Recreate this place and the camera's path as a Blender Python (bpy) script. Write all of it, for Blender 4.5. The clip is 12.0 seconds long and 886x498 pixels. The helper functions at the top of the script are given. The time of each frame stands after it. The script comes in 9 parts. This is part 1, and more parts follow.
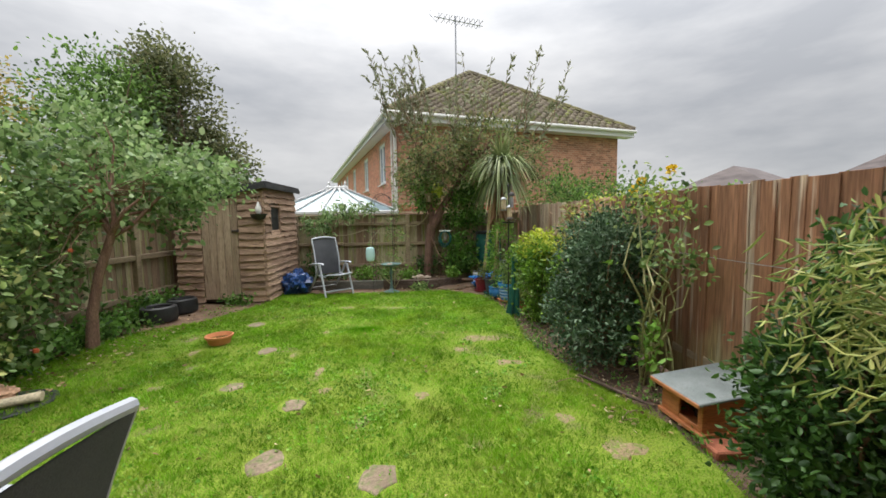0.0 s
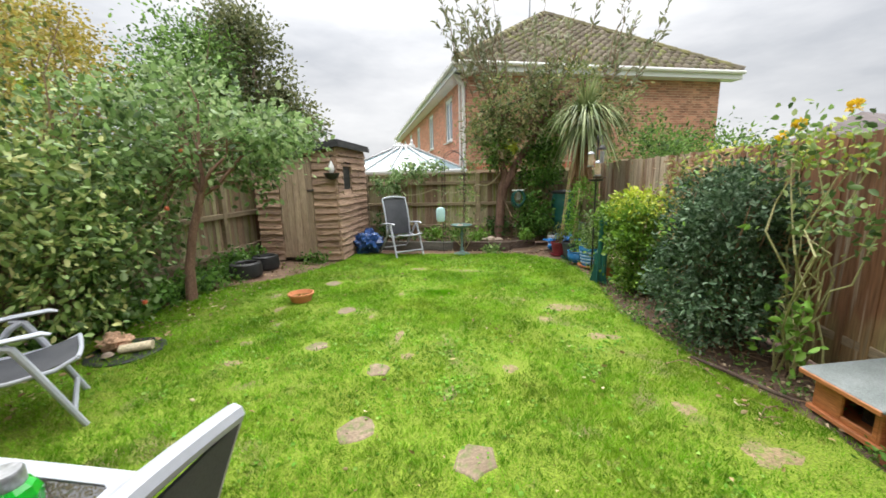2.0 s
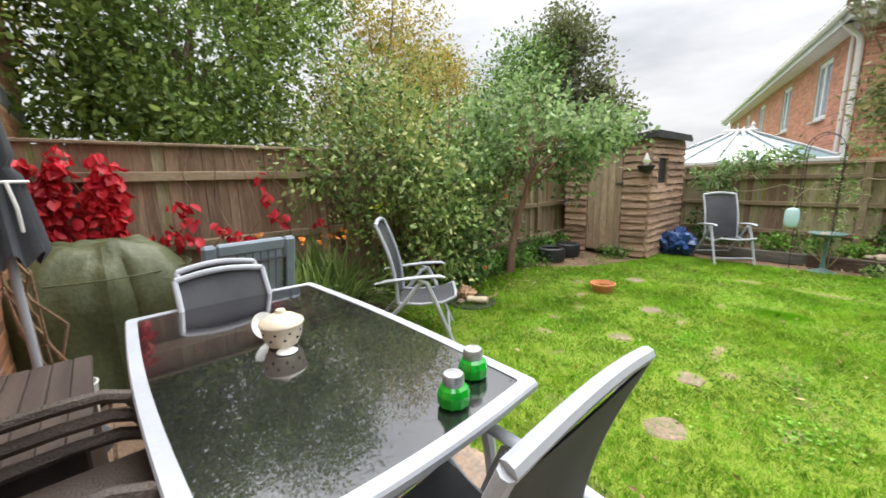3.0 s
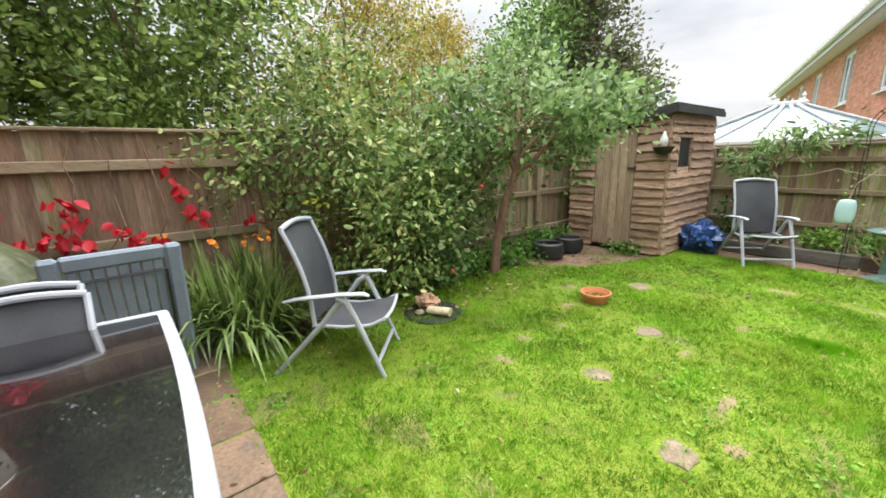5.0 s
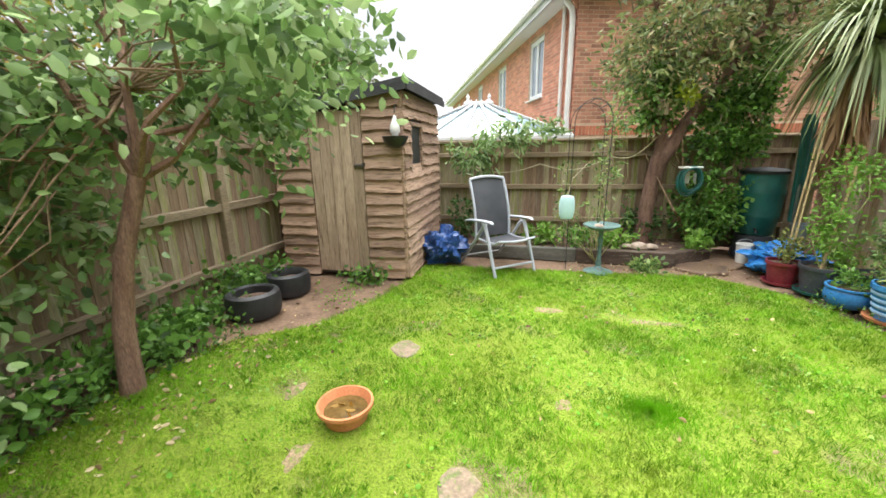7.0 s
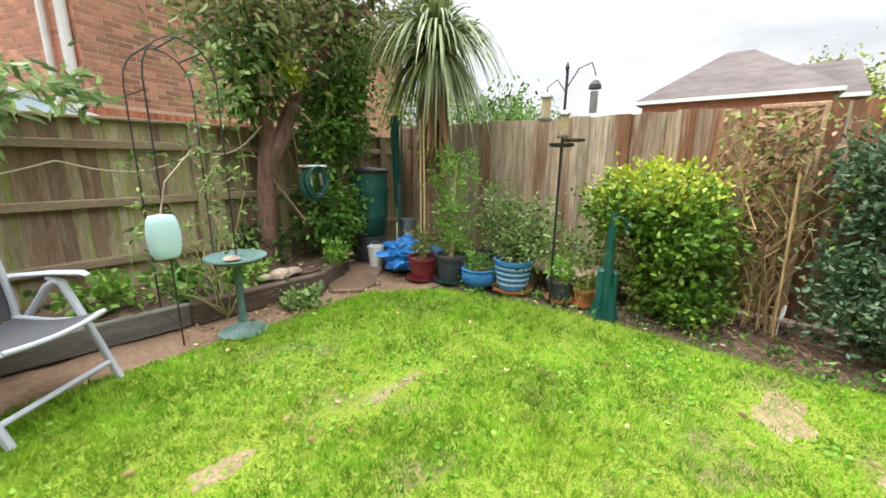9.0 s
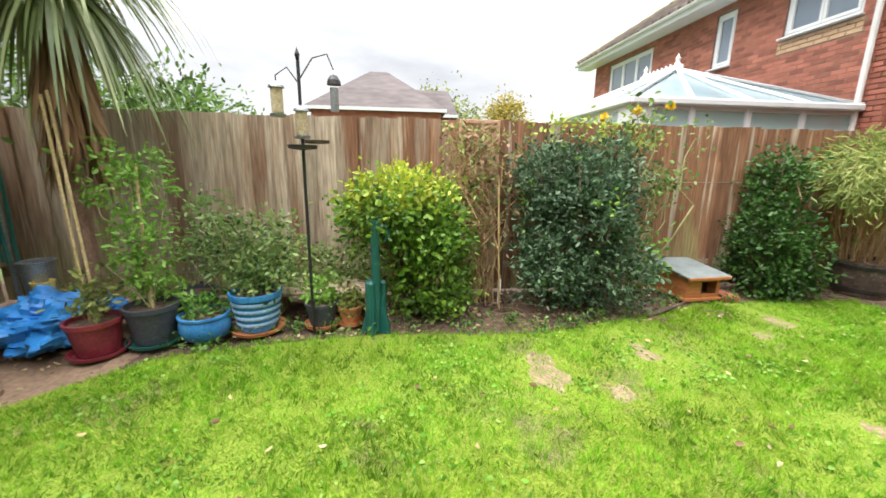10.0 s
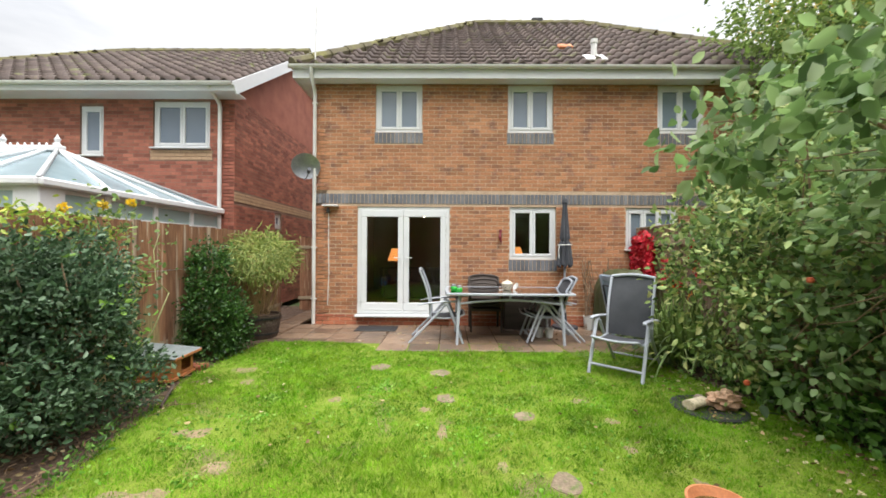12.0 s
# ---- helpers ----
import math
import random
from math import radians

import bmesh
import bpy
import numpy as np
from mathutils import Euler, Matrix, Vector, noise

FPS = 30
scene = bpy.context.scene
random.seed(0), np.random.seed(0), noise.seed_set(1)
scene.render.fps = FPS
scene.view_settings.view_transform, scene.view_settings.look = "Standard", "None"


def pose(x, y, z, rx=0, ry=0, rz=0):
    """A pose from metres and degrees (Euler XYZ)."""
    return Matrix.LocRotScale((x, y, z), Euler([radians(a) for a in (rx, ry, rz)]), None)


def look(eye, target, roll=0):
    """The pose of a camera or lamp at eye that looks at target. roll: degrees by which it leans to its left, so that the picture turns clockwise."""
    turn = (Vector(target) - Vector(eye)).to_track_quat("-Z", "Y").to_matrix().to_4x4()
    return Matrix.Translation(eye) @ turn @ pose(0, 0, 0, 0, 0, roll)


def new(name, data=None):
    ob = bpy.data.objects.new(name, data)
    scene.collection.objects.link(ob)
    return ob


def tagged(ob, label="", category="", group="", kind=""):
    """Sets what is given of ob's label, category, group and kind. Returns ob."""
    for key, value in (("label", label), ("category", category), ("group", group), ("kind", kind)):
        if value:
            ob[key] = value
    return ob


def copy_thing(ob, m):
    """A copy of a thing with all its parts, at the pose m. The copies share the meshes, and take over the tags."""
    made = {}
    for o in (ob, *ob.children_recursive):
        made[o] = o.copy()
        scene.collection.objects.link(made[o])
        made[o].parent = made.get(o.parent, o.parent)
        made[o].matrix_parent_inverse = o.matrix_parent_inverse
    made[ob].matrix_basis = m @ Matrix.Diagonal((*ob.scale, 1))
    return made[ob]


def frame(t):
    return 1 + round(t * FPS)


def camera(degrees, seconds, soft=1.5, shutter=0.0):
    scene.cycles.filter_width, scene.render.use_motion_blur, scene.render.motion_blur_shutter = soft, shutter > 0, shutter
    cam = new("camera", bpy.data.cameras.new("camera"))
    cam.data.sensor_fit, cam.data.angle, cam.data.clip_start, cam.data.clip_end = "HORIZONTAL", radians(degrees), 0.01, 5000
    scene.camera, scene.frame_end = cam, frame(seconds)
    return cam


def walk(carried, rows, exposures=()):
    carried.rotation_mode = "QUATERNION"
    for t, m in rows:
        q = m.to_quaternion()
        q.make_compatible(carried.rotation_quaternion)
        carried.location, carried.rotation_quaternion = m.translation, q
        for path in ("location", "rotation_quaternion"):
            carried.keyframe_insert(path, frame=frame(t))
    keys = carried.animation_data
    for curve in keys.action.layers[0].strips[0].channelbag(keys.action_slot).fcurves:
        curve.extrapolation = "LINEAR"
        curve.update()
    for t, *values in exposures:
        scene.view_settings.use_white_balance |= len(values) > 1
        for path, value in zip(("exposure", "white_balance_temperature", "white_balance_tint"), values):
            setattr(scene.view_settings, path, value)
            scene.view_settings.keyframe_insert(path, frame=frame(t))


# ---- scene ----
# ---- camera and walk ----
cam = camera(98.7, 12.0, soft=1.6, shutter=0.08)
PATH = [
    (0, (0.63, 0.534, 1.563), (0.736, 2.524, 1.394), -0.9),
    (0.5, (0.389, 0.829, 1.53), (0.484, 2.813, 1.294), -1.1),
    (1, (0.547, 1.064, 1.473), (0.623, 3.046, 1.219), -1.3),
    (1.5, (0.561, 1.121, 1.48), (0.601, 3.088, 1.118), -1.3),
    (2, (0.376, 0.865, 1.535), (0.169, 2.82, 1.168), -1.3),
    (2.5, (0.248, 0.685, 1.54), (-0.692, 2.413, 1.177), -1.6),
    (3, (0.235, 0.527, 1.551), (-1.22, 1.849, 1.181), -1.4),
    (3.2, (0.262, 0.476, 1.572), (-1.322, 1.634, 1.187), -1.4),
    (4.8, (0.195, 1.452, 1.589), (-1.417, 2.543, 1.133), -1.9),
    (5, (0.126, 1.621, 1.603), (-1.405, 2.821, 1.137), -1.7),
    (5.5, (-0.071, 2.073, 1.586), (-1.386, 3.505, 1.116), -1.5),
    (6, (-0.423, 2.559, 1.529), (-1.502, 4.172, 1.045), -1.3),
    (6.5, (-0.682, 3.104, 1.501), (-1.451, 4.885, 1.012), -1.3),
    (7, (-0.989, 3.622, 1.526), (-1.391, 5.514, 1.018), -1.0),
    (7.2, (-1.108, 3.861, 1.546), (-1.305, 5.78, 1.019), -0.6),
    (8.8, (-1.238, 5.352, 1.294), (0.126, 6.742, 0.838), 0.6),
    (9, (-1.191, 5.542, 1.31), (0.32, 6.771, 0.858), 0.6),
    (9.5, (-1.037, 5.889, 1.332), (0.831, 6.449, 0.886), 0.8),
    (10, (-0.866, 6.223, 1.338), (1.073, 5.989, 0.907), 0.8),
    (10.5, (-0.68, 6.487, 1.348), (1.019, 5.518, 0.929), 0.6),
    (11, (-0.505, 6.726, 1.404), (0.609, 5.115, 0.997), 0.6),
    (11.5, (-0.491, 7.064, 1.439), (-0.057, 5.131, 1.164), 0.4),
    (12, (-0.475, 7.416, 1.469), (-0.456, 5.416, 1.474), 0.4),
]
EXPOSURES = [(0, 0.48), (1.0, 0.62), (1.5, 0.8), (2.5, 0.94), (5.0, 1.08), (7.0, 1.38), (9.0, 1.22), (9.5, 1.26), (10.5, 1.0), (11.0, 0.8), (12.0, 0.78)]
walk(cam, [(t, look(eye, target, roll)) for t, eye, target, roll in PATH], EXPOSURES)

# ---- sky and sun: bright overcast ----
world = bpy.data.worlds.new("overcast")
scene.world = world
world.use_nodes = True
wn, wl = world.node_tree.nodes, world.node_tree.links
wn.clear()
sky = wn.new("ShaderNodeTexSky")
sky.sky_type, sky.sun_disc = "NISHITA", False
sky.sun_elevation, sky.sun_rotation = radians(61), radians(-24)
wco = wn.new("ShaderNodeTexCoord")
wmap = wn.new("ShaderNodeMapping")
wmap.inputs["Scale"].default_value = (1.3, 1.3, 4.2)
wnoise = wn.new("ShaderNodeTexNoise")
wnoise.inputs["Scale"].default_value, wnoise.inputs["Detail"].default_value = 1.6, 6
wnoise.inputs["Roughness"].default_value = 0.55
wramp = wn.new("ShaderNodeValToRGB")
wramp.color_ramp.elements[0].position, wramp.color_ramp.elements[0].color = 0.32, (0.30, 0.31, 0.33, 1)
wramp.color_ramp.elements[1].position, wramp.color_ramp.elements[1].color = 0.66, (0.505, 0.505, 0.51, 1)
wsep = wn.new("ShaderNodeSeparateXYZ")
wsq = wn.new("ShaderNodeMath")
wsq.operation = "POWER"
wsq.inputs[1].default_value = 2.7
wsq.use_clamp = True
wgr = wn.new("ShaderNodeMath")
wgr.operation = "MULTIPLY_ADD"
wgr.inputs[1].default_value, wgr.inputs[2].default_value = 6.8, 1.0
wov = wn.new("ShaderNodeVectorMath")
wov.operation = "SCALE"
wmix = wn.new("ShaderNodeMixRGB")
wmix.inputs[0].default_value = 0.97
wbg = wn.new("ShaderNodeBackground")
wbg.inputs["Strength"].default_value = 1.0
wskl = wn.new("ShaderNodeVectorMath")
wskl.operation = "SCALE"
wskl.inputs["Scale"].default_value = 0.1
wout = wn.new("ShaderNodeOutputWorld")
wl.new(wco.outputs["Generated"], wmap.inputs["Vector"])
wl.new(wmap.outputs["Vector"], wnoise.inputs["Vector"])
wl.new(wnoise.outputs["Fac"], wramp.inputs["Fac"])
wl.new(sky.outputs["Color"], wskl.inputs[0])
wl.new(wskl.outputs["Vector"], wmix.inputs[1])
# an overcast sky is brightest overhead
wl.new(wco.outputs["Generated"], wsep.inputs[0])
wl.new(wsep.outputs["Z"], wsq.inputs[0])
wl.new(wsq.outputs["Value"], wgr.inputs[0])
wl.new(wramp.outputs["Color"], wov.inputs[0])
wl.new(wgr.outputs["Value"], wov.inputs["Scale"])
wl.new(wov.outputs["Vector"], wmix.inputs[2])
wl.new(wmix.outputs["Color"], wbg.inputs["Color"])
wl.new(wbg.outputs["Background"], wout.inputs["Surface"])
sun = new("sun", bpy.data.lights.new("sun", "SUN"))
sun.data.energy, sun.data.angle, sun.data.color = 1.5, radians(40), (1.0, 0.97, 0.91)
sun.matrix_world = look((-4, 9, 18), (0, 0, 0))

# ---- materials ----
def shader(name):
    m = bpy.data.materials.new(name)
    m.use_nodes = True
    nt = m.node_tree
    return m, nt, nt.nodes["Principled BSDF"]


def mat(name, c1, c2, scale=4.0, rough=0.7, bump=0.25, fine=60.0, metal=0.0, stretch=(1, 1, 1), obj=0.0, isl=0.0,
        streak=0.35, c3=None, spot=0.0, bump_dist=0.004, spec=0.5):
    """Two-scale procedural surface: broad patches between c1 and c2, fine grain with relief, spots of c3."""
    m, nt, bsdf = shader(name)
    N, L = nt.nodes, nt.links
    co, info, mp = N.new("ShaderNodeTexCoord"), N.new("ShaderNodeObjectInfo"), N.new("ShaderNodeVectorMath")
    mp.operation = "MULTIPLY_ADD"
    mp.inputs[1].default_value = stretch
    off = N.new("ShaderNodeVectorMath")
    off.operation = "SCALE"
    off.inputs[0].default_value = (13.1, 7.7, 3.3)
    L.new(info.outputs["Random"], off.inputs["Scale"])
    L.new(co.outputs["Object"], mp.inputs[0])
    L.new(off.outputs["Vector"], mp.inputs[2])
    big, grain = N.new("ShaderNodeTexNoise"), N.new("ShaderNodeTexNoise")
    for n, s, d in ((big, scale, 5), (grain, fine, 4)):
        n.inputs["Scale"].default_value, n.inputs["Detail"].default_value = s, d
        L.new(mp.outputs["Vector"], n.inputs["Vector"])
    ramp = N.new("ShaderNodeValToRGB")
    ramp.color_ramp.elements[0].position, ramp.color_ramp.elements[0].color = 0.33, (*c1, 1)
    ramp.color_ramp.elements[1].position, ramp.color_ramp.elements[1].color = 0.67, (*c2, 1)
    L.new(big.outputs["Fac"], ramp.inputs["Fac"])
    colour = ramp.outputs["Color"]
    if c3 is not None:
        sn = N.new("ShaderNodeTexNoise")
        sn.inputs["Scale"].default_value, sn.inputs["Detail"].default_value = scale * 2.7, 6
        L.new(mp.outputs["Vector"], sn.inputs["Vector"])
        sr = N.new("ShaderNodeValToRGB")
        sr.color_ramp.elements[0].position, sr.color_ramp.elements[1].position = 0.62 - spot * 0.3, 0.72 - spot * 0.2
        L.new(sn.outputs["Fac"], sr.inputs["Fac"])
        mx = N.new("ShaderNodeMixRGB")
        mx.inputs[2].default_value = (*c3, 1)
        L.new(sr.outputs["Color"], mx.inputs[0])
        L.new(colour, mx.inputs[1])
        colour = mx.outputs["Color"]
    hsv = N.new("ShaderNodeHueSaturation")
    mr = N.new("ShaderNodeMapRange")
    mr.inputs["To Min"].default_value, mr.inputs["To Max"].default_value = 1 - streak, 1 + streak
    mr.inputs["From Min"].default_value, mr.inputs["From Max"].default_value = 0.25, 0.75
    L.new(grain.outputs["Fac"], mr.inputs["Value"])
    value = mr.outputs["Result"]
    for amount, socket in ((obj, info.outputs["Random"]), (isl, None)):
        if amount:
            if socket is None:
                socket = N.new("ShaderNodeNewGeometry").outputs["Random Per Island"]
            r = N.new("ShaderNodeMapRange")
            r.inputs["To Min"].default_value, r.inputs["To Max"].default_value = 1 - amount, 1 + amount
            L.new(socket, r.inputs["Value"])
            mu = N.new("ShaderNodeMath")
            mu.operation = "MULTIPLY"
            L.new(value, mu.inputs[0])
            L.new(r.outputs["Result"], mu.inputs[1])
            value = mu.outputs["Value"]
    L.new(value, hsv.inputs["Value"])
    L.new(colour, hsv.inputs["Color"])
    L.new(hsv.outputs["Color"], bsdf.inputs["Base Color"])
    bsdf.inputs["Roughness"].default_value, bsdf.inputs["Metallic"].default_value = rough, metal
    bsdf.inputs["Specular IOR Level"].default_value = spec
    if bump:
        b = N.new("ShaderNodeBump")
        b.inputs["Strength"].default_value, b.inputs["Distance"].default_value = bump, bump_dist
        L.new(grain.outputs["Fac"], b.inputs["Height"])
        L.new(b.outputs["Normal"], bsdf.inputs["Normal"])
    return m


def leaf_mat(name, colours, rough=0.5, through_light=0.3, spec=0.4, patch=None, patch_scale=1.6):
    """Leaf or blade surface: each leaf takes its own colour of the range and lets some light through."""
    m, nt, bsdf = shader(name)
    N, L = nt.nodes, nt.links
    geo = N.new("ShaderNodeNewGeometry")
    ramp = N.new("ShaderNodeValToRGB")
    els = ramp.color_ramp.elements
    for i, c in enumerate(colours):
        p = i / max(1, len(colours) - 1)
        if i == 0:
            e = els[0]
        elif i == len(colours) - 1:
            e = els[len(els) - 1]
        else:
            e = els.new(p)
        e.position, e.color = p, (*c, 1)
    L.new(geo.outputs["Random Per Island"], ramp.inputs["Fac"])
    co, no = N.new("ShaderNodeTexCoord"), N.new("ShaderNodeTexNoise")
    no.inputs["Scale"].default_value = 2.2
    L.new(co.outputs["Object"], no.inputs["Vector"])
    mr = N.new("ShaderNodeMapRange")
    mr.inputs["From Min"].default_value, mr.inputs["From Max"].default_value = 0.3, 0.7
    mr.inputs["To Min"].default_value, mr.inputs["To Max"].default_value = 0.72, 1.28
    L.new(no.outputs["Fac"], mr.inputs["Value"])
    hsv = N.new("ShaderNodeHueSaturation")
    L.new(mr.outputs["Result"], hsv.inputs["Value"])
    base = ramp.outputs["Color"]
    if patch is not None:
        for colour, s, lo, hi in patch:
            pn, pr, pm = N.new("ShaderNodeTexNoise"), N.new("ShaderNodeMapRange"), N.new("ShaderNodeMixRGB")
            pn.inputs["Scale"].default_value, pn.inputs["Detail"].default_value = s, 5
            L.new(co.outputs["Object"], pn.inputs["Vector"])
            pr.inputs["From Min"].default_value, pr.inputs["From Max"].default_value = lo, hi
            L.new(pn.outputs["Fac"], pr.inputs["Value"])
            L.new(pr.outputs["Result"], pm.inputs[0])
            L.new(base, pm.inputs[1])
            pm.inputs[2].default_value = (*colour, 1)
            base = pm.outputs["Color"]
    L.new(base, hsv.inputs["Color"])
    L.new(hsv.outputs["Color"], bsdf.inputs["Base Color"])
    bsdf.inputs["Roughness"].default_value = rough
    bsdf.inputs["Specular IOR Level"].default_value = spec
    tr, mx = N.new("ShaderNodeBsdfTranslucent"), N.new("ShaderNodeMixShader")
    L.new(hsv.outputs["Color"], tr.inputs["Color"])
    mx.inputs[0].default_value = through_light
    L.new(bsdf.outputs["BSDF"], mx.inputs[1])
    L.new(tr.outputs["BSDF"], mx.inputs[2])
    L.new(mx.outputs["Shader"], N["Material Output"].inputs["Surface"])
    return m


def glass_mat(name, tint, clear=0.75, rough=0.02):
    """A pane: see-through with a mirror gloss on it."""
    m, nt, bsdf = shader(name)
    N, L = nt.nodes, nt.links
    tr, gl, mx, fr = N.new("ShaderNodeBsdfTransparent"), N.new("ShaderNodeBsdfGlossy"), N.new("ShaderNodeMixShader"), N.new("ShaderNodeFresnel")
    tr.inputs["Color"].default_value = (*[clear * c for c in tint], 1)
    gl.inputs["Roughness"].default_value = rough
    fr.inputs["IOR"].default_value = 1.6
    L.new(fr.outputs["Fac"], mx.inputs[0])
    L.new(tr.outputs["BSDF"], mx.inputs[1])
    L.new(gl.outputs["BSDF"], mx.inputs[2])
    L.new(mx.outputs["Shader"], N["Material Output"].inputs["Surface"])
    return m


def glow_mat(name, colour, power):
    m, nt, bsdf = shader(name)
    bsdf.inputs["Base Color"].default_value = (*colour, 1)
    bsdf.inputs["Emission Color"].default_value = (*colour, 1)
    bsdf.inputs["Emission Strength"].default_value = power
    return m


BRICK = mat("buff_red_brick", (0.345, 0.150, 0.070), (0.435, 0.205, 0.100), 1.4, 0.85, 0.5, 90, isl=0.24, c3=(0.25, 0.120, 0.075), spot=0.3)
BRICK_ONE = mat("buff_red_brick_single", (0.345, 0.150, 0.070), (0.435, 0.205, 0.100), 1.4, 0.85, 0.5, 90, obj=0.24, c3=(0.25, 0.120, 0.075), spot=0.3)
BRICK_RED = mat("red_brick", (0.26, 0.085, 0.055), (0.35, 0.125, 0.08), 3, 0.85, 0.5, 90, isl=0.35)
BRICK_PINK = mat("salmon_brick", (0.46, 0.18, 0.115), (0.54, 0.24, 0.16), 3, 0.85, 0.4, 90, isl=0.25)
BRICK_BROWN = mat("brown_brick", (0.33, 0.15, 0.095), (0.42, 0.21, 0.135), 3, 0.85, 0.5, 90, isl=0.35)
BRICK_PLINTH = mat("plinth_brick", (0.36, 0.11, 0.06), (0.46, 0.17, 0.09), 3, 0.85, 0.5, 90, isl=0.25)
BRICK_BLUE = mat("slate_blue_brick", (0.12, 0.125, 0.14), (0.19, 0.19, 0.20), 3, 0.7, 0.4, 90, isl=0.25)
MORTAR = mat("mortar", (0.46, 0.33, 0.225), (0.55, 0.41, 0.29), 6, 0.95, 0.5, 120)
MORTAR_DARK = mat("dark_mortar", (0.20, 0.12, 0.09), (0.27, 0.17, 0.12), 6, 0.95, 0.5, 120)
STONE = mat("buff_stone_band", (0.42, 0.27, 0.16), (0.50, 0.34, 0.21), 5, 0.9, 0.3, 90)
TILE = mat("brown_roof_tile", (0.088, 0.064, 0.055), (0.135, 0.102, 0.088), 1.2, 0.85, 0.4, 50, isl=0.25, c3=(0.15, 0.15, 0.07), spot=0.1)
TILE_MOSS = mat("mossy_roof_tile", (0.15, 0.12, 0.085), (0.20, 0.17, 0.12), 1.2, 0.9, 0.4, 50, isl=0.25, c3=(0.16, 0.17, 0.05), spot=0.35)
RIDGE = mat("mossy_ridge_tile", (0.12, 0.10, 0.075), (0.19, 0.175, 0.065), 2.5, 0.9, 0.4, 50)
UPVC = mat("white_plastic", (0.68, 0.69, 0.70), (0.73, 0.74, 0.74), 2, 0.35, 0.05, 40, streak=0.03)
PIPE = mat("pale_plastic_pipe", (0.66, 0.65, 0.62), (0.76, 0.75, 0.72), 3, 0.4, 0.05, 40, streak=0.05)
PANE = glass_mat("window_glass", (0.95, 0.98, 1.0), 0.85)
PANE_DARK = mat("sky_reflecting_glass", (0.16, 0.20, 0.25), (0.22, 0.26, 0.31), 0.7, 0.06, 0.0, 40, streak=0.02, spec=0.9)
FENCE_RED = mat("red_brown_fence_board", (0.19, 0.082, 0.042), (0.29, 0.145, 0.08), 2.2, 0.85, 0.6, 26, stretch=(5, 5, 0.3), obj=0.25, c3=(0.40, 0.27, 0.17), spot=0.28)


def stained_fence(name):
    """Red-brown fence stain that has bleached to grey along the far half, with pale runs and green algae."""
    m, nt, bsdf = shader(name)
    N, L = nt.nodes, nt.links
    pos, sep, info = N.new("ShaderNodeNewGeometry"), N.new("ShaderNodeSeparateXYZ"), N.new("ShaderNodeObjectInfo")
    L.new(pos.outputs["Position"], sep.inputs[0])

    def streaks(sx, sz, scale, k):
        v, n = N.new("ShaderNodeVectorMath"), N.new("ShaderNodeTexNoise")
        v.operation = "MULTIPLY_ADD"
        v.inputs[1].default_value, v.inputs[2].default_value = (sx, sx, sz), (k, k * 0.7, k * 0.3)
        L.new(pos.outputs["Position"], v.inputs[0])
        L.new(v.outputs["Vector"], n.inputs["Vector"])
        n.inputs["Scale"].default_value, n.inputs["Detail"].default_value = scale, 6
        return n.outputs["Fac"]

    def ranged(socket, a, b, lo=0.0, hi=1.0):
        r = N.new("ShaderNodeMapRange")
        for key, val in (("From Min", a), ("From Max", b), ("To Min", lo), ("To Max", hi)):
            r.inputs[key].default_value = val
        L.new(socket, r.inputs["Value"])
        return r.outputs["Result"]

    def maths(op, a, b):
        n = N.new("ShaderNodeMath")
        n.operation = op
        for k, q in enumerate((a, b)):
            if isinstance(q, float):
                n.inputs[k].default_value = q
            else:
                L.new(q, n.inputs[k])
        return n.outputs["Value"]

    def blend(fac, a, colour):
        n = N.new("ShaderNodeMixRGB")
        L.new(fac, n.inputs[0])
        L.new(a, n.inputs[1])
        n.inputs[2].default_value = (*colour, 1)
        return n.outputs["Color"]

    base = N.new("ShaderNodeValToRGB")
    base.color_ramp.elements[0].position, base.color_ramp.elements[0].color = 0.3, (0.19, 0.084, 0.043, 1)
    base.color_ramp.elements[1].position, base.color_ramp.elements[1].color = 0.7, (0.30, 0.146, 0.078, 1)
    L.new(streaks(5, 0.4, 2.0, 0.0), base.inputs["Fac"])
    grey = maths("ADD", ranged(sep.outputs["Y"], 3.6, 7.2, -0.36, 0.10), streaks(4, 0.5, 1.1, 5.0))
    colour = blend(ranged(grey, 0.42, 0.64, 0.0, 0.8), base.outputs["Color"], (0.51, 0.42, 0.315))
    runs = streaks(9, 0.45, 1.3, 11.0)
    colour = blend(ranged(runs, 0.57, 0.66, 0.0, 0.8), colour, (0.56, 0.46, 0.35))
    colour = blend(ranged(streaks(9, 0.5, 1.6, 23.0), 0.58, 0.72, 0.0, 0.55), colour, (0.17, 0.095, 0.06))
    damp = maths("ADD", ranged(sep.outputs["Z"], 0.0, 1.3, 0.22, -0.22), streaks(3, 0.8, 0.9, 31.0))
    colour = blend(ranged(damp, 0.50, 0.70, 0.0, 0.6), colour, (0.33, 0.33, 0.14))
    hsv = N.new("ShaderNodeHueSaturation")
    fine = streaks(40, 3, 1.6, 2.0)
    L.new(maths("MULTIPLY", ranged(fine, 0.3, 0.7, 0.65, 1.28), ranged(info.outputs["Random"], 0.0, 1.0, 0.78, 1.18)), hsv.inputs["Value"])
    L.new(colour, hsv.inputs["Color"])
    L.new(hsv.outputs["Color"], bsdf.inputs["Base Color"])
    bsdf.inputs["Roughness"].default_value = 0.88
    b = N.new("ShaderNodeBump")
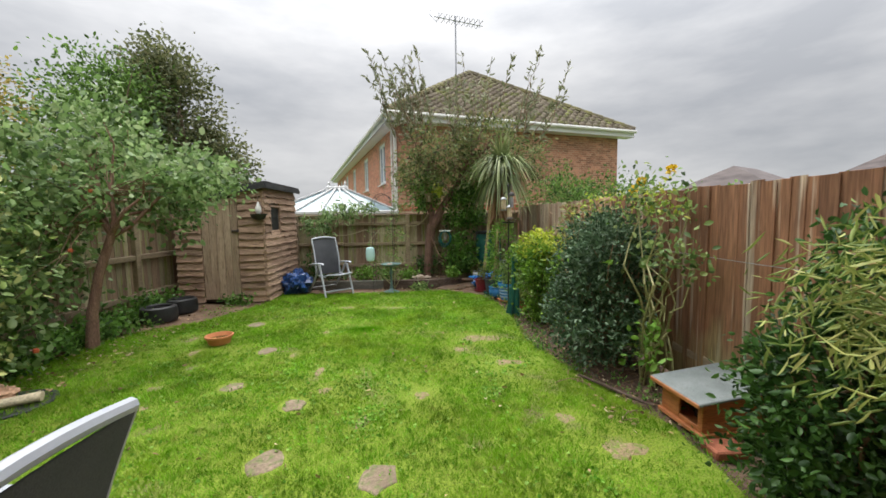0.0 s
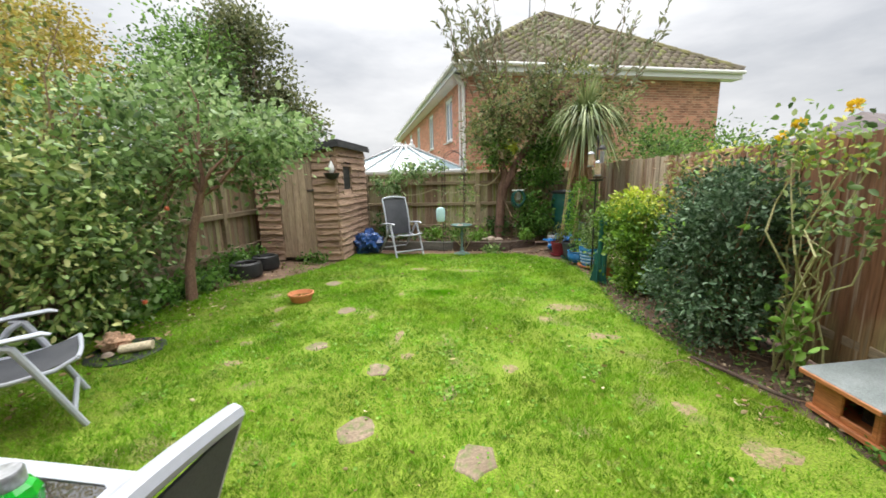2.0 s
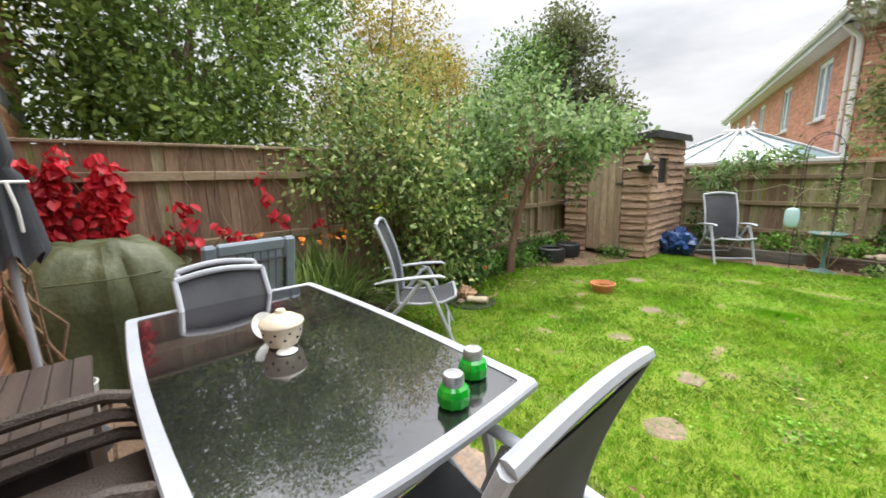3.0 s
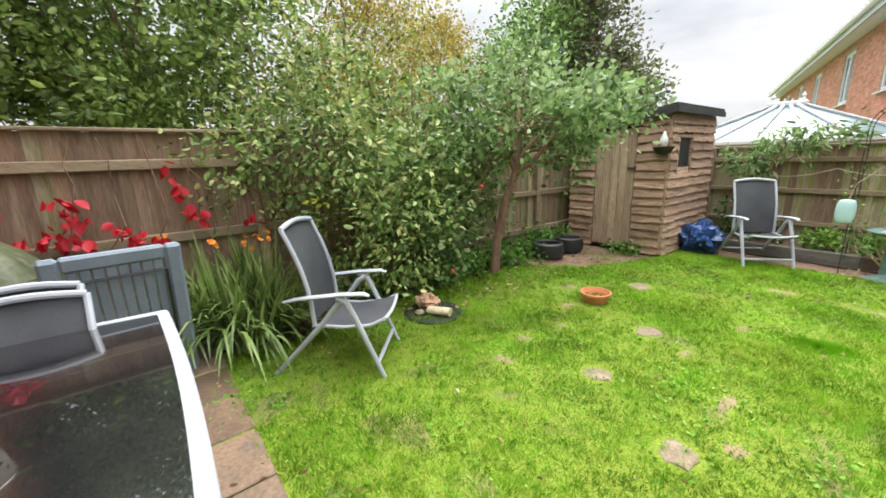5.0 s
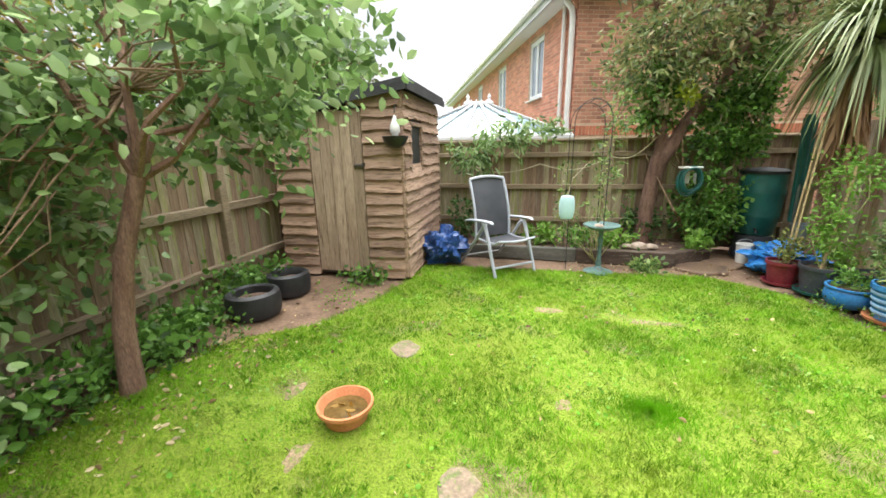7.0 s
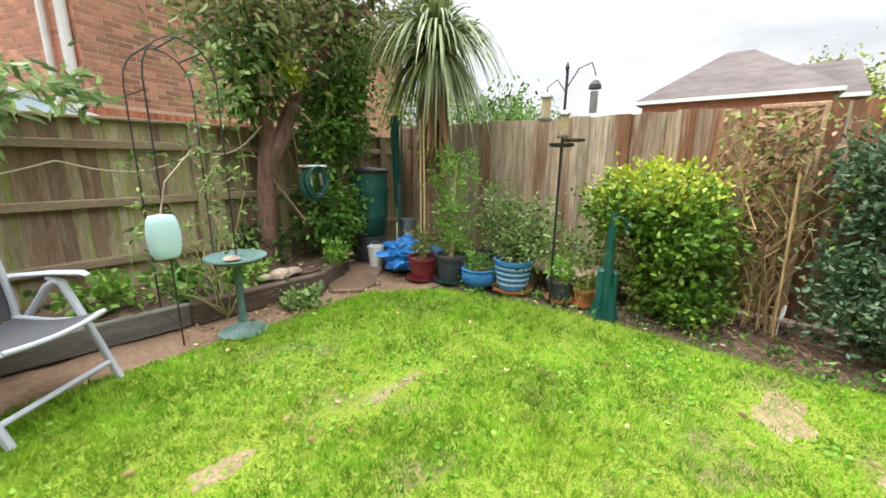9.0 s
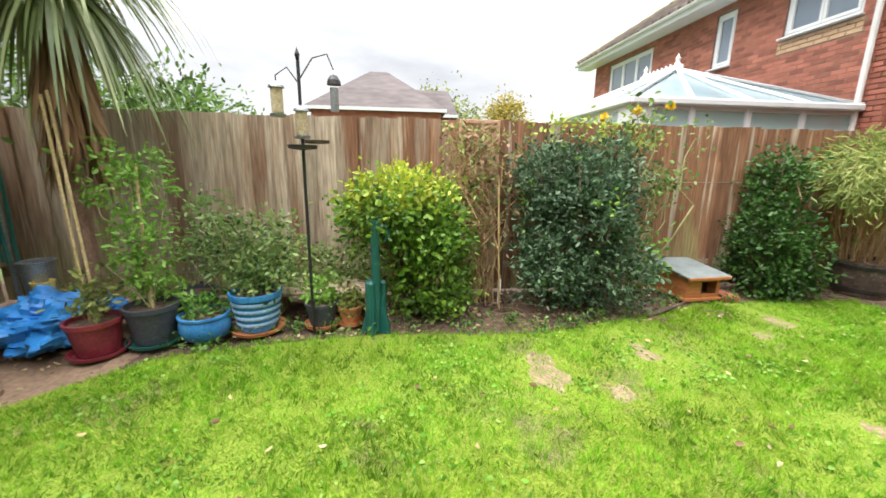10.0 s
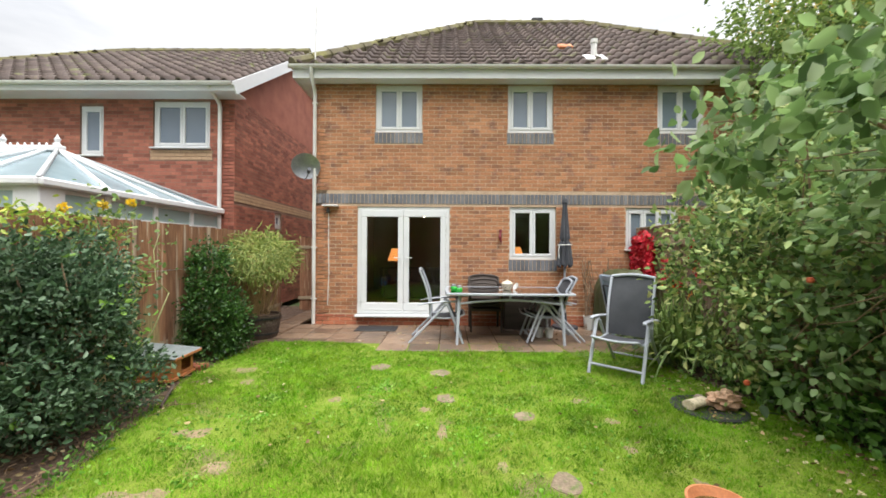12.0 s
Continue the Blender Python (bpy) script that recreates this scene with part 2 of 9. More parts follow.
    b.inputs["Strength"].default_value, b.inputs["Distance"].default_value = 0.6, 0.004
    L.new(fine, b.inputs["Height"])
    L.new(b.outputs["Normal"], bsdf.inputs["Normal"])
    return m


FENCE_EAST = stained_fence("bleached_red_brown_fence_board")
FENCE_GREY = mat("weathered_fence_board", (0.32, 0.235, 0.165), (0.48, 0.385, 0.295), 2.2, 0.9, 0.6, 26, stretch=(5, 5, 0.3), obj=0.25, c3=(0.20, 0.115, 0.07), spot=0.45)
FENCE_GREEN = mat("algae_stained_fence_board", (0.29, 0.235, 0.15), (0.42, 0.365, 0.245), 2.0, 0.9, 0.6, 26, stretch=(5, 5, 0.35), obj=0.18, c3=(0.27, 0.29, 0.09), spot=0.4)
FENCE_BROWN = mat("brown_fence_board", (0.20, 0.130, 0.085), (0.31, 0.215, 0.145), 2.0, 0.9, 0.6, 26, stretch=(5, 5, 0.35), obj=0.2, c3=(0.32, 0.25, 0.18), spot=0.15)
RAIL_WOOD = mat("fence_rail_wood", (0.25, 0.185, 0.12), (0.37, 0.29, 0.195), 2.0, 0.9, 0.6, 30, stretch=(0.6, 5, 5), obj=0.15)
SOIL = mat("bed_soil", (0.075, 0.045, 0.03), (0.14, 0.09, 0.06), 3.0, 0.95, 1.0, 34, streak=0.55, c3=(0.22, 0.15, 0.10), spot=0.15, bump_dist=0.02)
TRODDEN = mat("trodden_earth", (0.15, 0.09, 0.055), (0.25, 0.165, 0.105), 2.0, 0.9, 0.8, 30, streak=0.3, c3=(0.13, 0.08, 0.05), spot=0.25, bump_dist=0.01)
TURF = mat("lawn_turf", (0.15, 0.20, 0.012), (0.17, 0.25, 0.018), 0.9, 0.95, 0.9, 70, streak=0.45, c3=(0.16, 0.15, 0.05), spot=0.12, bump_dist=0.015)
FIELD = mat("grassland", (0.07, 0.12, 0.03), (0.12, 0.16, 0.05), 0.05, 0.95, 0.4, 2, streak=0.3)
SLAB = mat("worn_patio_slab", (0.14, 0.09, 0.06), (0.26, 0.175, 0.115), 1.7, 0.38, 0.6, 40, obj=0.3, c3=(0.14, 0.10, 0.075), spot=0.3)
STEP = mat("stepping_stone", (0.17, 0.125, 0.08), (0.26, 0.195, 0.135), 7, 0.85, 0.6, 60, c3=(0.13, 0.15, 0.05), spot=0.42)
DARKROOM = mat("dim_room_wall", (0.20, 0.15, 0.10), (0.26, 0.20, 0.13), 1.5, 0.8, 0.1, 30, streak=0.05)


# ---- mesh helpers ----
class Geo:
    """Collects vertices and faces of one mesh."""

    def __init__(self):
        self.v, self.f, self.cuts = [], [], []

    def add(self, verts, faces):
        n = len(self.v)
        self.cuts.append((n, len(self.f)))
        self.v.extend(tuple(p) for p in verts)
        self.f.extend(tuple(i + n for i in q) for q in faces)
        return self

    def box(self, c, s, b=0.0, m=None):
        """A box round c of size s with chamfered edges b, turned by m about c."""
        hx, hy, hz = s[0] / 2, s[1] / 2, s[2] / 2
        b = min(b, hx * 0.9, hy * 0.9, hz * 0.9)
        sg = [(-1, -1, -1), (1, -1, -1), (1, 1, -1), (-1, 1, -1), (-1, -1, 1), (1, -1, 1), (1, 1, 1), (-1, 1, 1)]
        if b <= 0:
            vs = [(a * hx, d * hy, e * hz) for a, d, e in sg]
            fs = [(0, 3, 2, 1), (4, 5, 6, 7), (0, 1, 5, 4), (1, 2, 6, 5), (2, 3, 7, 6), (3, 0, 4, 7)]
        else:
            vs = []
            for a, d, e in sg:
                vs += [(a * hx, d * (hy - b), e * (hz - b)), (a * (hx - b), d * hy, e * (hz - b)), (a * (hx - b), d * (hy - b), e * hz)]
            X, Y, Z = (lambda i: 3 * i), (lambda i: 3 * i + 1), (lambda i: 3 * i + 2)
            fs = [(Z(0), Z(3), Z(2), Z(1)), (Z(4), Z(5), Z(6), Z(7)), (Y(0), Y(1), Y(5), Y(4)), (X(1), X(2), X(6), X(5)),
                  (Y(2), Y(3), Y(7), Y(6)), (X(3), X(0), X(4), X(7)),
                  (Y(1), Y(0), Z(0), Z(1)), (X(2), X(1), Z(1), Z(2)), (Y(3), Y(2), Z(2), Z(3)), (X(0), X(3), Z(3), Z(0)),
                  (Y(4), Y(5), Z(5), Z(4)), (X(5), X(6), Z(6), Z(5)), (Y(6), Y(7), Z(7), Z(6)), (X(7), X(4), Z(4), Z(7)),
                  (X(0), Y(0), Y(4), X(4)), (Y(1), X(1), X(5), Y(5)), (X(2), Y(2), Y(6), X(6)), (Y(3), X(3), X(7), Y(7)),
                  (X(0), Z(0), Y(0)), (X(1), Y(1), Z(1)), (X(2), Z(2), Y(2)), (X(3), Y(3), Z(3)),
                  (X(4), Y(4), Z(4)), (X(5), Z(5), Y(5)), (X(6), Y(6), Z(6)), (X(7), Z(7), Y(7))]
        c = Vector(c)
        vs = [c + (m @ Vector(p) if m else Vector(p)) for p in vs]
        return self.add(vs, fs)

    def beam(self, a, b, w, h, bev=0.0, up=(0, 0, 1)):
        """A squared bar from a to b, w wide and h deep."""
        a, b = Vector(a), Vector(b)
        d = b - a
        x = d.normalized()
        u = Vector(up)
        if abs(x.dot(u)) > 0.98:
            u = Vector((0, 1, 0))
        y = u.cross(x).normalized()
        z = x.cross(y)
        m = Matrix((x, y, z)).transposed()
        return self.box((a + b) / 2, (d.length, w, h), bev, m)

    def tube(self, pts, r, n=8, caps=True, flat=1.0):
        """A round bar along pts; r is one radius or one for each point."""
        pts = [Vector(p) for p in pts]
        rs = r if isinstance(r, (list, tuple)) else [r] * len(pts)
        rings, side = [], None
        for i, p in enumerate(pts):
            d = (pts[min(i + 1, len(pts) - 1)] - pts[max(i - 1, 0)]).normalized()
            if side is None:
                side = d.cross(Vector((0, 0, 1)) if abs(d.z) < 0.95 else Vector((1, 0, 0))).normalized()
            else:
                side = (side - d * side.dot(d)).normalized()
            other = d.cross(side)
            rings.append([p + (side * math.cos(a) + other * math.sin(a) * flat) * rs[i] for a in (2 * math.pi * k / n for k in range(n))])
        vs = [q for ring in rings for q in ring]
        fs = [(i * n + k, i * n + (k + 1) % n, (i + 1) * n + (k + 1) % n, (i + 1) * n + k) for i in range(len(pts) - 1) for k in range(n)]
        if caps:
            fs += [tuple(range(n - 1, -1, -1)), tuple((len(pts) - 1) * n + k for k in range(n))]
        return self.add(vs, fs)

    def lathe(self, prof, c=(0, 0, 0), n=24, squash=1.0, cap=True):
        """Turns a profile of (radius, height) round the upright through c."""
        vs = [(c[0] + r * math.cos(2 * math.pi * k / n), c[1] + r * math.sin(2 * math.pi * k / n) * squash, c[2] + z) for r, z in prof for k in range(n)]
        fs = [(i * n + k, i * n + (k + 1) % n, (i + 1) * n + (k + 1) % n, (i + 1) * n + k) for i in range(len(prof) - 1) for k in range(n)]
        if cap:
            fs += [tuple(range(n - 1, -1, -1)), tuple((len(prof) - 1) * n + k for k in range(n))]
        return self.add(vs, fs)

    def sheet(self, fn, nu, nv):
        """A grid of points fn(u, v), u and v from 0 to 1."""
        vs = [fn(i / nu, j / nv) for j in range(nv + 1) for i in range(nu + 1)]
        w = nu + 1
        return self.add(vs, [(j * w + i, j * w + i + 1, (j + 1) * w + i + 1, (j + 1) * w + i) for j in range(nv) for i in range(nu)])

    def mesh(self, name, material=None, smooth=False):
        me = bpy.data.meshes.new(name)
        me.from_pydata([tuple(p) for p in self.v], [], self.f)
        if material:
            me.materials.append(material)
        if smooth:
            me.polygons.foreach_set("use_smooth", [True] * len(me.polygons))
            me.set_sharp_from_angle(angle=radians(40))
        me.update()
        return me


def part(name, geo, material, parent, label="", smooth=False, m=None):
    """One mesh object under a thing or under a part."""
    ob = new(name, geo if isinstance(geo, bpy.types.Mesh) else geo.mesh(name, material, smooth))
    ob.parent = parent
    if m is not None:
        ob.matrix_basis = m
    if label:
        tagged(ob, label)
    return ob


def parts_of(name, geo, material, parent):
    """Each bar of geo as a part of its own."""
    ends = geo.cuts[1:] + [(len(geo.v), len(geo.f))]
    for (v0, f0), (v1, f1) in zip(geo.cuts, ends):
        one = Geo()
        one.v, one.f = geo.v[v0:v1], [tuple(i - v0 for i in q) for q in geo.f[f0:f1]]
        part(name, one, material, parent, smooth=True)


def thing(name, label, category, m=None, group="", kind=""):
    """An Empty at a thing's base that carries its parts."""
    ob = tagged(new(name), label, category, group, kind)
    ob.empty_display_size = 0.1
    if m is not None:
        ob.matrix_basis = m
    return ob


def solid(name, geo, material, label, category="", kind="", smooth=False, m=None, group=""):
    """A thing, or a piece of the setting, of one mesh."""
    ob = new(name, geo.mesh(name, material, smooth))
    if m is not None:
        ob.matrix_basis = m
    return tagged(ob, label, category, group, kind)


def np_mesh(name, v, q, material):
    """A mesh of many quads or triangles from arrays."""
    me = bpy.data.meshes.new(name)
    k = q.shape[1]
    me.vertices.add(len(v))
    me.vertices.foreach_set("co", np.asarray(v, np.float32).ravel())
    me.loops.add(q.size)
    me.loops.foreach_set("vertex_index", np.asarray(q, np.int32).ravel())
    me.polygons.add(len(q))
    me.polygons.foreach_set("loop_start", np.arange(0, q.size, k, dtype=np.int32))
    me.polygons.foreach_set("loop_total", np.full(len(q), k, np.int32))
    me.materials.append(material)
    me.update(calc_edges=True)
    return me


RNG = np.random.default_rng(7)


def leaf_mesh(name, at, along, size, material, wide=0.5, fold=0.25, rng=RNG):
    """Leaves of six corners, folded on the midrib: at N x 3 the stalks, along N x 3 the ways they point, size N."""
    n = len(at)
    d = along / (np.linalg.norm(along, axis=1, keepdims=True) + 1e-9)
    r = rng.normal(size=(n, 3))
    s = np.cross(d, r)
    s /= np.linalg.norm(s, axis=1, keepdims=True) + 1e-9
    u = np.cross(s, d)
    L = np.asarray(size).reshape(n, 1)
    W = L * wide * 0.5
    up = u * W * fold
    v = np.stack([at, at + d * L * 0.3 + s * W * 0.85 + up, at + d * L * 0.68 + s * W * 0.8 + up, at + d * L - u * L * 0.08,
                  at + d * L * 0.68 - s * W * 0.8 + up, at + d * L * 0.3 - s * W * 0.85 + up], 1).reshape(-1, 3)
    b = (np.arange(n) * 6).reshape(n, 1)
    q = np.concatenate([b + [0, 1, 2, 3], b + [0, 3, 4, 5]], 1).reshape(-1, 4)
    return np_mesh(name, v, q, material)


def blob_points(rng, n, centre, radii, shell=0.55):
    """n points in an ellipsoid, most of them in its outer shell."""
    d = rng.normal(size=(n, 3))
    d /= np.linalg.norm(d, axis=1, keepdims=True)
    r = shell + (1 - shell) * rng.random((n, 1)) ** 0.7
    return np.asarray(centre) + d * r * np.asarray(radii), d


def crown(rng, blobs, clumps, per, size, spread, name, material, wide=0.5, droop=0.0, shell=0.55, out=0.8, zmin=None, box=None):
    """Leaves in clumps over ellipsoids. blobs: (centre, radii, share). Returns the mesh and the clumps' middles."""
    cs, ds = [], []
    total = sum(b[2] for b in blobs)
    for c, r, w in blobs:
        p, d = blob_points(rng, max(3, int(clumps * w / total)), c, r, shell)
        cs.append(p)
        ds.append(d)
    cs, ds = np.concatenate(cs), np.concatenate(ds)
    reps = np.maximum(1, rng.poisson(per, len(cs)))
    at = np.repeat(cs, reps, 0)
    outd = np.repeat(ds, reps, 0)
    sp = np.repeat(rng.uniform(0.6, 1.35, len(cs)) * spread, reps)[:, None]
    at = at + rng.normal(size=at.shape) * sp
    along = outd * out + rng.normal(size=at.shape) * 0.75
    along[:, 2] -= droop
    keep = np.ones(len(at), bool)
    if zmin is not None:
        keep &= at[:, 2] > zmin
    if box is not None:
        for k, (lo, hi) in enumerate(box):
            keep &= (at[:, k] > lo) & (at[:, k] < hi)
    at, along = at[keep], along[keep]
    sz = size * rng.uniform(0.6, 1.3, len(at))
    return leaf_mesh(name, at, along, sz, material, wide, rng=rng), cs


def place(name, me, parent, label=""):
    ob = new(name, me)
    ob.parent = parent
    if label:
        tagged(ob, label)
    return ob


def bent(a, b, n=6, sway=0.08, rng=RNG, sag=0.0):
    """Points of a limb that wanders from a to b."""
    a, b = np.array(a, float), np.array(b, float)
    t = np.linspace(0, 1, n)[:, None]
    w = rng.normal(size=(n, 3)) * sway * np.linalg.norm(b - a) * np.sin(np.pi * t)
    p = a + (b - a) * t + w
    p[:, 2] -= (sag * np.sin(np.pi * t))[:, 0]
    return [tuple(q) for q in p]

# ---- ground, lawn, beds ----
def nz(x, y, s=1.0, k=0.0):
    return noise.noise(Vector((x * s, y * s, k)))


LEFT_Y = (1.4, 1.9, 2.5, 3.0, 3.6, 4.6, 5.5, 6.1, 6.5, 7.2, 7.75, 8.35)
LEFT_X = (-3.35, -3.4, -3.25, -3.3, -3.45, -3.6, -3.55, -3.3, -2.75, -2.45, -2.3, -2.25)
RIGHT_Y = (1.2, 1.6, 2.6, 3.1, 3.85, 4.9, 5.5, 6.35, 7.2, 7.9, 8.35)
RIGHT_X = (2.3, 2.35, 2.42, 2.42, 2.2, 1.92, 1.93, 1.98, 1.9, 1.75, 1.2)


def lawn_left(y):
    return float(np.interp(y, LEFT_Y, LEFT_X)) + 0.05 * nz(y, 3.0, 2.5)


def lawn_right(y):
    return float(np.interp(y, RIGHT_Y, RIGHT_X)) + 0.05 * nz(y, 9.0, 2.5)


def lawn_z(x, y):
    return 0.008 + 0.012 * nz(x, y, 1.3) + 0.006 * nz(x, y, 4.0, 2.0)


Y0, Y1 = 1.5, 8.38
g = Geo().sheet(lambda u, v: (-400 + 800 * u, -400 + 800 * v, -0.16), 8, 8)
solid("ground", g, FIELD, "rough grassland that reaches to the horizon", "ground", "structure")


def lawn_point(u, v):
    y = Y0 + (Y1 - Y0) * v
    x = lawn_left(y) + (lawn_right(y) - lawn_left(y)) * u
    y += (0.09 * nz(x, 0.0, 1.4, 5.0) + 0.1 * max(0.0, (-2.2 - x))) * (1 - v) if v < 0.1 else 0.0
    if v > 0.94:
        y += 0.1 * nz(x, 4.0, 1.8, 5.0)
    return (x, y, lawn_z(x, y))


lawn = solid("lawn", Geo().sheet(lawn_point, 60, 90), TURF, "bright green mown lawn with worn bare patches", "lawn", "structure", smooth=True)


def soil_point(x0, x1, y0, y1, base, amp):
    def fn(u, v):
        x, y = x0 + (x1 - x0) * u, y0 + (y1 - y0) * v
        return (x, y, base + amp * nz(x, y, 3.0) + amp * 0.6 * nz(x, y, 9.0, 4.0))
    return fn


for nm, a, lab in (("bed_soil_1", (1.5, 3.1, 1.4, 9.9, -0.02, 0.03), "dark crumbly soil of the long border under the shrubs"),
                   ("bed_soil_2", (-4.25, -3.0, 1.2, 9.9, -0.025, 0.03), "dark soil of the border by the weathered fence")):
    solid(nm, Geo().sheet(soil_point(*a), 30, 120), SOIL, lab, "flower bed", "structure", smooth=True)
solid("bed_soil_3", Geo().sheet(soil_point(-2.4, 3.1, 8.05, 9.9, -0.012, 0.02), 90, 36), TRODDEN, "trodden earth strewn with fallen leaves beside the lawn", "earth", "structure", smooth=True)
solid("bed_soil_4", Geo().sheet(soil_point(-3.9, -2.15, 6.0, 7.9, -0.005, 0.015), 36, 40), TRODDEN, "bare brown earth in front of the shed door", "earth", "structure", smooth=True)
solid("bed_soil_5", Geo().sheet(soil_point(-2.3, 1.5, 9.05, 9.86, 0.15, 0.03), 70, 16), SOIL, "raised bed of dark soil behind the timber edging", "flower bed", "structure", smooth=True)
solid("subsoil", Geo().box((-1, 4.0, -0.13), (12, 14, 0.06)), SOIL, "plain earth under the garden", "earth", "structure")

# ---- walls ----
def wall_cells(u0, u1, z0, z1, holes):
    """Rectangles that fill a wall round its holes."""
    us = sorted({u0, u1, *[h[0] for h in holes], *[h[1] for h in holes]})
    zs = sorted({z0, z1, *[h[2] for h in holes], *[h[3] for h in holes]})
    for a, b in zip(us, us[1:]):
        for c, d in zip(zs, zs[1:]):
            m, n = (a + b) / 2, (c + d) / 2
            if not any(h[0] < m < h[1] and h[2] < n < h[3] for h in holes):
                yield a, b, c, d


def backing(u0, u1, z0, z1, holes, thick):
    g = Geo()
    for a, b, c, d in wall_cells(u0, u1, z0, z1, holes):
        g.box(((a + b) / 2, -thick / 2, (c + d) / 2), (b - a, thick, d - c))
    return g


def brick_boxes(u0, u1, z0, z1, holes, proud=0.006, rng=RNG, skip=None, l=0.215, h=0.065, j=0.010):
    """Bricks in stretcher bond over a wall that faces +y: (u0, u1, z0, z1) of each."""
    out, row, z = [], 0, z0
    while z + h <= z1 + 0.02:
        spans = [(u0, u1)]
        for a, b, c, d in holes:
            if c < z + h - 0.005 and d > z + 0.005:
                spans = [s for p, q in spans for s in ((p, min(q, a)), (max(p, b), q)) if s[1] - s[0] > 0.03]
        first = u0 - (row % 2) * (l + j) / 2
        for p, q in spans:
            k = math.floor((p - first) / (l + j))
            x = first + k * (l + j)
            while x < q - 0.02:
                a, b = max(x, p), min(x + l, q)
                if b - a > 0.03:
                    out.append((a, b, z, min(z + h, z1)))
                x += l + j
        row += 1
        z += h + j
    return out


def bricks_mesh(name, boxes, material, proud=0.004, rng=RNG):
    B = np.array(boxes)
    n = len(B)
    y1 = proud + rng.uniform(-0.002, 0.002, n)
    ch = 0.003
    a, b, c, d = B.T
    z0 = np.zeros(n)
    v = np.stack([np.stack(p, 1) for p in ((a, z0, c), (b, z0, c), (b, z0, d), (a, z0, d),
                                           (a + ch, y1, c + ch), (b - ch, y1, c + ch), (b - ch, y1, d - ch), (a + ch, y1, d - ch))], 1).reshape(-1, 3)
    i = (np.arange(n) * 8).reshape(n, 1)
    q = np.concatenate([i + [5, 4, 7, 6], i + [0, 4, 5, 1], i + [1, 5, 6, 2], i + [2, 6, 7, 3], i + [3, 7, 4, 0]], 1).reshape(-1, 4)
    q = q[:, ::-1]
    me = np_mesh(name, v, q, material)
    me.shade_flat()
    return me


def brick_wall(name, m, u0, u1, z0, z1, holes, material, mortar, label, thick=0.25, bands=(), single=None):
    """A wall of the setting with its bricks. bands: (u0, u1, z0, z1, material, soldier)."""
    wall = solid(name, backing(u0, u1, z0, z1, holes, thick), mortar, label, "wall", "structure", m=m)
    cuts = list(holes) + [b[:4] for b in bands]
    bx = brick_boxes(u0, u1, z0, z1, cuts)
    if single:
        pick = [b for b in bx if b[1] - b[0] > 0.21 and any(s[0] <= b[0] and b[1] <= s[1] and s[2] <= b[2] and b[3] <= s[3] for s in single)][:300]
        chosen = set(pick)
        bx = [b for b in bx if b not in chosen]
        one = bricks_mesh("brick", [(-0.1075, 0.1075, -0.0325, 0.0325)], BRICK_ONE)
        for a, b, c, d in pick:
            ob = new("brick", one)
            ob.parent = wall
            ob.location = ((a + b) / 2, RNG.uniform(-0.003, 0.002), (c + d) / 2)
    rest = place("brickwork", bricks_mesh("brickwork", bx, material), wall)
    tagged(rest, kind="stuff")
    for a, b, c, d, bm, soldier in bands:
        if soldier:
            n = max(1, int((b - a) / 0.075))
            w = (b - a) / n
            bb = [(a + k * w + 0.005, a + (k + 1) * w - 0.005, c + 0.004, d - 0.004) for k in range(n)]
        else:
            bb = brick_boxes(a, b, c, d, [])
        ob = place("brick_band", bricks_mesh("brick_band", bb, bm, 0.010), wall)
        tagged(ob, kind="stuff")
    return wall


def window(name, m, u0, u1, z0, z1, lights, label, pane, back=0.07, bar=0.06, opening=True, sill=True, bars=()):
    """A plastic window that faces +y: outer frame, sashes and panes. lights: how many, side by side."""
    w = thing(name, label, "window", m, kind="structure")
    g = Geo()
    y = -back
    for a, b, c, d in ((u0, u1, z0, z0 + bar), (u0, u1, z1 - bar, z1), (u0, u0 + bar, z0 + bar, z1 - bar), (u1 - bar, u1, z0 + bar, z1 - bar)):
        g.box(((a + b) / 2, y, (c + d) / 2), (b - a, 0.07, d - c), 0.006)
    part("window_frame", g, UPVC, w)
    width = (u1 - u0 - 2 * bar) / lights
    for k in range(lights):
        a, b = u0 + bar + k * width, u0 + bar + (k + 1) * width
        s = 0.055
        f = Geo()
        for p, q, c, d in ((a, b, z0 + bar, z0 + bar + s), (a, b, z1 - bar - s, z1 - bar), (a, a + s, z0 + bar + s, z1 - bar - s), (b - s, b, z0 + bar + s, z1 - bar - s)):
            f.box(((p + q) / 2, y + 0.015, (c + d) / 2), (q - p - 0.003, 0.06, d - c), 0.008)
        sash = part("sash", f, UPVC, w)
        pn = part("pane", Geo().box(((a + b) / 2, y, (z0 + z1) / 2), (b - a - 2 * s + 0.01, 0.02, z1 - z0 - 2 * bar - 2 * s + 0.01)), pane, sash)
        pn.visible_shadow = False
    if sill:
        part("window_sill", Geo().box(((u0 + u1) / 2, 0.0, z0 - 0.012), (u1 - u0 + 0.06, 0.17, 0.03), 0.008), UPVC, w)
    return w


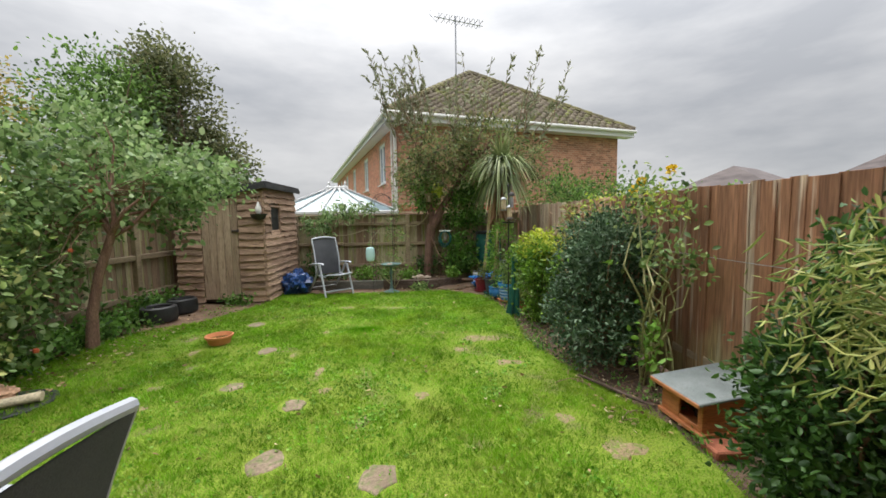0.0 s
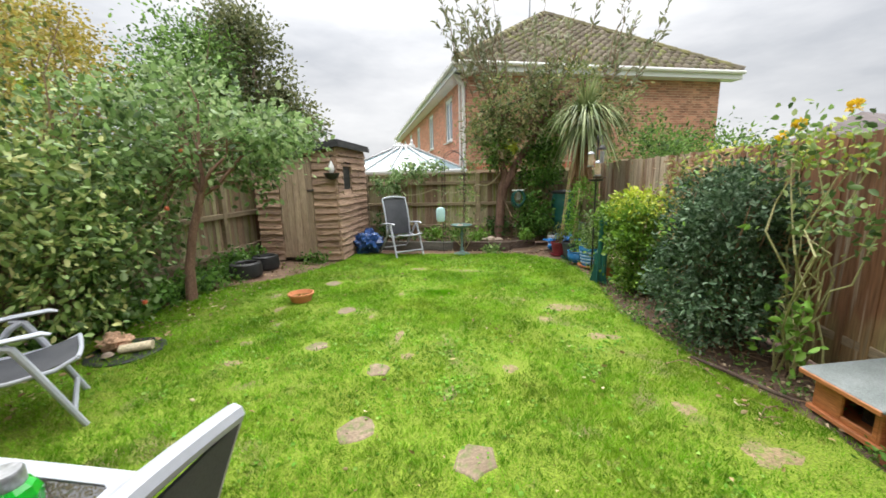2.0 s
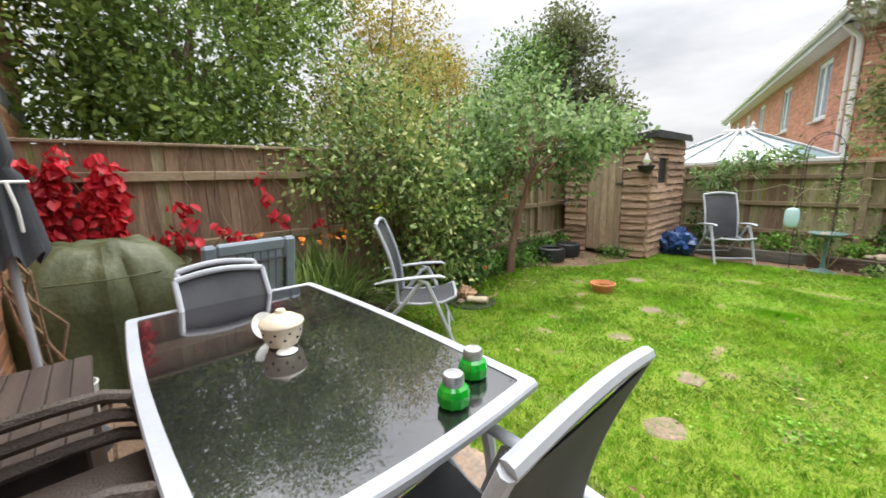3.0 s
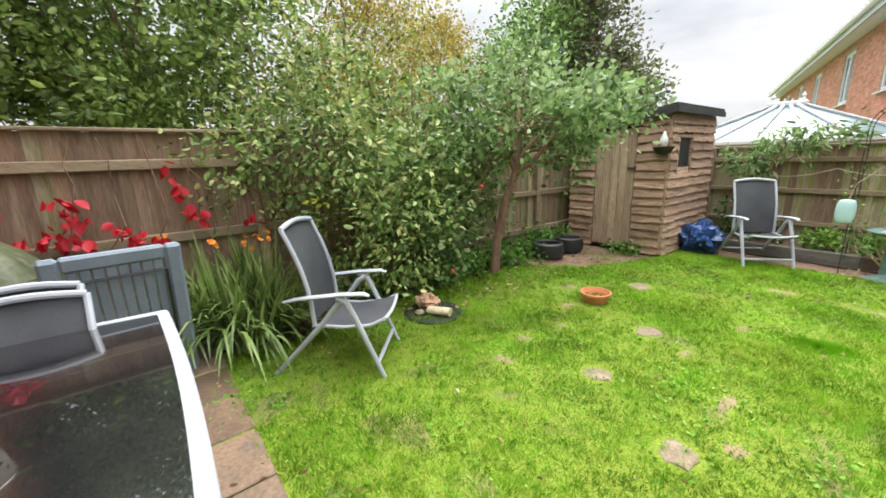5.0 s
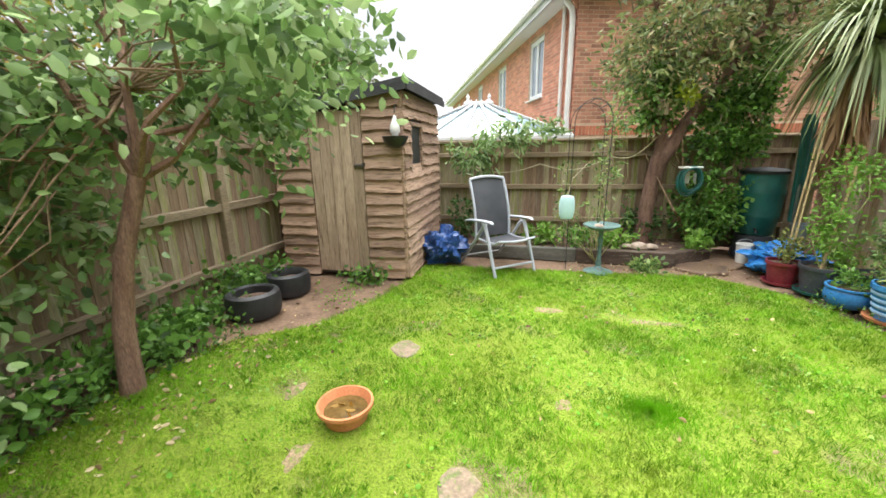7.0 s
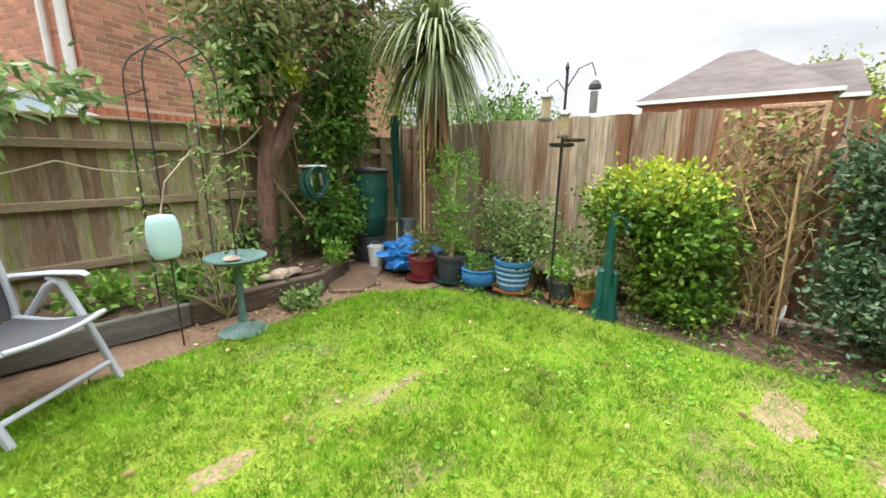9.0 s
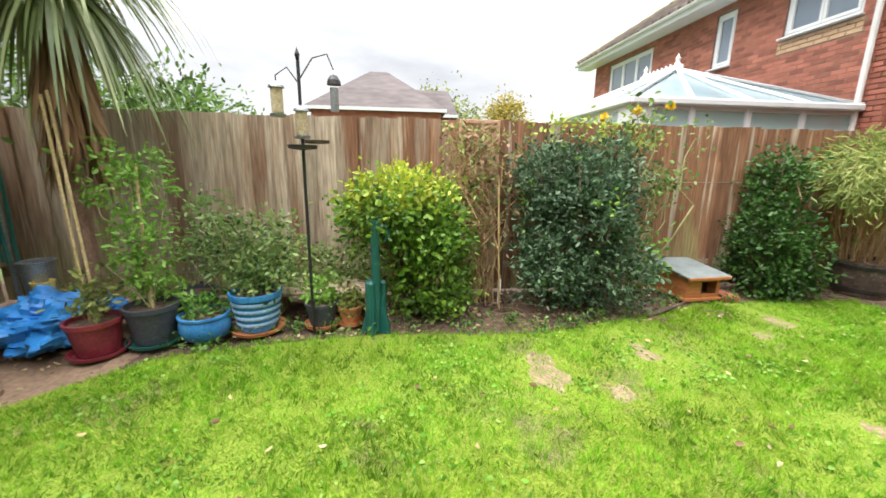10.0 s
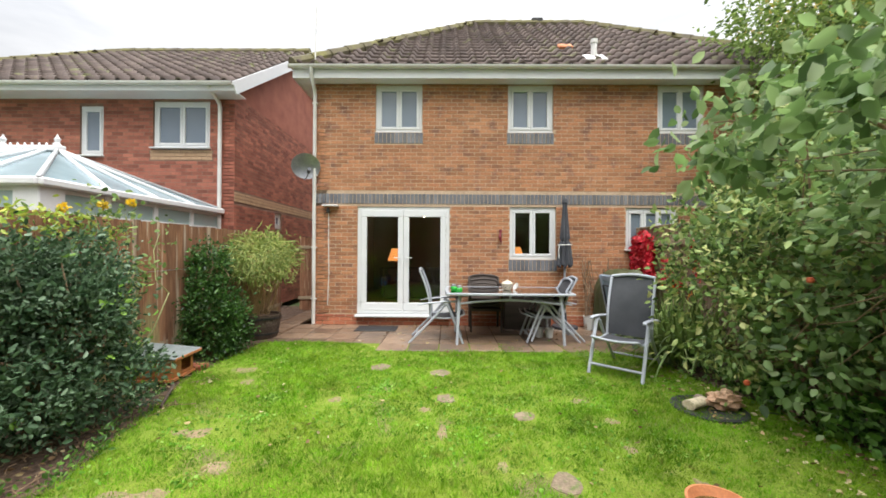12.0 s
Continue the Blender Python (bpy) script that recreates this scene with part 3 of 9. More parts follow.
def tile_field(name, o, ud, vd, width, length, keep, material, tw=0.30, tl=0.32):
    """Interlocking roof tiles on a slope: o the eave's start, ud along it, vd up the slope."""
    o, ud, vd = np.array(o, float), np.array(ud, float), np.array(vd, float)
    nd = np.cross(ud, vd)
    nd /= np.linalg.norm(nd)
    prof = [(0.0, 0.012), (0.13, 0.012), (0.26, 0.066), (0.40, 0.082), (0.52, 0.066), (0.62, 0.012), (1.0, 0.012)]
    v, q = [], []
    k = len(prof)
    for j in range(int(length / tl) + 1):
        for i in range(int(width / tw) + 1):
            if not keep((i + 0.5) * tw, (j + 0.5) * tl):
                continue
            b = len(v)
            for dv, lift in ((0.0, 0.040), (tl * 1.05, 0.004)):
                for p, hgt in prof:
                    v.append(o + ud * ((i + p) * tw) + vd * (j * tl + dv) + nd * (hgt + lift))
            for p, hgt in prof:
                v.append(o + ud * ((i + p) * tw) + vd * (j * tl) + nd * (hgt - 0.004))
            for a in range(k - 1):
                q.append((b + a, b + a + 1, b + k + a + 1, b + k + a))
                q.append((b + 2 * k + a, b + 2 * k + a + 1, b + a + 1, b + a))
    return np_mesh(name, np.array(v), np.array(q), material)


def roof_plane(name, pts, thick, material):
    """A sloping slab through pts, thick below."""
    vs = [Vector(p) for p in pts]
    nrm = (vs[1] - vs[0]).cross(vs[-1] - vs[0]).normalized()
    n = len(vs)
    lo = [p - nrm * thick for p in vs]
    return Geo().add(vs + lo, [tuple(range(n)), tuple(range(2 * n - 1, n - 1, -1))] + [(i, n + i, n + (i + 1) % n, (i + 1) % n) for i in range(n)])


def hip_house_roof(m, x0, x1, y0, y1, eave, ridge, hip0, hip1, tile, label, front, sides):
    """Roof over x0..x1, y0..y1; the ridge runs along x, hip0 and hip1 in from the ends (0: a gable). Tiles on the slopes named."""
    rf = thing("roof", label, "roof", m, kind="structure")
    ym = (y0 + y1) / 2
    A, B, C, D = (x0, y0, eave), (x1, y0, eave), (x1, y1, eave), (x0, y1, eave)
    R0, R1 = (x0 + hip0, ym, ridge), (x1 - hip1, ym, ridge)
    part("roof_slope", roof_plane("s", [B, A, R0, R1][::-1], 0.05, tile), tile, rf)
    part("roof_slope", roof_plane("s", [D, C, R1, R0][::-1], 0.05, tile), tile, rf)
    if hip0:
        part("roof_slope", roof_plane("s", [A, D, R0][::-1], 0.05, tile), tile, rf)
    if hip1:
        part("roof_slope", roof_plane("s", [C, B, R1][::-1], 0.05, tile), tile, rf)
    run = (y1 - y0) / 2
    rise = ridge - eave
    sl = math.hypot(run, rise)
    if "front" in front:
        def keep(u, v):
            f = v / sl
            return hip0 * f - 0.05 < (x1 - x0) - u - 0.0 and (x1 - u) > x0 + hip0 * f and u > hip1 * f and v < sl
        me = tile_field("tiles", (x1, y1, eave), (-1, 0, 0), (0, -run / sl, rise / sl), x1 - x0, sl, keep, tile)
        tagged(place("roof_tiles", me, rf), kind="stuff")
    for side, hip, ox in (("low", hip0, x0), ("high", hip1, x1)):
        if side in sides and hip:
            s2 = math.hypot(hip, rise)
            wd = y1 - y0
            sgn = 1 if side == "low" else -1
            oy, uy = (y1, -1) if side == "low" else (y0, 1)
            me = tile_field("tiles", (ox, oy, eave), (0, uy, 0), (sgn * hip / s2, 0, rise / s2), wd, s2,
                            lambda u, v, s2=s2, wd=wd: u > run * v / s2 and u < wd - run * v / s2 and v < s2, tile)
            tagged(place("roof_tiles", me, rf), kind="stuff")
    for a, b in ((R0, R1), (A, R0), (D, R0), (B, R1), (C, R1)):
        if (a in (A, D) and not hip0) or (b == R1 and a in (B, C) and not hip1):
            continue
        a, b = Vector(a) + Vector((0, 0, 0.05)), Vector(b) + Vector((0, 0, 0.05))
        n = max(1, int((b - a).length / 0.42))
        g = Geo()
        for k in range(n):
            g.tube([a.lerp(b, k / n), a.lerp(b, (k + 1.06) / n)], [0.125, 0.105], 8)
        part("ridge_tiles", g, RIDGE, rf)
    return rf


# ---- the house with the french doors ----
I4 = Matrix.Identity(4)
DOOR = (-0.53, 1.27, 0.21, 2.31)
WK = (-2.60, -1.70, 1.29, 2.315)
W1, W2, W3 = (0.02, 0.93, 3.76, 4.69), (-2.53, -1.65, 3.76, 4.69), (-5.45, -4.55, 3.76, 4.69)
WN = (-4.95, -3.95, 1.5, 2.315)
holes = [DOOR, WK, W1, W2, W3, WN]
blue = [(-7.75, 2.12, 2.36, 2.56, BRICK_BLUE, True)]
for h in (WK, W1, W2, W3):
    blue.append((h[0] - 0.02, h[1] + 0.02, h[2] - 0.22, h[2], BRICK_BLUE, True))
house_wall = brick_wall("wall_south", I4, -7.75, 2.12, 0.0, 4.70, holes, BRICK, MORTAR, "orange-brown brick rear wall of the house with a slate-blue brick band",
                        bands=blue + [(1.27, 2.12, 0.0, 0.20, BRICK_PLINTH, False), (-7.75, -0.53, 0.0, 0.20, BRICK_PLINTH, False), (-0.53, 1.27, 0.0, 0.21, BRICK_PLINTH, False)],
                        single=[(-1.68, -0.55, 0.2, 2.34), (1.29, 2.12, 0.2, 2.34)])
brick_wall("wall_side", pose(2.12, 0, 0, 0, 0, -90), 0.0, 7.4, 0.0, 4.70, [], BRICK, MORTAR, "brick flank wall of the house along the side passage")
solid("wall_closing", Geo().box((-2.8, -7.3, 2.5), (9.8, 0.2, 5.0)).box((-7.7, -3.6, 2.5), (0.2, 7.2, 5.0)), MORTAR, "plain wall that closes the house", "wall", "structure")
window("window_1", I4, *W1, 2, "white plastic two-light bedroom window in the brick wall", PANE_DARK, sill=False)
window("window_2", I4, *W2, 2, "white plastic two-light bedroom window in the brick wall", PANE_DARK, sill=False)
window("window_3", I4, *W3, 2, "white plastic two-light bedroom window behind the trees", PANE_DARK, sill=False)
window("window_4", I4, *WK, 2, "white plastic two-light kitchen window with a lit room behind", PANE, sill=False)
window("window_5", I4, *WN, 3, "white plastic window of the adjoining house", PANE_DARK)

# french doors: outer frame, two leaves with handles
fd = thing("door_1", "white plastic french doors, closed, with tall clear panes", "french doors", kind="structure")
g = Geo()
u0, u1, z0, z1 = DOOR
for a, b, c, d in ((u0, u1, z0, z0 + 0.07), (u0, u1, z1 - 0.07, z1), (u0, u0 + 0.07, z0 + 0.07, z1 - 0.07), (u1 - 0.07, u1, z0 + 0.07, z1 - 0.07)):
    g.box(((a + b) / 2, -0.06, (c + d) / 2), (b - a, 0.08, d - c), 0.006)
part("door_frame", g, UPVC, fd)
for k, (a, b) in enumerate(((u0 + 0.07, (u0 + u1) / 2), ((u0 + u1) / 2, u1 - 0.07))):
    f = Geo()
    for p, q, c, d in ((a, b, z0 + 0.07, z0 + 0.22), (a, b, z1 - 0.20, z1 - 0.07), (a, a + 0.11, z0 + 0.22, z1 - 0.20), (b - 0.11, b, z0 + 0.22, z1 - 0.20)):
        f.box(((p + q) / 2, -0.045, (c + d) / 2), (q - p - 0.004, 0.07, d - c), 0.008)
    leaf = part("door_leaf", f, UPVC, fd)
    pn = part("pane", Geo().box(((a + b) / 2, -0.05, (z0 + z1) / 2 + 0.02), (b - a - 0.2, 0.022, z1 - z0 - 0.40)), PANE, leaf)
    pn.visible_shadow = False
    hx = b - 0.055 if k == 0 else a + 0.055
    hd = Geo().box((hx, -0.004, 1.28), (0.03, 0.014, 0.22), 0.004).tube([(hx, 0.0, 1.31), (hx, 0.045, 1.31), (hx + (-0.12 if k == 0 else 0.12), 0.05, 1.31)], 0.010, 8)
    part("door_handle", hd, UPVC, leaf)
    for zz in (0.5, 1.25, 2.0):
        part("hinge", Geo().tube([((a + 0.004) if k == 0 else (b - 0.004), -0.002, zz - 0.05), ((a + 0.004) if k == 0 else (b - 0.004), -0.002, zz + 0.05)], 0.012, 8), UPVC, leaf)
part("door_sill", Geo().box(((u0 + u1) / 2, 0.03, z0 - 0.02), (u1 - u0 + 0.04, 0.22, 0.04), 0.008), UPVC, fd)

# room behind the doors and the window
room = Geo()
room.box((-1.0, -3.6, 0.1), (6.0, 7.0, 0.2)).box((-1.0, -3.6, 2.55), (6.0, 7.0, 0.1))
room.box((1.95, -3.6, 1.3), (0.1, 7.0, 2.4)).box((-4.0, -3.6, 1.3), (0.1, 7.0, 2.4)).box((-1.0, -4.8, 1.3), (6.0, 0.1, 2.4)).box((-1.25, -2.2, 1.3), (0.1, 3.9, 2.4))
solid("wall_inner", room, DARKROOM, "dim ochre walls, floor and ceiling of the room indoors", "room", "structure")

# eaves, gutter, roof
rf = hip_house_roof(I4, -8.1, 2.45, -7.6, 0.30, 4.90, 8.0, 3.7, 3.7, TILE, "brown concrete tiled hipped roof with mossy hips", "front", ("high", "low"))
ev = thing("eaves", "white fascia, soffit and gutter under the roof edge", "gutter", kind="structure")
part("fascia", Geo().box((-2.83, 0.275, 4.785), (10.56, 0.025, 0.19), 0.004), UPVC, ev)
part("fascia", Geo().box((2.44, -3.66, 4.785), (0.025, 7.85, 0.19), 0.004), UPVC, ev)
part("soffit", Geo().box((-2.83, 0.135, 4.71), (10.5, 0.25, 0.02)).box((2.28, -3.6, 4.71), (0.28, 7.2, 0.02)), UPVC, ev)


def gutter(a, b, r=0.06):
    """A half-round gutter from a to b."""
    a, b = Vector(a), Vector(b)
    side = (b - a).normalized().cross(Vector((0, 0, 1)))
    def fn(u, v):
        p = a.lerp(b, u)
        an = math.pi * v
        return tuple(p + side * (r * math.cos(an)) - Vector((0, 0, r * math.sin(an))))
    def fn2(u, v):
        p = a.lerp(b, u)
        an = math.pi * (1 - v)
        return tuple(p + side * ((r + 0.005) * math.cos(an)) - Vector((0, 0, (r + 0.005) * math.sin(an))))
    return Geo().sheet(fn, 12, 10).sheet(fn2, 12, 10)


part("gutter", gutter((-8.15, 0.345, 4.905), (2.5, 0.345, 4.905), 0.052), PIPE, ev, smooth=True)
dp = thing("downpipe", "pale plastic downpipe at the house corner", "downpipe")
part("pipe", Geo().tube([(2.08, 0.345, 4.86), (2.08, 0.33, 4.74), (2.10, 0.10, 4.56), (2.10, 0.06, 4.46), (2.10, 0.06, 0.02)], 0.035, 10), PIPE, dp, smooth=True)
for zz in (4.3, 2.9, 1.5, 0.5):
    part("bracket", Geo().box((2.10, 0.04, zz), (0.10, 0.08, 0.03), 0.006), PIPE, dp)

# ---- the neighbouring house to the east, with its conservatory ----
NBM = pose(0, -0.5, 0)
NW1, NW2, NW3 = (4.5, 5.7, 3.57, 4.55), (6.75, 7.25, 3.4, 4.45), (9.3, 11.4, 3.35, 4.45)
nwall = brick_wall("wall_east_house", NBM, 3.98, 12.3, 0.0, 4.70, [NW1, NW2, NW3], BRICK_RED, MORTAR_DARK, "red brick rear wall of the neighbouring house",
                   bands=[(4.45, 5.75, 3.32, 3.52, STONE, False)])
brick_wall("wall_east_flank", pose(3.98, -0.5, 0, 0, 0, 90), -7.4, 0.0, 0.0, 4.70, [(-2.3, -1.9, 2.0, 2.4)], BRICK_RED, MORTAR_DARK, "red brick flank wall of the neighbouring house with a stone band",
           bands=[(-7.4, 0.0, 2.46, 2.66, STONE, False)])
solid("wall_east_gable", Geo().add([(3.99, -0.5, 4.70), (3.99, -7.9, 4.70), (3.99, -4.2, 7.22), (4.2, -0.5, 4.70), (4.2, -7.9, 4.70), (4.2, -4.2, 7.22)],
      [(0, 2, 1), (3, 4, 5), (0, 3, 5, 2), (1, 2, 5, 4), (0, 1, 4, 3)]), BRICK_RED, "red brick gable of the neighbouring house", "wall", "structure")
solid("wall_east_closing", Geo().box((8.1, -7.9, 2.4), (8.3, 0.2, 4.8)).box((12.2, -4.2, 2.4), (0.2, 7.4, 4.8)), MORTAR_DARK, "plain wall that closes the neighbouring house", "wall", "structure")
for nm, h, k in (("window_6", NW1, 2), ("window_7", NW2, 1), ("window_8", NW3, 3)):
    window(nm, NBM, *h, k, "white plastic window in the red brick wall", PANE_DARK)
window("window_9", pose(3.98, -0.5, 0, 0, 0, 90), -2.3, -1.9, 2.0, 2.4, 1, "small white window in the flank wall", PANE_DARK, sill=False)
hip_house_roof(I4, 3.75, 12.75, -8.35, -0.05, 4.74, 7.45, 0.0, 3.2, TILE, "brown tiled roof of the neighbouring house with a gable and a hip", "front", ("high",))
ev2 = thing("eaves_east", "white fascia, gutter and bargeboard of the neighbouring house", "gutter", kind="structure")
part("fascia", Geo().box((8.25, -0.07, 4.66), (9.0, 0.025, 0.14), 0.004), UPVC, ev2)
part("soffit", Geo().box((8.25, -0.29, 4.60), (9.0, 0.42, 0.02)), UPVC, ev2)
part("gutter", gutter((3.75, 0.0, 4.74), (12.8, 0.0, 4.74), 0.052), PIPE, ev2, smooth=True)
part("bargeboard", Geo().beam((3.74, -0.05, 4.64), (3.74, -4.2, 7.34), 0.03, 0.24), UPVC, ev2)
part("bargeboard", Geo().beam((3.74, -8.35, 4.64), (3.74, -4.2, 7.34), 0.03, 0.24), UPVC, ev2)
part("downpipe", Geo().tube([(4.25, -0.02, 4.68), (4.25, -0.40, 4.48), (4.25, -0.43, 4.4), (4.25, -0.43, 0.0)], 0.04, 8), PIPE, ev2, smooth=True)


def conservatory(name, m, w, d, eave, top, label, sides=("front", "left", "right"), ridge=0.9):
    """A white plastic glazed lean-out with a hipped glass roof; its back is at y = 0, its front at y = d."""
    c = thing(name, label, "conservatory", m)
    part("dwarf_wall", Geo().box((0, d - 0.1, 0.3), (w, 0.2, 0.6), 0.01).box((-w / 2 + 0.1, d / 2, 0.3), (0.2, d - 0.4, 0.6), 0.01).box((w / 2 - 0.1, d / 2, 0.3), (0.2, d - 0.4, 0.6), 0.01), BRICK_RED, c)
    runs = [((-w / 2, d), (w / 2, d)), ((-w / 2, 0), (-w / 2, d)), ((w / 2, 0), (w / 2, d))]
    for (ax, ay), (bx, by) in runs:
        n = max(2, int(math.hypot(bx - ax, by - ay) / 0.75))
        for k in range(n + 1):
            t = k / n
            part("post", Geo().box((ax + (bx - ax) * t, ay + (by - ay) * t, (eave + 0.6) / 2), (0.09, 0.09, eave - 0.6), 0.01), UPVC, c)
        for zz, hh in ((0.64, 0.08), (eave - 0.38, 0.07), (eave - 0.05, 0.14)):
            part("transom", Geo().beam((ax, ay, zz), (bx, by, zz), 0.07, hh, 0.008), UPVC, c)
        gp = Geo().box(((ax + bx) / 2, (ay + by) / 2, (eave + 0.6) / 2), (abs(bx - ax) + 0.02, abs(by - ay) + 0.02, eave - 0.62))
        part("pane", gp, CPANE, c)
    for s in (-1, 1):
        part("corner_post", Geo().box((s * (w / 2 - 0.10), d - 0.10, (eave + 0.6) / 2), (0.32, 0.32, eave - 0.6), 0.015), UPVC, c)
    r0, r1 = (-ridge / 2, d * 0.5, top), (ridge / 2, d * 0.5, top)
    o = 0.1
    E = [(-w / 2 - o, -0.0, eave), (w / 2 + o, -0.0, eave), (w / 2 + o, d + o, eave), (-w / 2 - o, d + o, eave)]
    for pl in ([E[2], E[3], r0, r1], [E[0], E[1], r1, r0], [E[3], E[0], r0], [E[1], E[2], r1]):
        part("roof_glazing", roof_plane("rg", pl, 0.02, CROOF), CROOF, c)
    def bars(a, b, p, q, n):
        for k in range(n + 1):
            t = k / n
            s = Vector(a).lerp(Vector(b), t)
            e = Vector(p).lerp(Vector(q), t)
            part("glazing_bar", Geo().beam(s + Vector((0, 0, 0.02)), e + Vector((0, 0, 0.03)), 0.055, 0.05, 0.01), UPVC, c)
    bars(E[3], E[2], r0, r1, 5)
    bars(E[0], E[1], r0, r1, 5)
    bars(E[0], E[3], r0, r0, 4)
    bars(E[1], E[2], r1, r1, 4)
    part("ridge_beam", Geo().beam((r0[0] - 0.1, r0[1], top + 0.04), (r1[0] + 0.1, r1[1], top + 0.04), 0.12, 0.1, 0.02), UPVC, c)
    cr = Geo()
    for k in range(int(ridge / 0.12)):
        cr.lathe([(0.025, 0.0), (0.012, 0.03), (0.02, 0.045), (0.0, 0.065)], (r0[0] + 0.06 + k * 0.12, r0[1], top + 0.08), 6)
    tagged(part("cresting", cr, UPVC, c), kind="stuff")
    part("finial", Geo().lathe([(0.05, 0), (0.05, 0.05), (0.03, 0.08), (0.045, 0.14), (0.02, 0.17), (0.004, 0.22)], (r0[0], r0[1], top + 0.06), 10), UPVC, c, smooth=True)
    part("finial", Geo().lathe([(0.05, 0), (0.05, 0.05), (0.03, 0.08), (0.045, 0.14), (0.02, 0.17), (0.004, 0.22)], (r1[0], r1[1], top + 0.06), 10), UPVC, c, smooth=True)
    part("gutter_trim", Geo().beam((E[3][0], E[3][1], eave - 0.02), (E[2][0], E[2][1], eave - 0.02), 0.08, 0.1, 0.02).beam((E[0][0], E[0][1], eave - 0.02), (E[3][0], E[3][1], eave - 0.02), 0.08, 0.1, 0.02).beam((E[1][0], E[1][1], eave - 0.02), (E[2][0], E[2][1], eave - 0.02), 0.08, 0.1, 0.02), UPVC, c)
    return c


CPANE = mat("conservatory_glass", (0.32, 0.45, 0.44), (0.42, 0.53, 0.52), 0.8, 0.08, 0.0, 40, streak=0.02, spec=0.9)
CROOF = mat("milky_roof_sheet", (0.17, 0.235, 0.26), (0.24, 0.315, 0.34), 1.2, 0.22, 0.0, 40, streak=0.03, spec=0.4)
conservatory("conservatory", pose(6.35, -0.49, 0), 4.1, 3.5, 2.25, 3.04, "white plastic conservatory with a glazed hipped roof by a brick house")

# ---- the house beyond the back fence, turned to the plot ----
NM = pose(-0.05, 12.3, 0, 0, 0, 17.3)
EAVE_N = 4.55
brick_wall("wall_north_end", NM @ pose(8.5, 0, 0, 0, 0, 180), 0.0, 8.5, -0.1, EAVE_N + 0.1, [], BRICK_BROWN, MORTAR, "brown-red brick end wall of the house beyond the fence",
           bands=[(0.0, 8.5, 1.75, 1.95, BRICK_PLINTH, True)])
NWN = [(-3.0, -1.9, 2.75, 4.2), (-6.6, -5.5, 2.75, 4.2), (-10.6, -9.5, 2.75, 4.2), (-14.0, -12.9, 2.75, 4.2), (-17.5, -16.4, 2.75, 4.2)]
WESTM = NM @ pose(0, 0, 0, 0, 0, 90) @ pose(0, 0, 0)
NWW = [(-h[0] - 1.1, -h[0], h[2], h[3]) for h in NWN]
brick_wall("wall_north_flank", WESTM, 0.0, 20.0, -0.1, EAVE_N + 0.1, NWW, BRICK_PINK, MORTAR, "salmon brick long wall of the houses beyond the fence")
for k, h in enumerate(NWW):
    window("window_%d" % (10 + k), WESTM, *h, 2, "white plastic upstairs window in the salmon brick wall", PANE_DARK)
solid("wall_north_closing", Geo().box((8.4, 10, 2.2), (0.2, 19.9, 4.6)).box((4.25, 19.9, 2.2), (8.4, 0.2, 4.6)), MORTAR, "plain wall that closes the far house", "wall", "structure", m=NM)
# its roof: the ridge runs along the long wall, hipped at the end
NR = NM @ pose(8.5, 0, 0, 0, 0, 90)
hip_house_roof(NR, -0.4, 20.4, -0.4, 8.9, EAVE_N + 0.05, 7.7, 4.5, 4.5, TILE_MOSS, "mossy brown tiled hipped roof of the house beyond the fence", "front", ("low",))
ev3 = thing("eaves_north", "white fascia and gutter of the house beyond the fence", "gutter", NM, kind="structure")
part("fascia", Geo().box((4.25, -0.38, EAVE_N - 0.05), (9.3, 0.025, 0.22)).box((-0.38, 10, EAVE_N - 0.05), (0.025, 20.8, 0.22)), UPVC, ev3)
part("soffit", Geo().box((4.25, -0.2, EAVE_N - 0.15), (9.3, 0.4, 0.02)).box((-0.2, 10, EAVE_N - 0.15), (0.4, 20.4, 0.02)), UPVC, ev3)
part("gutter", Geo().tube([(-0.46, -0.46, EAVE_N + 0.03), (8.9, -0.46, EAVE_N + 0.03)], 0.06, 8).tube([(-0.46, -0.46, EAVE_N + 0.03), (-0.46, 20.4, EAVE_N + 0.03)], 0.06, 8), PIPE, ev3, smooth=True)
part("downpipe", Geo().tube([(-0.42, 0.1, EAVE_N - 0.05), (-0.10, 0.12, EAVE_N - 0.4), (-0.07, 0.12, EAVE_N - 0.55), (-0.07, 0.12, 0.0)], 0.06, 8), PIPE, ev3, smooth=True)
part("downpipe", Geo().tube([(-0.07, 0.55, EAVE_N - 0.2), (-0.07, 0.55, 0.0)], 0.045, 8), PIPE, ev3, smooth=True)
conservatory("conservatory", pose(-2.3, 14.6, -0.35, 0, 0, 180 + 8), 3.4, 3.0, 2.1, 2.85, "white plastic conservatory beyond the back fence", ridge=0.5)
METAL = mat("galvanised_metal", (0.30, 0.31, 0.33), (0.40, 0.41, 0.43), 6, 0.4, 0.1, 80, metal=0.8)
ae = thing("aerial", "thin television aerial on a tall mast above the far roof", "aerial", NM @ pose(3.3, 3.3, 5.95))
part("mast", Geo().tube([(0, 0, 0), (0, 0, 3.6)], 0.03, 6), METAL, ae)
part("boom", Geo().tube([(-0.9, 0, 3.45), (1.2, 0, 3.4)], 0.02, 6), METAL, ae)
rods = [part("rod", Geo().tube([(-0.7 + k * 0.22, -0.35, 3.44), (-0.7 + k * 0.22, 0.35, 3.44), (-0.7 + k * 0.22, 0.36, 3.44)], 0.014, 5).tube([(-0.7 + k * 0.22, 0, 3.3), (-0.7 + k * 0.22, 0, 3.62)], 0.012, 5), METAL, ae) for k in range(9)]
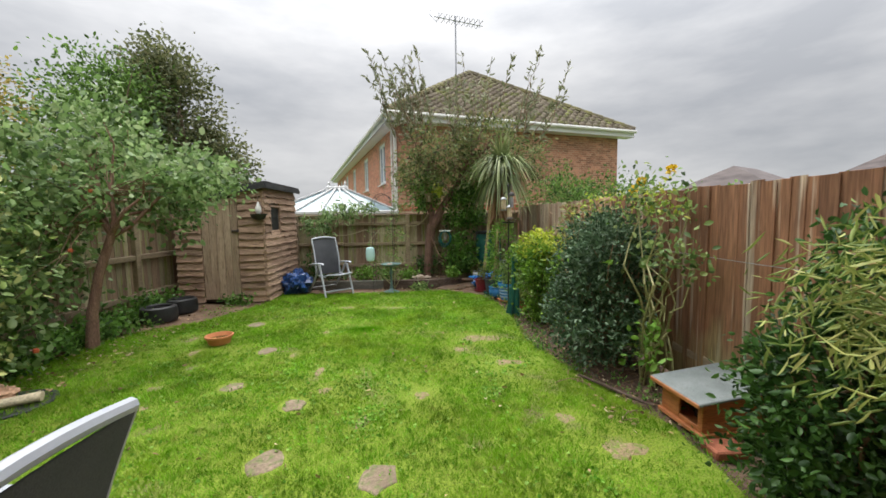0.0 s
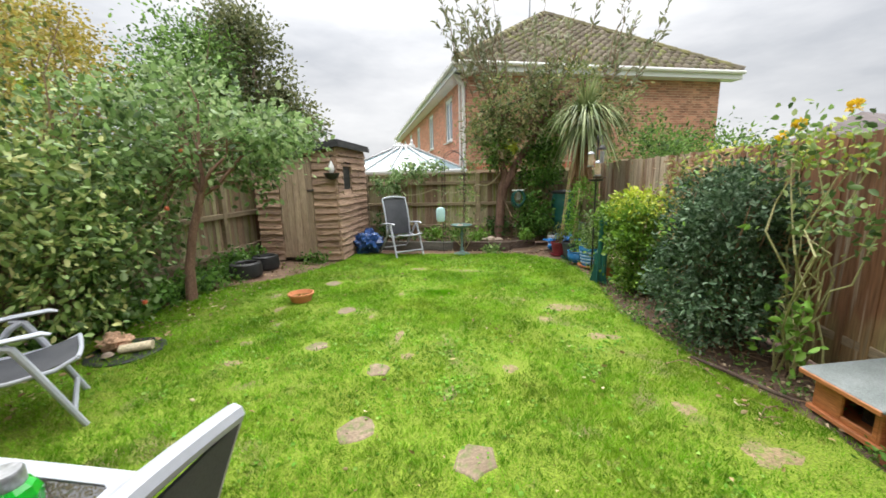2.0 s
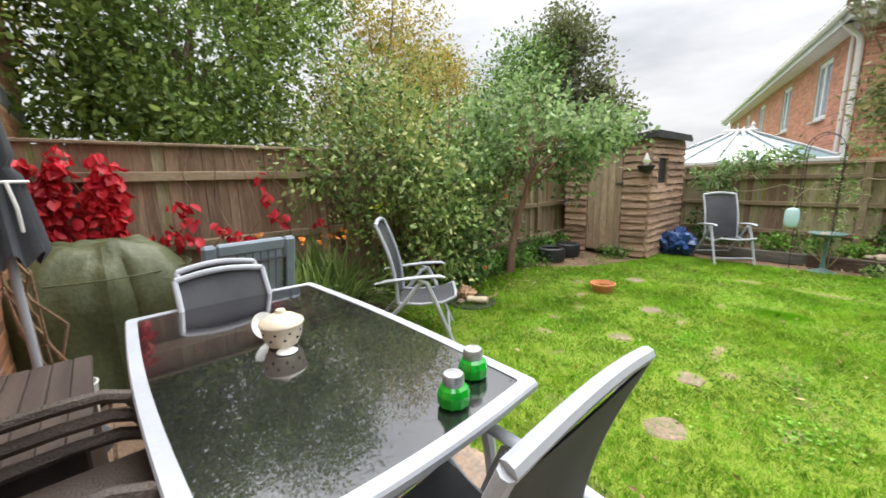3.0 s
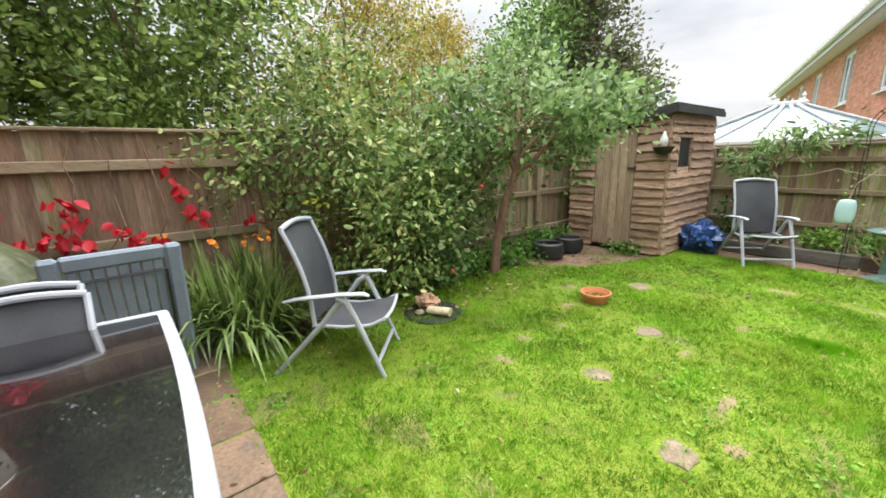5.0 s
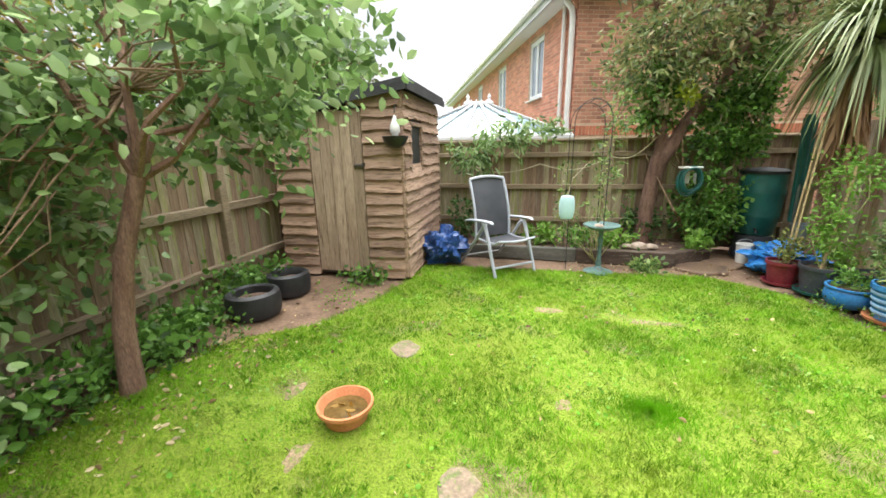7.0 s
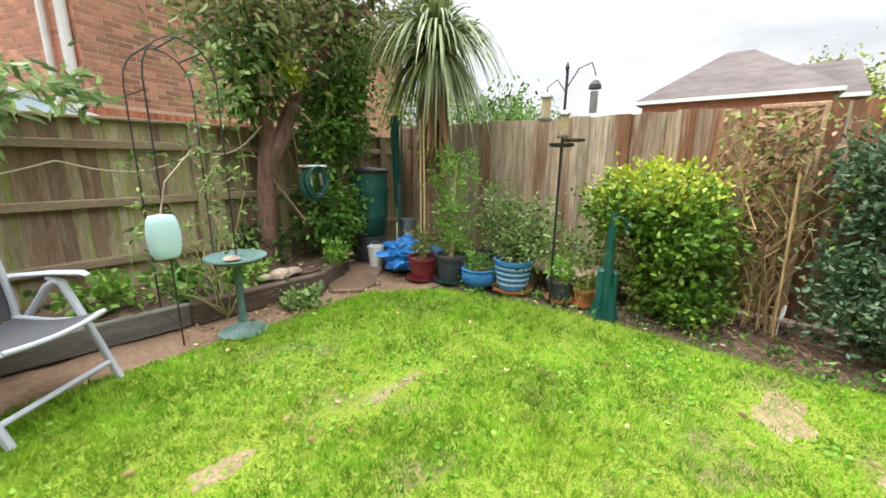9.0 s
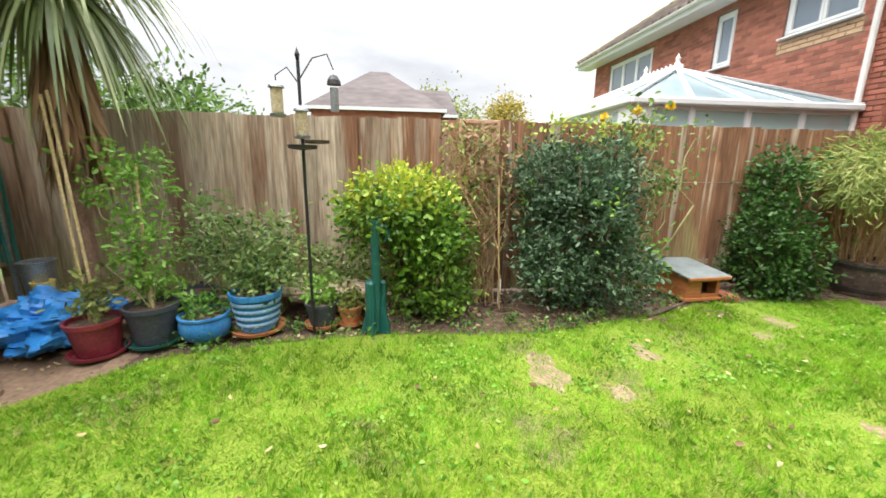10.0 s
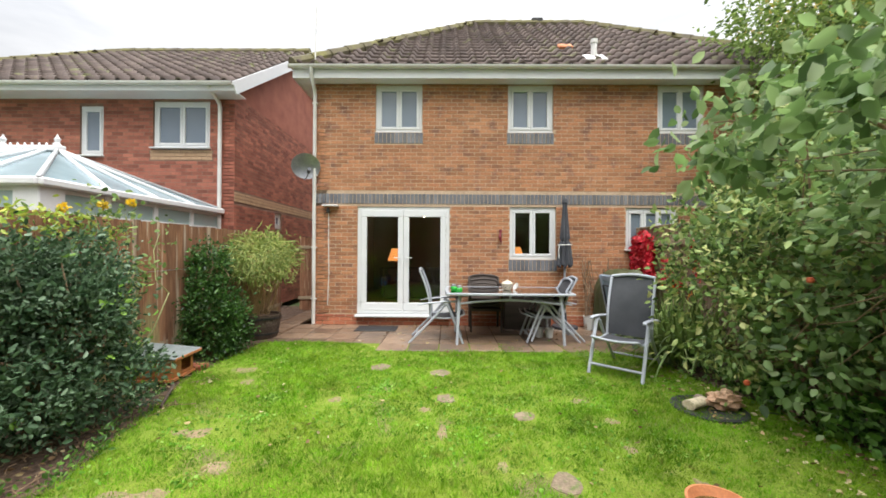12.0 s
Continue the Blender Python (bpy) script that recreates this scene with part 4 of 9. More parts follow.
part("reflector", Geo().tube([(-0.9, -0.3, 3.1), (-1.1, 0.0, 3.5), (-0.9, 0.3, 3.9)], 0.014, 5), METAL, ae)

# ---- fences ----
def board_mesh(name, w, h, material, rng):
    """A feather-edged board, thick on one side, its top a little uneven."""
    a, b = 0.020, 0.008
    v = [(0, 0, 0), (w, 0, 0), (w, b, 0), (0, a, 0), (0, 0, h), (w, 0, h + rng.uniform(-0.004, 0.004)), (w, b, h), (0, a, h)]
    return Geo().add(v, [(0, 3, 2, 1), (4, 5, 6, 7), (0, 1, 5, 4), (1, 2, 6, 5), (2, 3, 7, 6), (3, 0, 4, 7)]).mesh(name, material)


def fence(name, m, length, height, label, mats, pitch=0.1, rails=(), rail_mat=RAIL_WOOD, posts=(), cap=True, board_front=True, base=0.02, slope=0.0):
    """Close-boarded fence along +x that faces -y: boards, rails behind or before them, posts."""
    rng = np.random.default_rng(len(name) * 7 + int(length * 10))
    fe = thing(name, label, "fence", m, kind="structure")
    sets = {}
    n = int(length / pitch)
    for k in range(n):
        mt = mats(k * pitch, rng)
        key = (mt.name, int(rng.integers(0, 4)))
        if key not in sets:
            sets[key] = board_mesh("board", pitch + 0.02, height - base, mt, rng)
        ob = new("board", sets[key])
        ob.parent = fe
        y = (-0.02 if board_front else 0.03) + rng.uniform(-0.003, 0.003)
        ob.matrix_basis = pose(k * pitch, y, base + rng.uniform(-0.012, 0.008), rng.uniform(-0.25, 0.25), rng.uniform(-0.3, 0.3), -3 if board_front else 3)
    for z, hh, dd in rails:
        k = 0.0
        while k < length:
            e = min(k + 2.9, length)
            part("rail", Geo().box(((k + e) / 2, 0.0, z + rng.uniform(-0.01, 0.01)), (e - k - 0.004, dd, hh), 0.008), rail_mat, fe)
            k += 2.9
    for x in posts:
        part("post", Geo().box((x, 0.0, height / 2 + 0.01), (0.10, 0.10, height + 0.02), 0.008), rail_mat, fe)
    if cap:
        k = 0.0
        while k < length:
            e = min(k + 2.9, length)
            part("capping", Geo().box(((k + e) / 2, 0.01, height + 0.012), (e - k - 0.004, 0.075, 0.03), 0.006), rail_mat, fe)
            k += 2.9
    return fe


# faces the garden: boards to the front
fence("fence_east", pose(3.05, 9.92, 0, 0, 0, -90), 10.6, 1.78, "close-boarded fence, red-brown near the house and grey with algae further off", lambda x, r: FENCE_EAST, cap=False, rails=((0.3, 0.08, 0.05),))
fence("fence_north", pose(-4.2, 9.9, 0), 7.25, 1.62, "weathered close-boarded fence with rails and posts, stained by algae", lambda x, r: FENCE_GREEN if r.random() < 0.6 else FENCE_BROWN,
      rails=((1.42, 0.075, 0.07), (0.93, 0.075, 0.07), (0.4, 0.075, 0.07)), posts=(0.05, 1.8, 4.47, 6.9), cap=True, board_front=False)
fence("fence_west", pose(-4.2, -0.02, 0, 0, 0, 90), 9.85, 1.9, "weathered brown close-boarded fence with rails and posts", lambda x, r: FENCE_GREEN if r.random() < np.interp(x, (3, 7), (0.1, 0.55)) else FENCE_BROWN,
      rails=((1.62, 0.09, 0.07), (0.95, 0.09, 0.07), (0.3, 0.09, 0.07)), posts=(0.06, 2.6, 4.9, 7.2), cap=True, rail_mat=RAIL_WOOD, board_front=False)
fence("passage_gate", pose(2.2, -1.6, 0), 0.85, 1.75, "dark brown boarded gate across the side passage", lambda x, r: FENCE_RED, cap=False, rails=((1.5, 0.08, 0.04), (0.3, 0.08, 0.04)))

# ---- patio ----
pat = thing("patio", "worn wet paving slabs in brown and buff along the house", "patio", kind="structure")
part("mortar_bed", Geo().box((-0.5, 0.78, -0.035), (7.4, 1.5, 0.05)), SOIL, pat)
rng = np.random.default_rng(11)
slabs = {}
for i in range(16):
    for j in range(4):
        w, d = 0.45, 0.375 + (0.03 if j == 3 else 0)
        x, y = -4.05 + i * 0.46, 0.03 + j * 0.385
        if y > 1.1 and x > 1.35:
            continue
        key = (j == 3, int(rng.integers(0, 4)))
        if key not in slabs:
            slabs[key] = Geo().box((0, 0, 0), (w - 0.008, d - 0.008, 0.04), 0.006).mesh("slab", SLAB)
        ob = new("slab", slabs[key])
        ob.parent = pat
        ob.matrix_basis = pose(x + w / 2, y + d / 2, -0.016 + rng.uniform(-0.004, 0.004), rng.uniform(-0.4, 0.4), rng.uniform(-0.4, 0.4), rng.uniform(-0.5, 0.5))
# the outermost course laid on the edge of the lawn
for i in range(10):
    ob = new("slab", slabs[(True, i % 3)] if (True, i % 3) in slabs else list(slabs.values())[0])
    ob.parent = pat
    ob.matrix_basis = pose(-3.82 + i * 0.46, 1.745, 0.002 + rng.uniform(-0.004, 0.004), rng.uniform(-0.4, 0.4), rng.uniform(-0.4, 0.4), rng.uniform(-1.2, 1.2))
for i in range(8):
    ob = new("slab", slabs[(False, i % 2)] if (False, i % 2) in slabs else list(slabs.values())[0])
    ob.parent = pat
    ob.matrix_basis = pose(2.62, -0.2 - i * 0.4, -0.016, 0, 0, 0)

# stepping stones let into the lawn
srng = np.random.default_rng(5)
for x, y, r in ((-1.24, 5.01, 0.15), (-1.17, 4.05, 0.13), (-0.47, 3.67, 0.14), (-0.41, 2.91, 0.17), (0.33, 2.70, 0.17), (-1.85, 6.2, 0.17)):
    g = Geo()
    k = 11
    rr = [0.82 * r * srng.uniform(0.78, 1.12) for _ in range(k)]
    for zz, f in ((-0.04, 1.0), (0.002, 1.0), (0.007, 0.9)):
        g.v += [(f * rr[i] * math.cos(2 * math.pi * i / k), f * rr[i] * 0.85 * math.sin(2 * math.pi * i / k), zz) for i in range(k)]
    g.f += [(i + a * k, (i + 1) % k + a * k, (i + 1) % k + (a + 1) * k, i + (a + 1) * k) for a in range(2) for i in range(k)] + [tuple(range(2 * k, 3 * k))]
    solid("stepping_stone", g, STEP, "flat weathered stepping stone sunk in the lawn", "stepping stone", m=pose(x, y, lawn_z(x, y), 0, 0, srng.uniform(0, 360)), group="stepping stones in the lawn")

# ---- things on the patio and the lawn ----
ALU = mat("grey_painted_aluminium", (0.365, 0.39, 0.435), (0.445, 0.47, 0.515), 3, 0.4, 0.05, 60, streak=0.05)
TEXT = mat("dark_grey_textile", (0.045, 0.048, 0.055), (0.07, 0.073, 0.08), 4, 0.8, 0.4, 220, streak=0.25)
DARKGLASS = mat("wet_black_table_glass", (0.010, 0.010, 0.012), (0.018, 0.018, 0.02), 3, 0.02, 0.55, 38, streak=0.05, spec=1.0, bump_dist=0.0022)
wet = DARKGLASS.node_tree.nodes["Principled BSDF"]
wet.inputs["Coat Weight"].default_value, wet.inputs["Coat Roughness"].default_value, wet.inputs["Coat IOR"].default_value = 1.0, 0.01, 1.75
WICKER = mat("dark_brown_wicker", (0.035, 0.025, 0.02), (0.075, 0.055, 0.045), 3, 0.55, 0.9, 120, streak=0.5, stretch=(1, 1, 1), bump_dist=0.006)
DKWOOD = mat("dark_brown_slat", (0.045, 0.033, 0.03), (0.075, 0.058, 0.05), 3, 0.5, 0.3, 60, stretch=(0.5, 5, 5))
GREYPL = mat("grey_blue_resin", (0.20, 0.245, 0.30), (0.26, 0.31, 0.37), 4, 0.5, 0.1, 60, streak=0.08)
GREENCOVER = mat("olive_tarpaulin", (0.048, 0.060, 0.022), (0.088, 0.100, 0.042), 3, 0.55, 0.5, 30, streak=0.25, bump_dist=0.01)
PARASOL = mat("charcoal_canvas", (0.05, 0.053, 0.062), (0.085, 0.088, 0.10), 4, 0.75, 0.4, 120, streak=0.15)
CREAM = mat("cream_glazed_pottery", (0.66, 0.58, 0.44), (0.74, 0.67, 0.54), 8, 0.3, 0.1, 60, streak=0.08)
WHITEPL = mat("white_plastic_pail", (0.66, 0.66, 0.63), (0.76, 0.76, 0.73), 4, 0.45, 0.1, 60, streak=0.08)
GREENGLASS = mat("bright_green_glass", (0.0, 0.30, 0.015), (0.01, 0.42, 0.03), 6, 0.08, 0.2, 40, streak=0.2, spec=0.9)
LIDMETAL = mat("brushed_lid", (0.35, 0.36, 0.38), (0.5, 0.51, 0.53), 8, 0.35, 0.1, 80, metal=0.7)
CEDAR = mat("waney_edge_cladding", (0.30, 0.19, 0.13), (0.45, 0.305, 0.22), 3, 0.85, 0.7, 30, stretch=(0.5, 0.5, 6), obj=0.24, c3=(0.17, 0.105, 0.07), spot=0.3)
CEDAR_DOOR = mat("grey_brown_door_plank", (0.33, 0.235, 0.165), (0.45, 0.335, 0.24), 3, 0.85, 0.6, 30, stretch=(6, 6, 0.4), obj=0.12, c3=(0.19, 0.12, 0.08), spot=0.2)
FELT = mat("black_roof_felt", (0.03, 0.03, 0.032), (0.06, 0.06, 0.062), 5, 0.9, 0.5, 120)
TERRA = mat("terracotta", (0.50, 0.17, 0.065), (0.60, 0.24, 0.10), 6, 0.75, 0.3, 70, streak=0.15)
ORANGEWOOD = mat("orange_stained_timber", (0.40, 0.135, 0.045), (0.52, 0.20, 0.075), 4, 0.55, 0.4, 30, stretch=(0.6, 0.6, 5), obj=0.1)
GREYFELT = mat("grey_green_roof_felt", (0.16, 0.185, 0.18), (0.22, 0.245, 0.24), 6, 0.85, 0.4, 160)
RUBBER = mat("black_rubber", (0.015, 0.016, 0.018), (0.03, 0.031, 0.034), 6, 0.55, 0.3, 60)
BLUETARP = mat("blue_tarpaulin", (0.015, 0.05, 0.17), (0.03, 0.09, 0.28), 5, 0.3, 0.3, 40, streak=0.2, bump_dist=0.01)
SKYTARP = mat("bright_blue_plastic_sheet", (0.02, 0.17, 0.50), (0.05, 0.27, 0.65), 5, 0.3, 0.3, 40, streak=0.2, bump_dist=0.01)
BLUEGLAZE = mat("blue_glazed_pot", (0.03, 0.17, 0.42), (0.07, 0.27, 0.55), 6, 0.2, 0.15, 50, streak=0.2)
BLUEPALE = mat("pale_blue_band", (0.20, 0.36, 0.55), (0.28, 0.44, 0.62), 6, 0.35, 0.1, 50)
MAROON = mat("maroon_glazed_pot", (0.16, 0.02, 0.03), (0.24, 0.035, 0.045), 6, 0.3, 0.2, 50)
DARKPOT = mat("dark_grey_pot", (0.04, 0.045, 0.055), (0.07, 0.075, 0.09), 6, 0.5, 0.2, 50)
DKGREEN = mat("dark_green_plastic", (0.01, 0.085, 0.07), (0.02, 0.125, 0.105), 5, 0.4, 0.1, 50, streak=0.1)
TEAL = mat("verdigris_cast_metal", (0.07, 0.14, 0.13), (0.12, 0.21, 0.19), 6, 0.6, 0.4, 60, c3=(0.10, 0.12, 0.10), spot=0.2)
BLACKIRON = mat("black_iron", (0.015, 0.015, 0.015), (0.03, 0.028, 0.026), 8, 0.5, 0.2, 60)
JUG = mat("pale_blue_plastic", (0.44, 0.66, 0.68), (0.54, 0.74, 0.74), 3, 0.35, 0.05, 40, streak=0.04)
SLEEPER = mat("dark_old_sleeper", (0.055, 0.035, 0.025), (0.10, 0.07, 0.05), 3, 0.9, 0.7, 30, stretch=(0.5, 5, 5), c3=(0.16, 0.13, 0.10), spot=0.15)
GREYBOARD = mat("grey_edging_board", (0.10, 0.10, 0.085), (0.17, 0.165, 0.14), 3, 0.9, 0.6, 30, stretch=(0.5, 5, 5))
ROPE = mat("pale_rope", (0.40, 0.34, 0.22), (0.52, 0.45, 0.31), 20, 0.9, 0.6, 160)
BAMBOOCANE = mat("bamboo_cane", (0.42, 0.30, 0.14), (0.54, 0.41, 0.22), 5, 0.6, 0.2, 60)
PEBBLE = mat("pale_pebble", (0.30, 0.23, 0.17), (0.42, 0.34, 0.27), 9, 0.8, 0.4, 60, obj=0.2)
DRIFT = mat("orange_brown_root_wood", (0.44, 0.25, 0.15), (0.58, 0.38, 0.25), 7, 0.8, 0.6, 40)
SAWN = mat("pale_log_end", (0.50, 0.42, 0.27), (0.62, 0.54, 0.38), 8, 0.8, 0.5, 50)


def arc(a, b, bulge, n=8):
    """Points of a shallow bow from a to b that swells by the vector bulge."""
    a, b, w = Vector(a), Vector(b), Vector(bulge)
    return [a.lerp(b, k / n) + w * math.sin(math.pi * k / n) for k in range(n + 1)]


def recliner(label, m, group, top=1.13, lean=0.17, w=0.58):
    """A reclining garden chair that faces +y, its base at the origin."""
    c = thing("recliner_chair", label, "garden chair", m, group)
    h = w / 2
    by, bz = -0.22, 0.40
    ty = by - lean
    def back(x, t):
        y = by + (ty - by) * t + 0.045 * math.sin(math.pi * t)
        return (x, y, bz + (top - bz) * t)
    for s in (-1, 1):
        part("back_frame", Geo().tube([back(s * (h - 0.03), k / 8) for k in range(9)], 0.017, 8), ALU, c, smooth=True)
    part("top_rail", Geo().tube(arc(back(-h + 0.03, 1), back(h - 0.03, 1), (0, -0.01, 0.03)), 0.019, 8), ALU, c, smooth=True)
    def cloth(u, v):
        x, y, z = back((u - 0.5) * (w - 0.07), v * 0.985)
        return (x, y - 0.012 + 0.03 * math.sin(math.pi * u) * 0.5 * -1, z + 0.02 * math.sin(math.pi * u) * v)
    g = Geo().sheet(cloth, 8, 12)
    g.sheet(lambda u, v: tuple(Vector(cloth(1 - u, v)) + Vector((0, -0.006, 0))), 8, 12)
    part("backrest", g, TEXT, c, smooth=True)
    def seat(u, v):
        return ((u - 0.5) * (w - 0.08), -0.22 + 0.52 * v, 0.40 + 0.05 * v - 0.025 * math.sin(math.pi * u) - 0.03 * math.sin(math.pi * v))
    g = Geo().sheet(seat, 8, 8)
    g.sheet(lambda u, v: tuple(Vector(seat(1 - u, v)) - Vector((0, 0, 0.006))), 8, 8)
    part("seat", g, TEXT, c, smooth=True)
    for s in (-1, 1):
        x = s * (h - 0.035)
        part("seat_frame", Geo().tube([(x, -0.24, 0.40), (x, 0.0, 0.385), (x, 0.2, 0.40), (x, 0.31, 0.45)], 0.014, 8), ALU, c, smooth=True)
    part("seat_frame", Geo().tube(arc((-h + 0.035, 0.31, 0.45), (h - 0.035, 0.31, 0.45), (0, 0.01, -0.02)), 0.014, 8), ALU, c, smooth=True)
    for s in (-1, 1):
        x = s * (h + 0.005)
        part("armrest", Geo().tube([(x, -0.42, 0.60), (x, -0.3, 0.625), (x, 0.0, 0.655), (x, 0.18, 0.66), (x, 0.22, 0.645)], [0.018, 0.026, 0.028, 0.028, 0.016], 10, flat=0.55), ALU, c, smooth=True)
        part("leg", Geo().tube([(x, -0.02, 0.63), (x, 0.05, 0.60), (x, 0.11, 0.46), (x, 0.29, 0.0)], [0.02, 0.023, 0.022, 0.019], 8), ALU, c, smooth=True)
        part("leg", Geo().tube([(x * 0.95, 0.04, 0.615), (x * 0.95, -0.02, 0.58), (x * 0.95, -0.15, 0.42), (x * 0.95, -0.56, 0.0)], [0.02, 0.022, 0.020, 0.017], 8), ALU, c, smooth=True)
    part("stretcher", Geo().tube([(-h, 0.248, 0.11), (h, 0.248, 0.11)], 0.016, 8), ALU, c, smooth=True)
    part("stretcher", Geo().tube([(-h * 0.95, -0.455, 0.11), (h * 0.95, -0.455, 0.11)], 0.012, 8), ALU, c, smooth=True)
    return c


# facing: the chair looks along +y before it is turned
chair = recliner("grey aluminium reclining chair with dark textile seat, standing on the lawn", pose(-2.60, 2.82, 0.01, 0, 0, -42), "reclining garden chairs")
far = copy_thing(chair, pose(-1.225, 8.40, 0.01, 0, 0, 218))
tagged(far, "grey aluminium reclining chair with dark textile seat near the shed")
near = copy_thing(chair, pose(-0.45, 1.17, 0.005, 0, 0, 90))
tagged(near, "grey aluminium reclining chair with dark textile drawn up to the table")
recliner("two grey reclining chairs nested together at the table end, dark textile", pose(-2.05, 1.07, 0.005, 0, 0, -90), "reclining garden chairs", top=0.97, lean=0.22, w=0.56)
recliner("grey reclining chair nested behind another at the table end", pose(-2.13, 1.07, 0.02, 0, 0, -90), "reclining garden chairs", top=0.99, lean=0.22, w=0.51)

# glass garden table
tb = thing("garden_table", "rain-wet black glass garden table with a pale grey rim", "garden table", pose(-1.462, 1.10, 0.082))
TW, TD = 0.965, 0.545


def rim(off=0.0, steps=14):
    """The table's outline: four slightly bowed sides that meet in tight corners."""
    w, d = TW + off, TD + off
    corners = [(w, -d * 0.955), (w, d * 0.955), (-w, d * 0.955), (-w, -d * 0.955)]
    pts = []
    for k in range(4):
        a, b = Vector(corners[k]).to_3d(), Vector(corners[(k + 1) % 4]).to_3d()
        out = Vector(((b - a).y, -(b - a).x, 0)).normalized()
        for q in range(steps):
            t = (q + (0.12 if q == 0 else 0)) / (steps - 1 + 0.12)
            p = a.lerp(b, min(t, 1 - 0.12 / steps)) + out * (0.03 * math.sin(math.pi * t))
            pts.append((p.x, p.y))
    return pts


pts = rim(-0.02)
n = len(pts)
g = Geo().add([(x, y, 0.728) for x, y in pts] + [(x, y, 0.720) for x, y in pts], [tuple(range(n)), tuple(range(2 * n - 1, n - 1, -1))] + [(k, n + k, n + (k + 1) % n, (k + 1) % n) for k in range(n)])
part("table_top", g, DARKGLASS, tb, "wet black glass top")
outer, inner = rim(0.012), rim(-0.036)
g = Geo()
for ring, z in ((inner, 0.732), (outer, 0.732), (rim(0.018), 0.722), (rim(0.014), 0.698), (inner, 0.698)):
    g.v += [(x, y, z) for x, y in ring]
g.f += [(a * n + k, a * n + (k + 1) % n, (a + 1) % 5 * n + (k + 1) % n, (a + 1) % 5 * n + k) for a in range(5) for k in range(n)]
part("rim", g, ALU, tb)
for sx in (-1, 1):
    for sy in (-1, 1):
        part("leg", Geo().tube([(sx * 0.78, sy * 0.42, 0.70), (sx * 0.80, sy * 0.47, 0.4), (sx * 0.82, sy * 0.51, -0.082)], [0.03, 0.026, 0.022], 8), ALU, tb, smooth=True)
    part("end_rail", Geo().tube([(sx * 0.79, -0.445, 0.56), (sx * 0.79, 0.445, 0.56)], 0.017, 8), ALU, tb, smooth=True)
for sy in (-1, 1):
    part("side_rail", Geo().tube(arc((-0.79, sy * 0.445, 0.56), (0.79, sy * 0.445, 0.56), (0, 0, 0.06), 10), 0.018, 8), ALU, tb, smooth=True)
    part("bracket", Geo().tube([(0, sy * 0.445, 0.61), (0, sy * 0.445, 0.71)], 0.018, 8), ALU, tb)

# on the table
pt = thing("lantern_pot", "cream pottery lantern pot with a domed lid on the table", "lantern", pose(-1.486, 1.083, 0.811))
part("bowl", Geo().lathe([(0.045, 0), (0.065, 0.008), (0.085, 0.05), (0.092, 0.10), (0.096, 0.105), (0.09, 0.11)], n=28), CREAM, pt, smooth=True)
part("lid", Geo().lathe([(0.098, 0.108), (0.094, 0.118), (0.06, 0.14), (0.025, 0.155), (0.02, 0.17), (0.0, 0.175)], n=28), CREAM, pt, smooth=True)
for k in range(9):
    a = k * 0.7
    for zz in (0.05, 0.078):
        part("hole", Geo().lathe([(0.006, -0.002), (0.006, 0.003)], n=8), RUBBER, pt, m=pose(0.087 * math.cos(a + zz * 9), 0.087 * math.sin(a + zz * 9), zz, 0, 90, math.degrees(a + zz * 9)))
sp = thing("white_dish", "small white dish leaning by the lantern on the table", "dish", pose(-1.646, 1.047, 0.862, 0, 62, 20))
part("dish", Geo().lathe([(0.03, 0.0), (0.06, 0.01), (0.068, 0.022), (0.06, 0.018), (0.0, 0.006)], n=24), WHITEPL, sp, smooth=True)
solid("coaster", Geo().lathe([(0.04, 0), (0.045, 0.004), (0.04, 0.008)], n=24), WHITEPL, "small white coaster on the black glass table", "coaster", m=pose(-1.397, 1.065, 0.811))
for x, y in ((-0.596, 1.314), (-0.676, 1.492)):
    b = thing("green_jar", "bright green ribbed glass jar with a metal lid on the table", "jar", pose(x, y, 0.811), "green jars on the table")
    g = Geo()
    nn = 20
    prof = [(0.036, 0), (0.05, 0.01), (0.052, 0.045), (0.045, 0.066), (0.034, 0.076)]
    g.v = [(r * (1 + 0.07 * (k % 2)) * math.cos(2 * math.pi * k / nn), r * (1 + 0.07 * (k % 2)) * math.sin(2 * math.pi * k / nn), z) for r, z in prof for k in range(nn)]
    g.f = [(i * nn + k, i * nn + (k + 1) % nn, (i + 1) * nn + (k + 1) % nn, (i + 1) * nn + k) for i in range(4) for k in range(nn)] + [tuple(range(nn - 1, -1, -1)), tuple(4 * nn + k for k in range(nn))]
    part("jar_body", g, GREENGLASS, b)
    part("lid", Geo().lathe([(0.034, 0.074), (0.036, 0.08), (0.036, 0.105), (0.032, 0.112), (0, 0.113)], n=20), LIDMETAL, b, smooth=True)

# folded grey resin lounger that leans on the fence side
lg = thing("folded_lounger", "grey-blue slatted resin lounger, folded and leaning on edge", "lounger", pose(-3.28, 1.41, 0.0, 12, 0, 94))
part("side_rail", Geo().box((-0.31, 0, 0.56), (0.10, 0.06, 1.10), 0.02), GREYPL, lg)
part("side_rail", Geo().box((0.31, 0, 0.56), (0.10, 0.06, 1.10), 0.02), GREYPL, lg)
part("cross_rail", Geo().box((0, 0, 1.06), (0.52, 0.05, 0.10), 0.015), GREYPL, lg)
part("cross_rail", Geo().box((0, 0, 0.3), (0.52, 0.05, 0.08), 0.015), GREYPL, lg)
for k in range(8):
    part("slat", Geo().box((-0.217 + k * 0.062, 0.0, 0.67), (0.056, 0.025, 0.68), 0.008), GREYPL, lg)
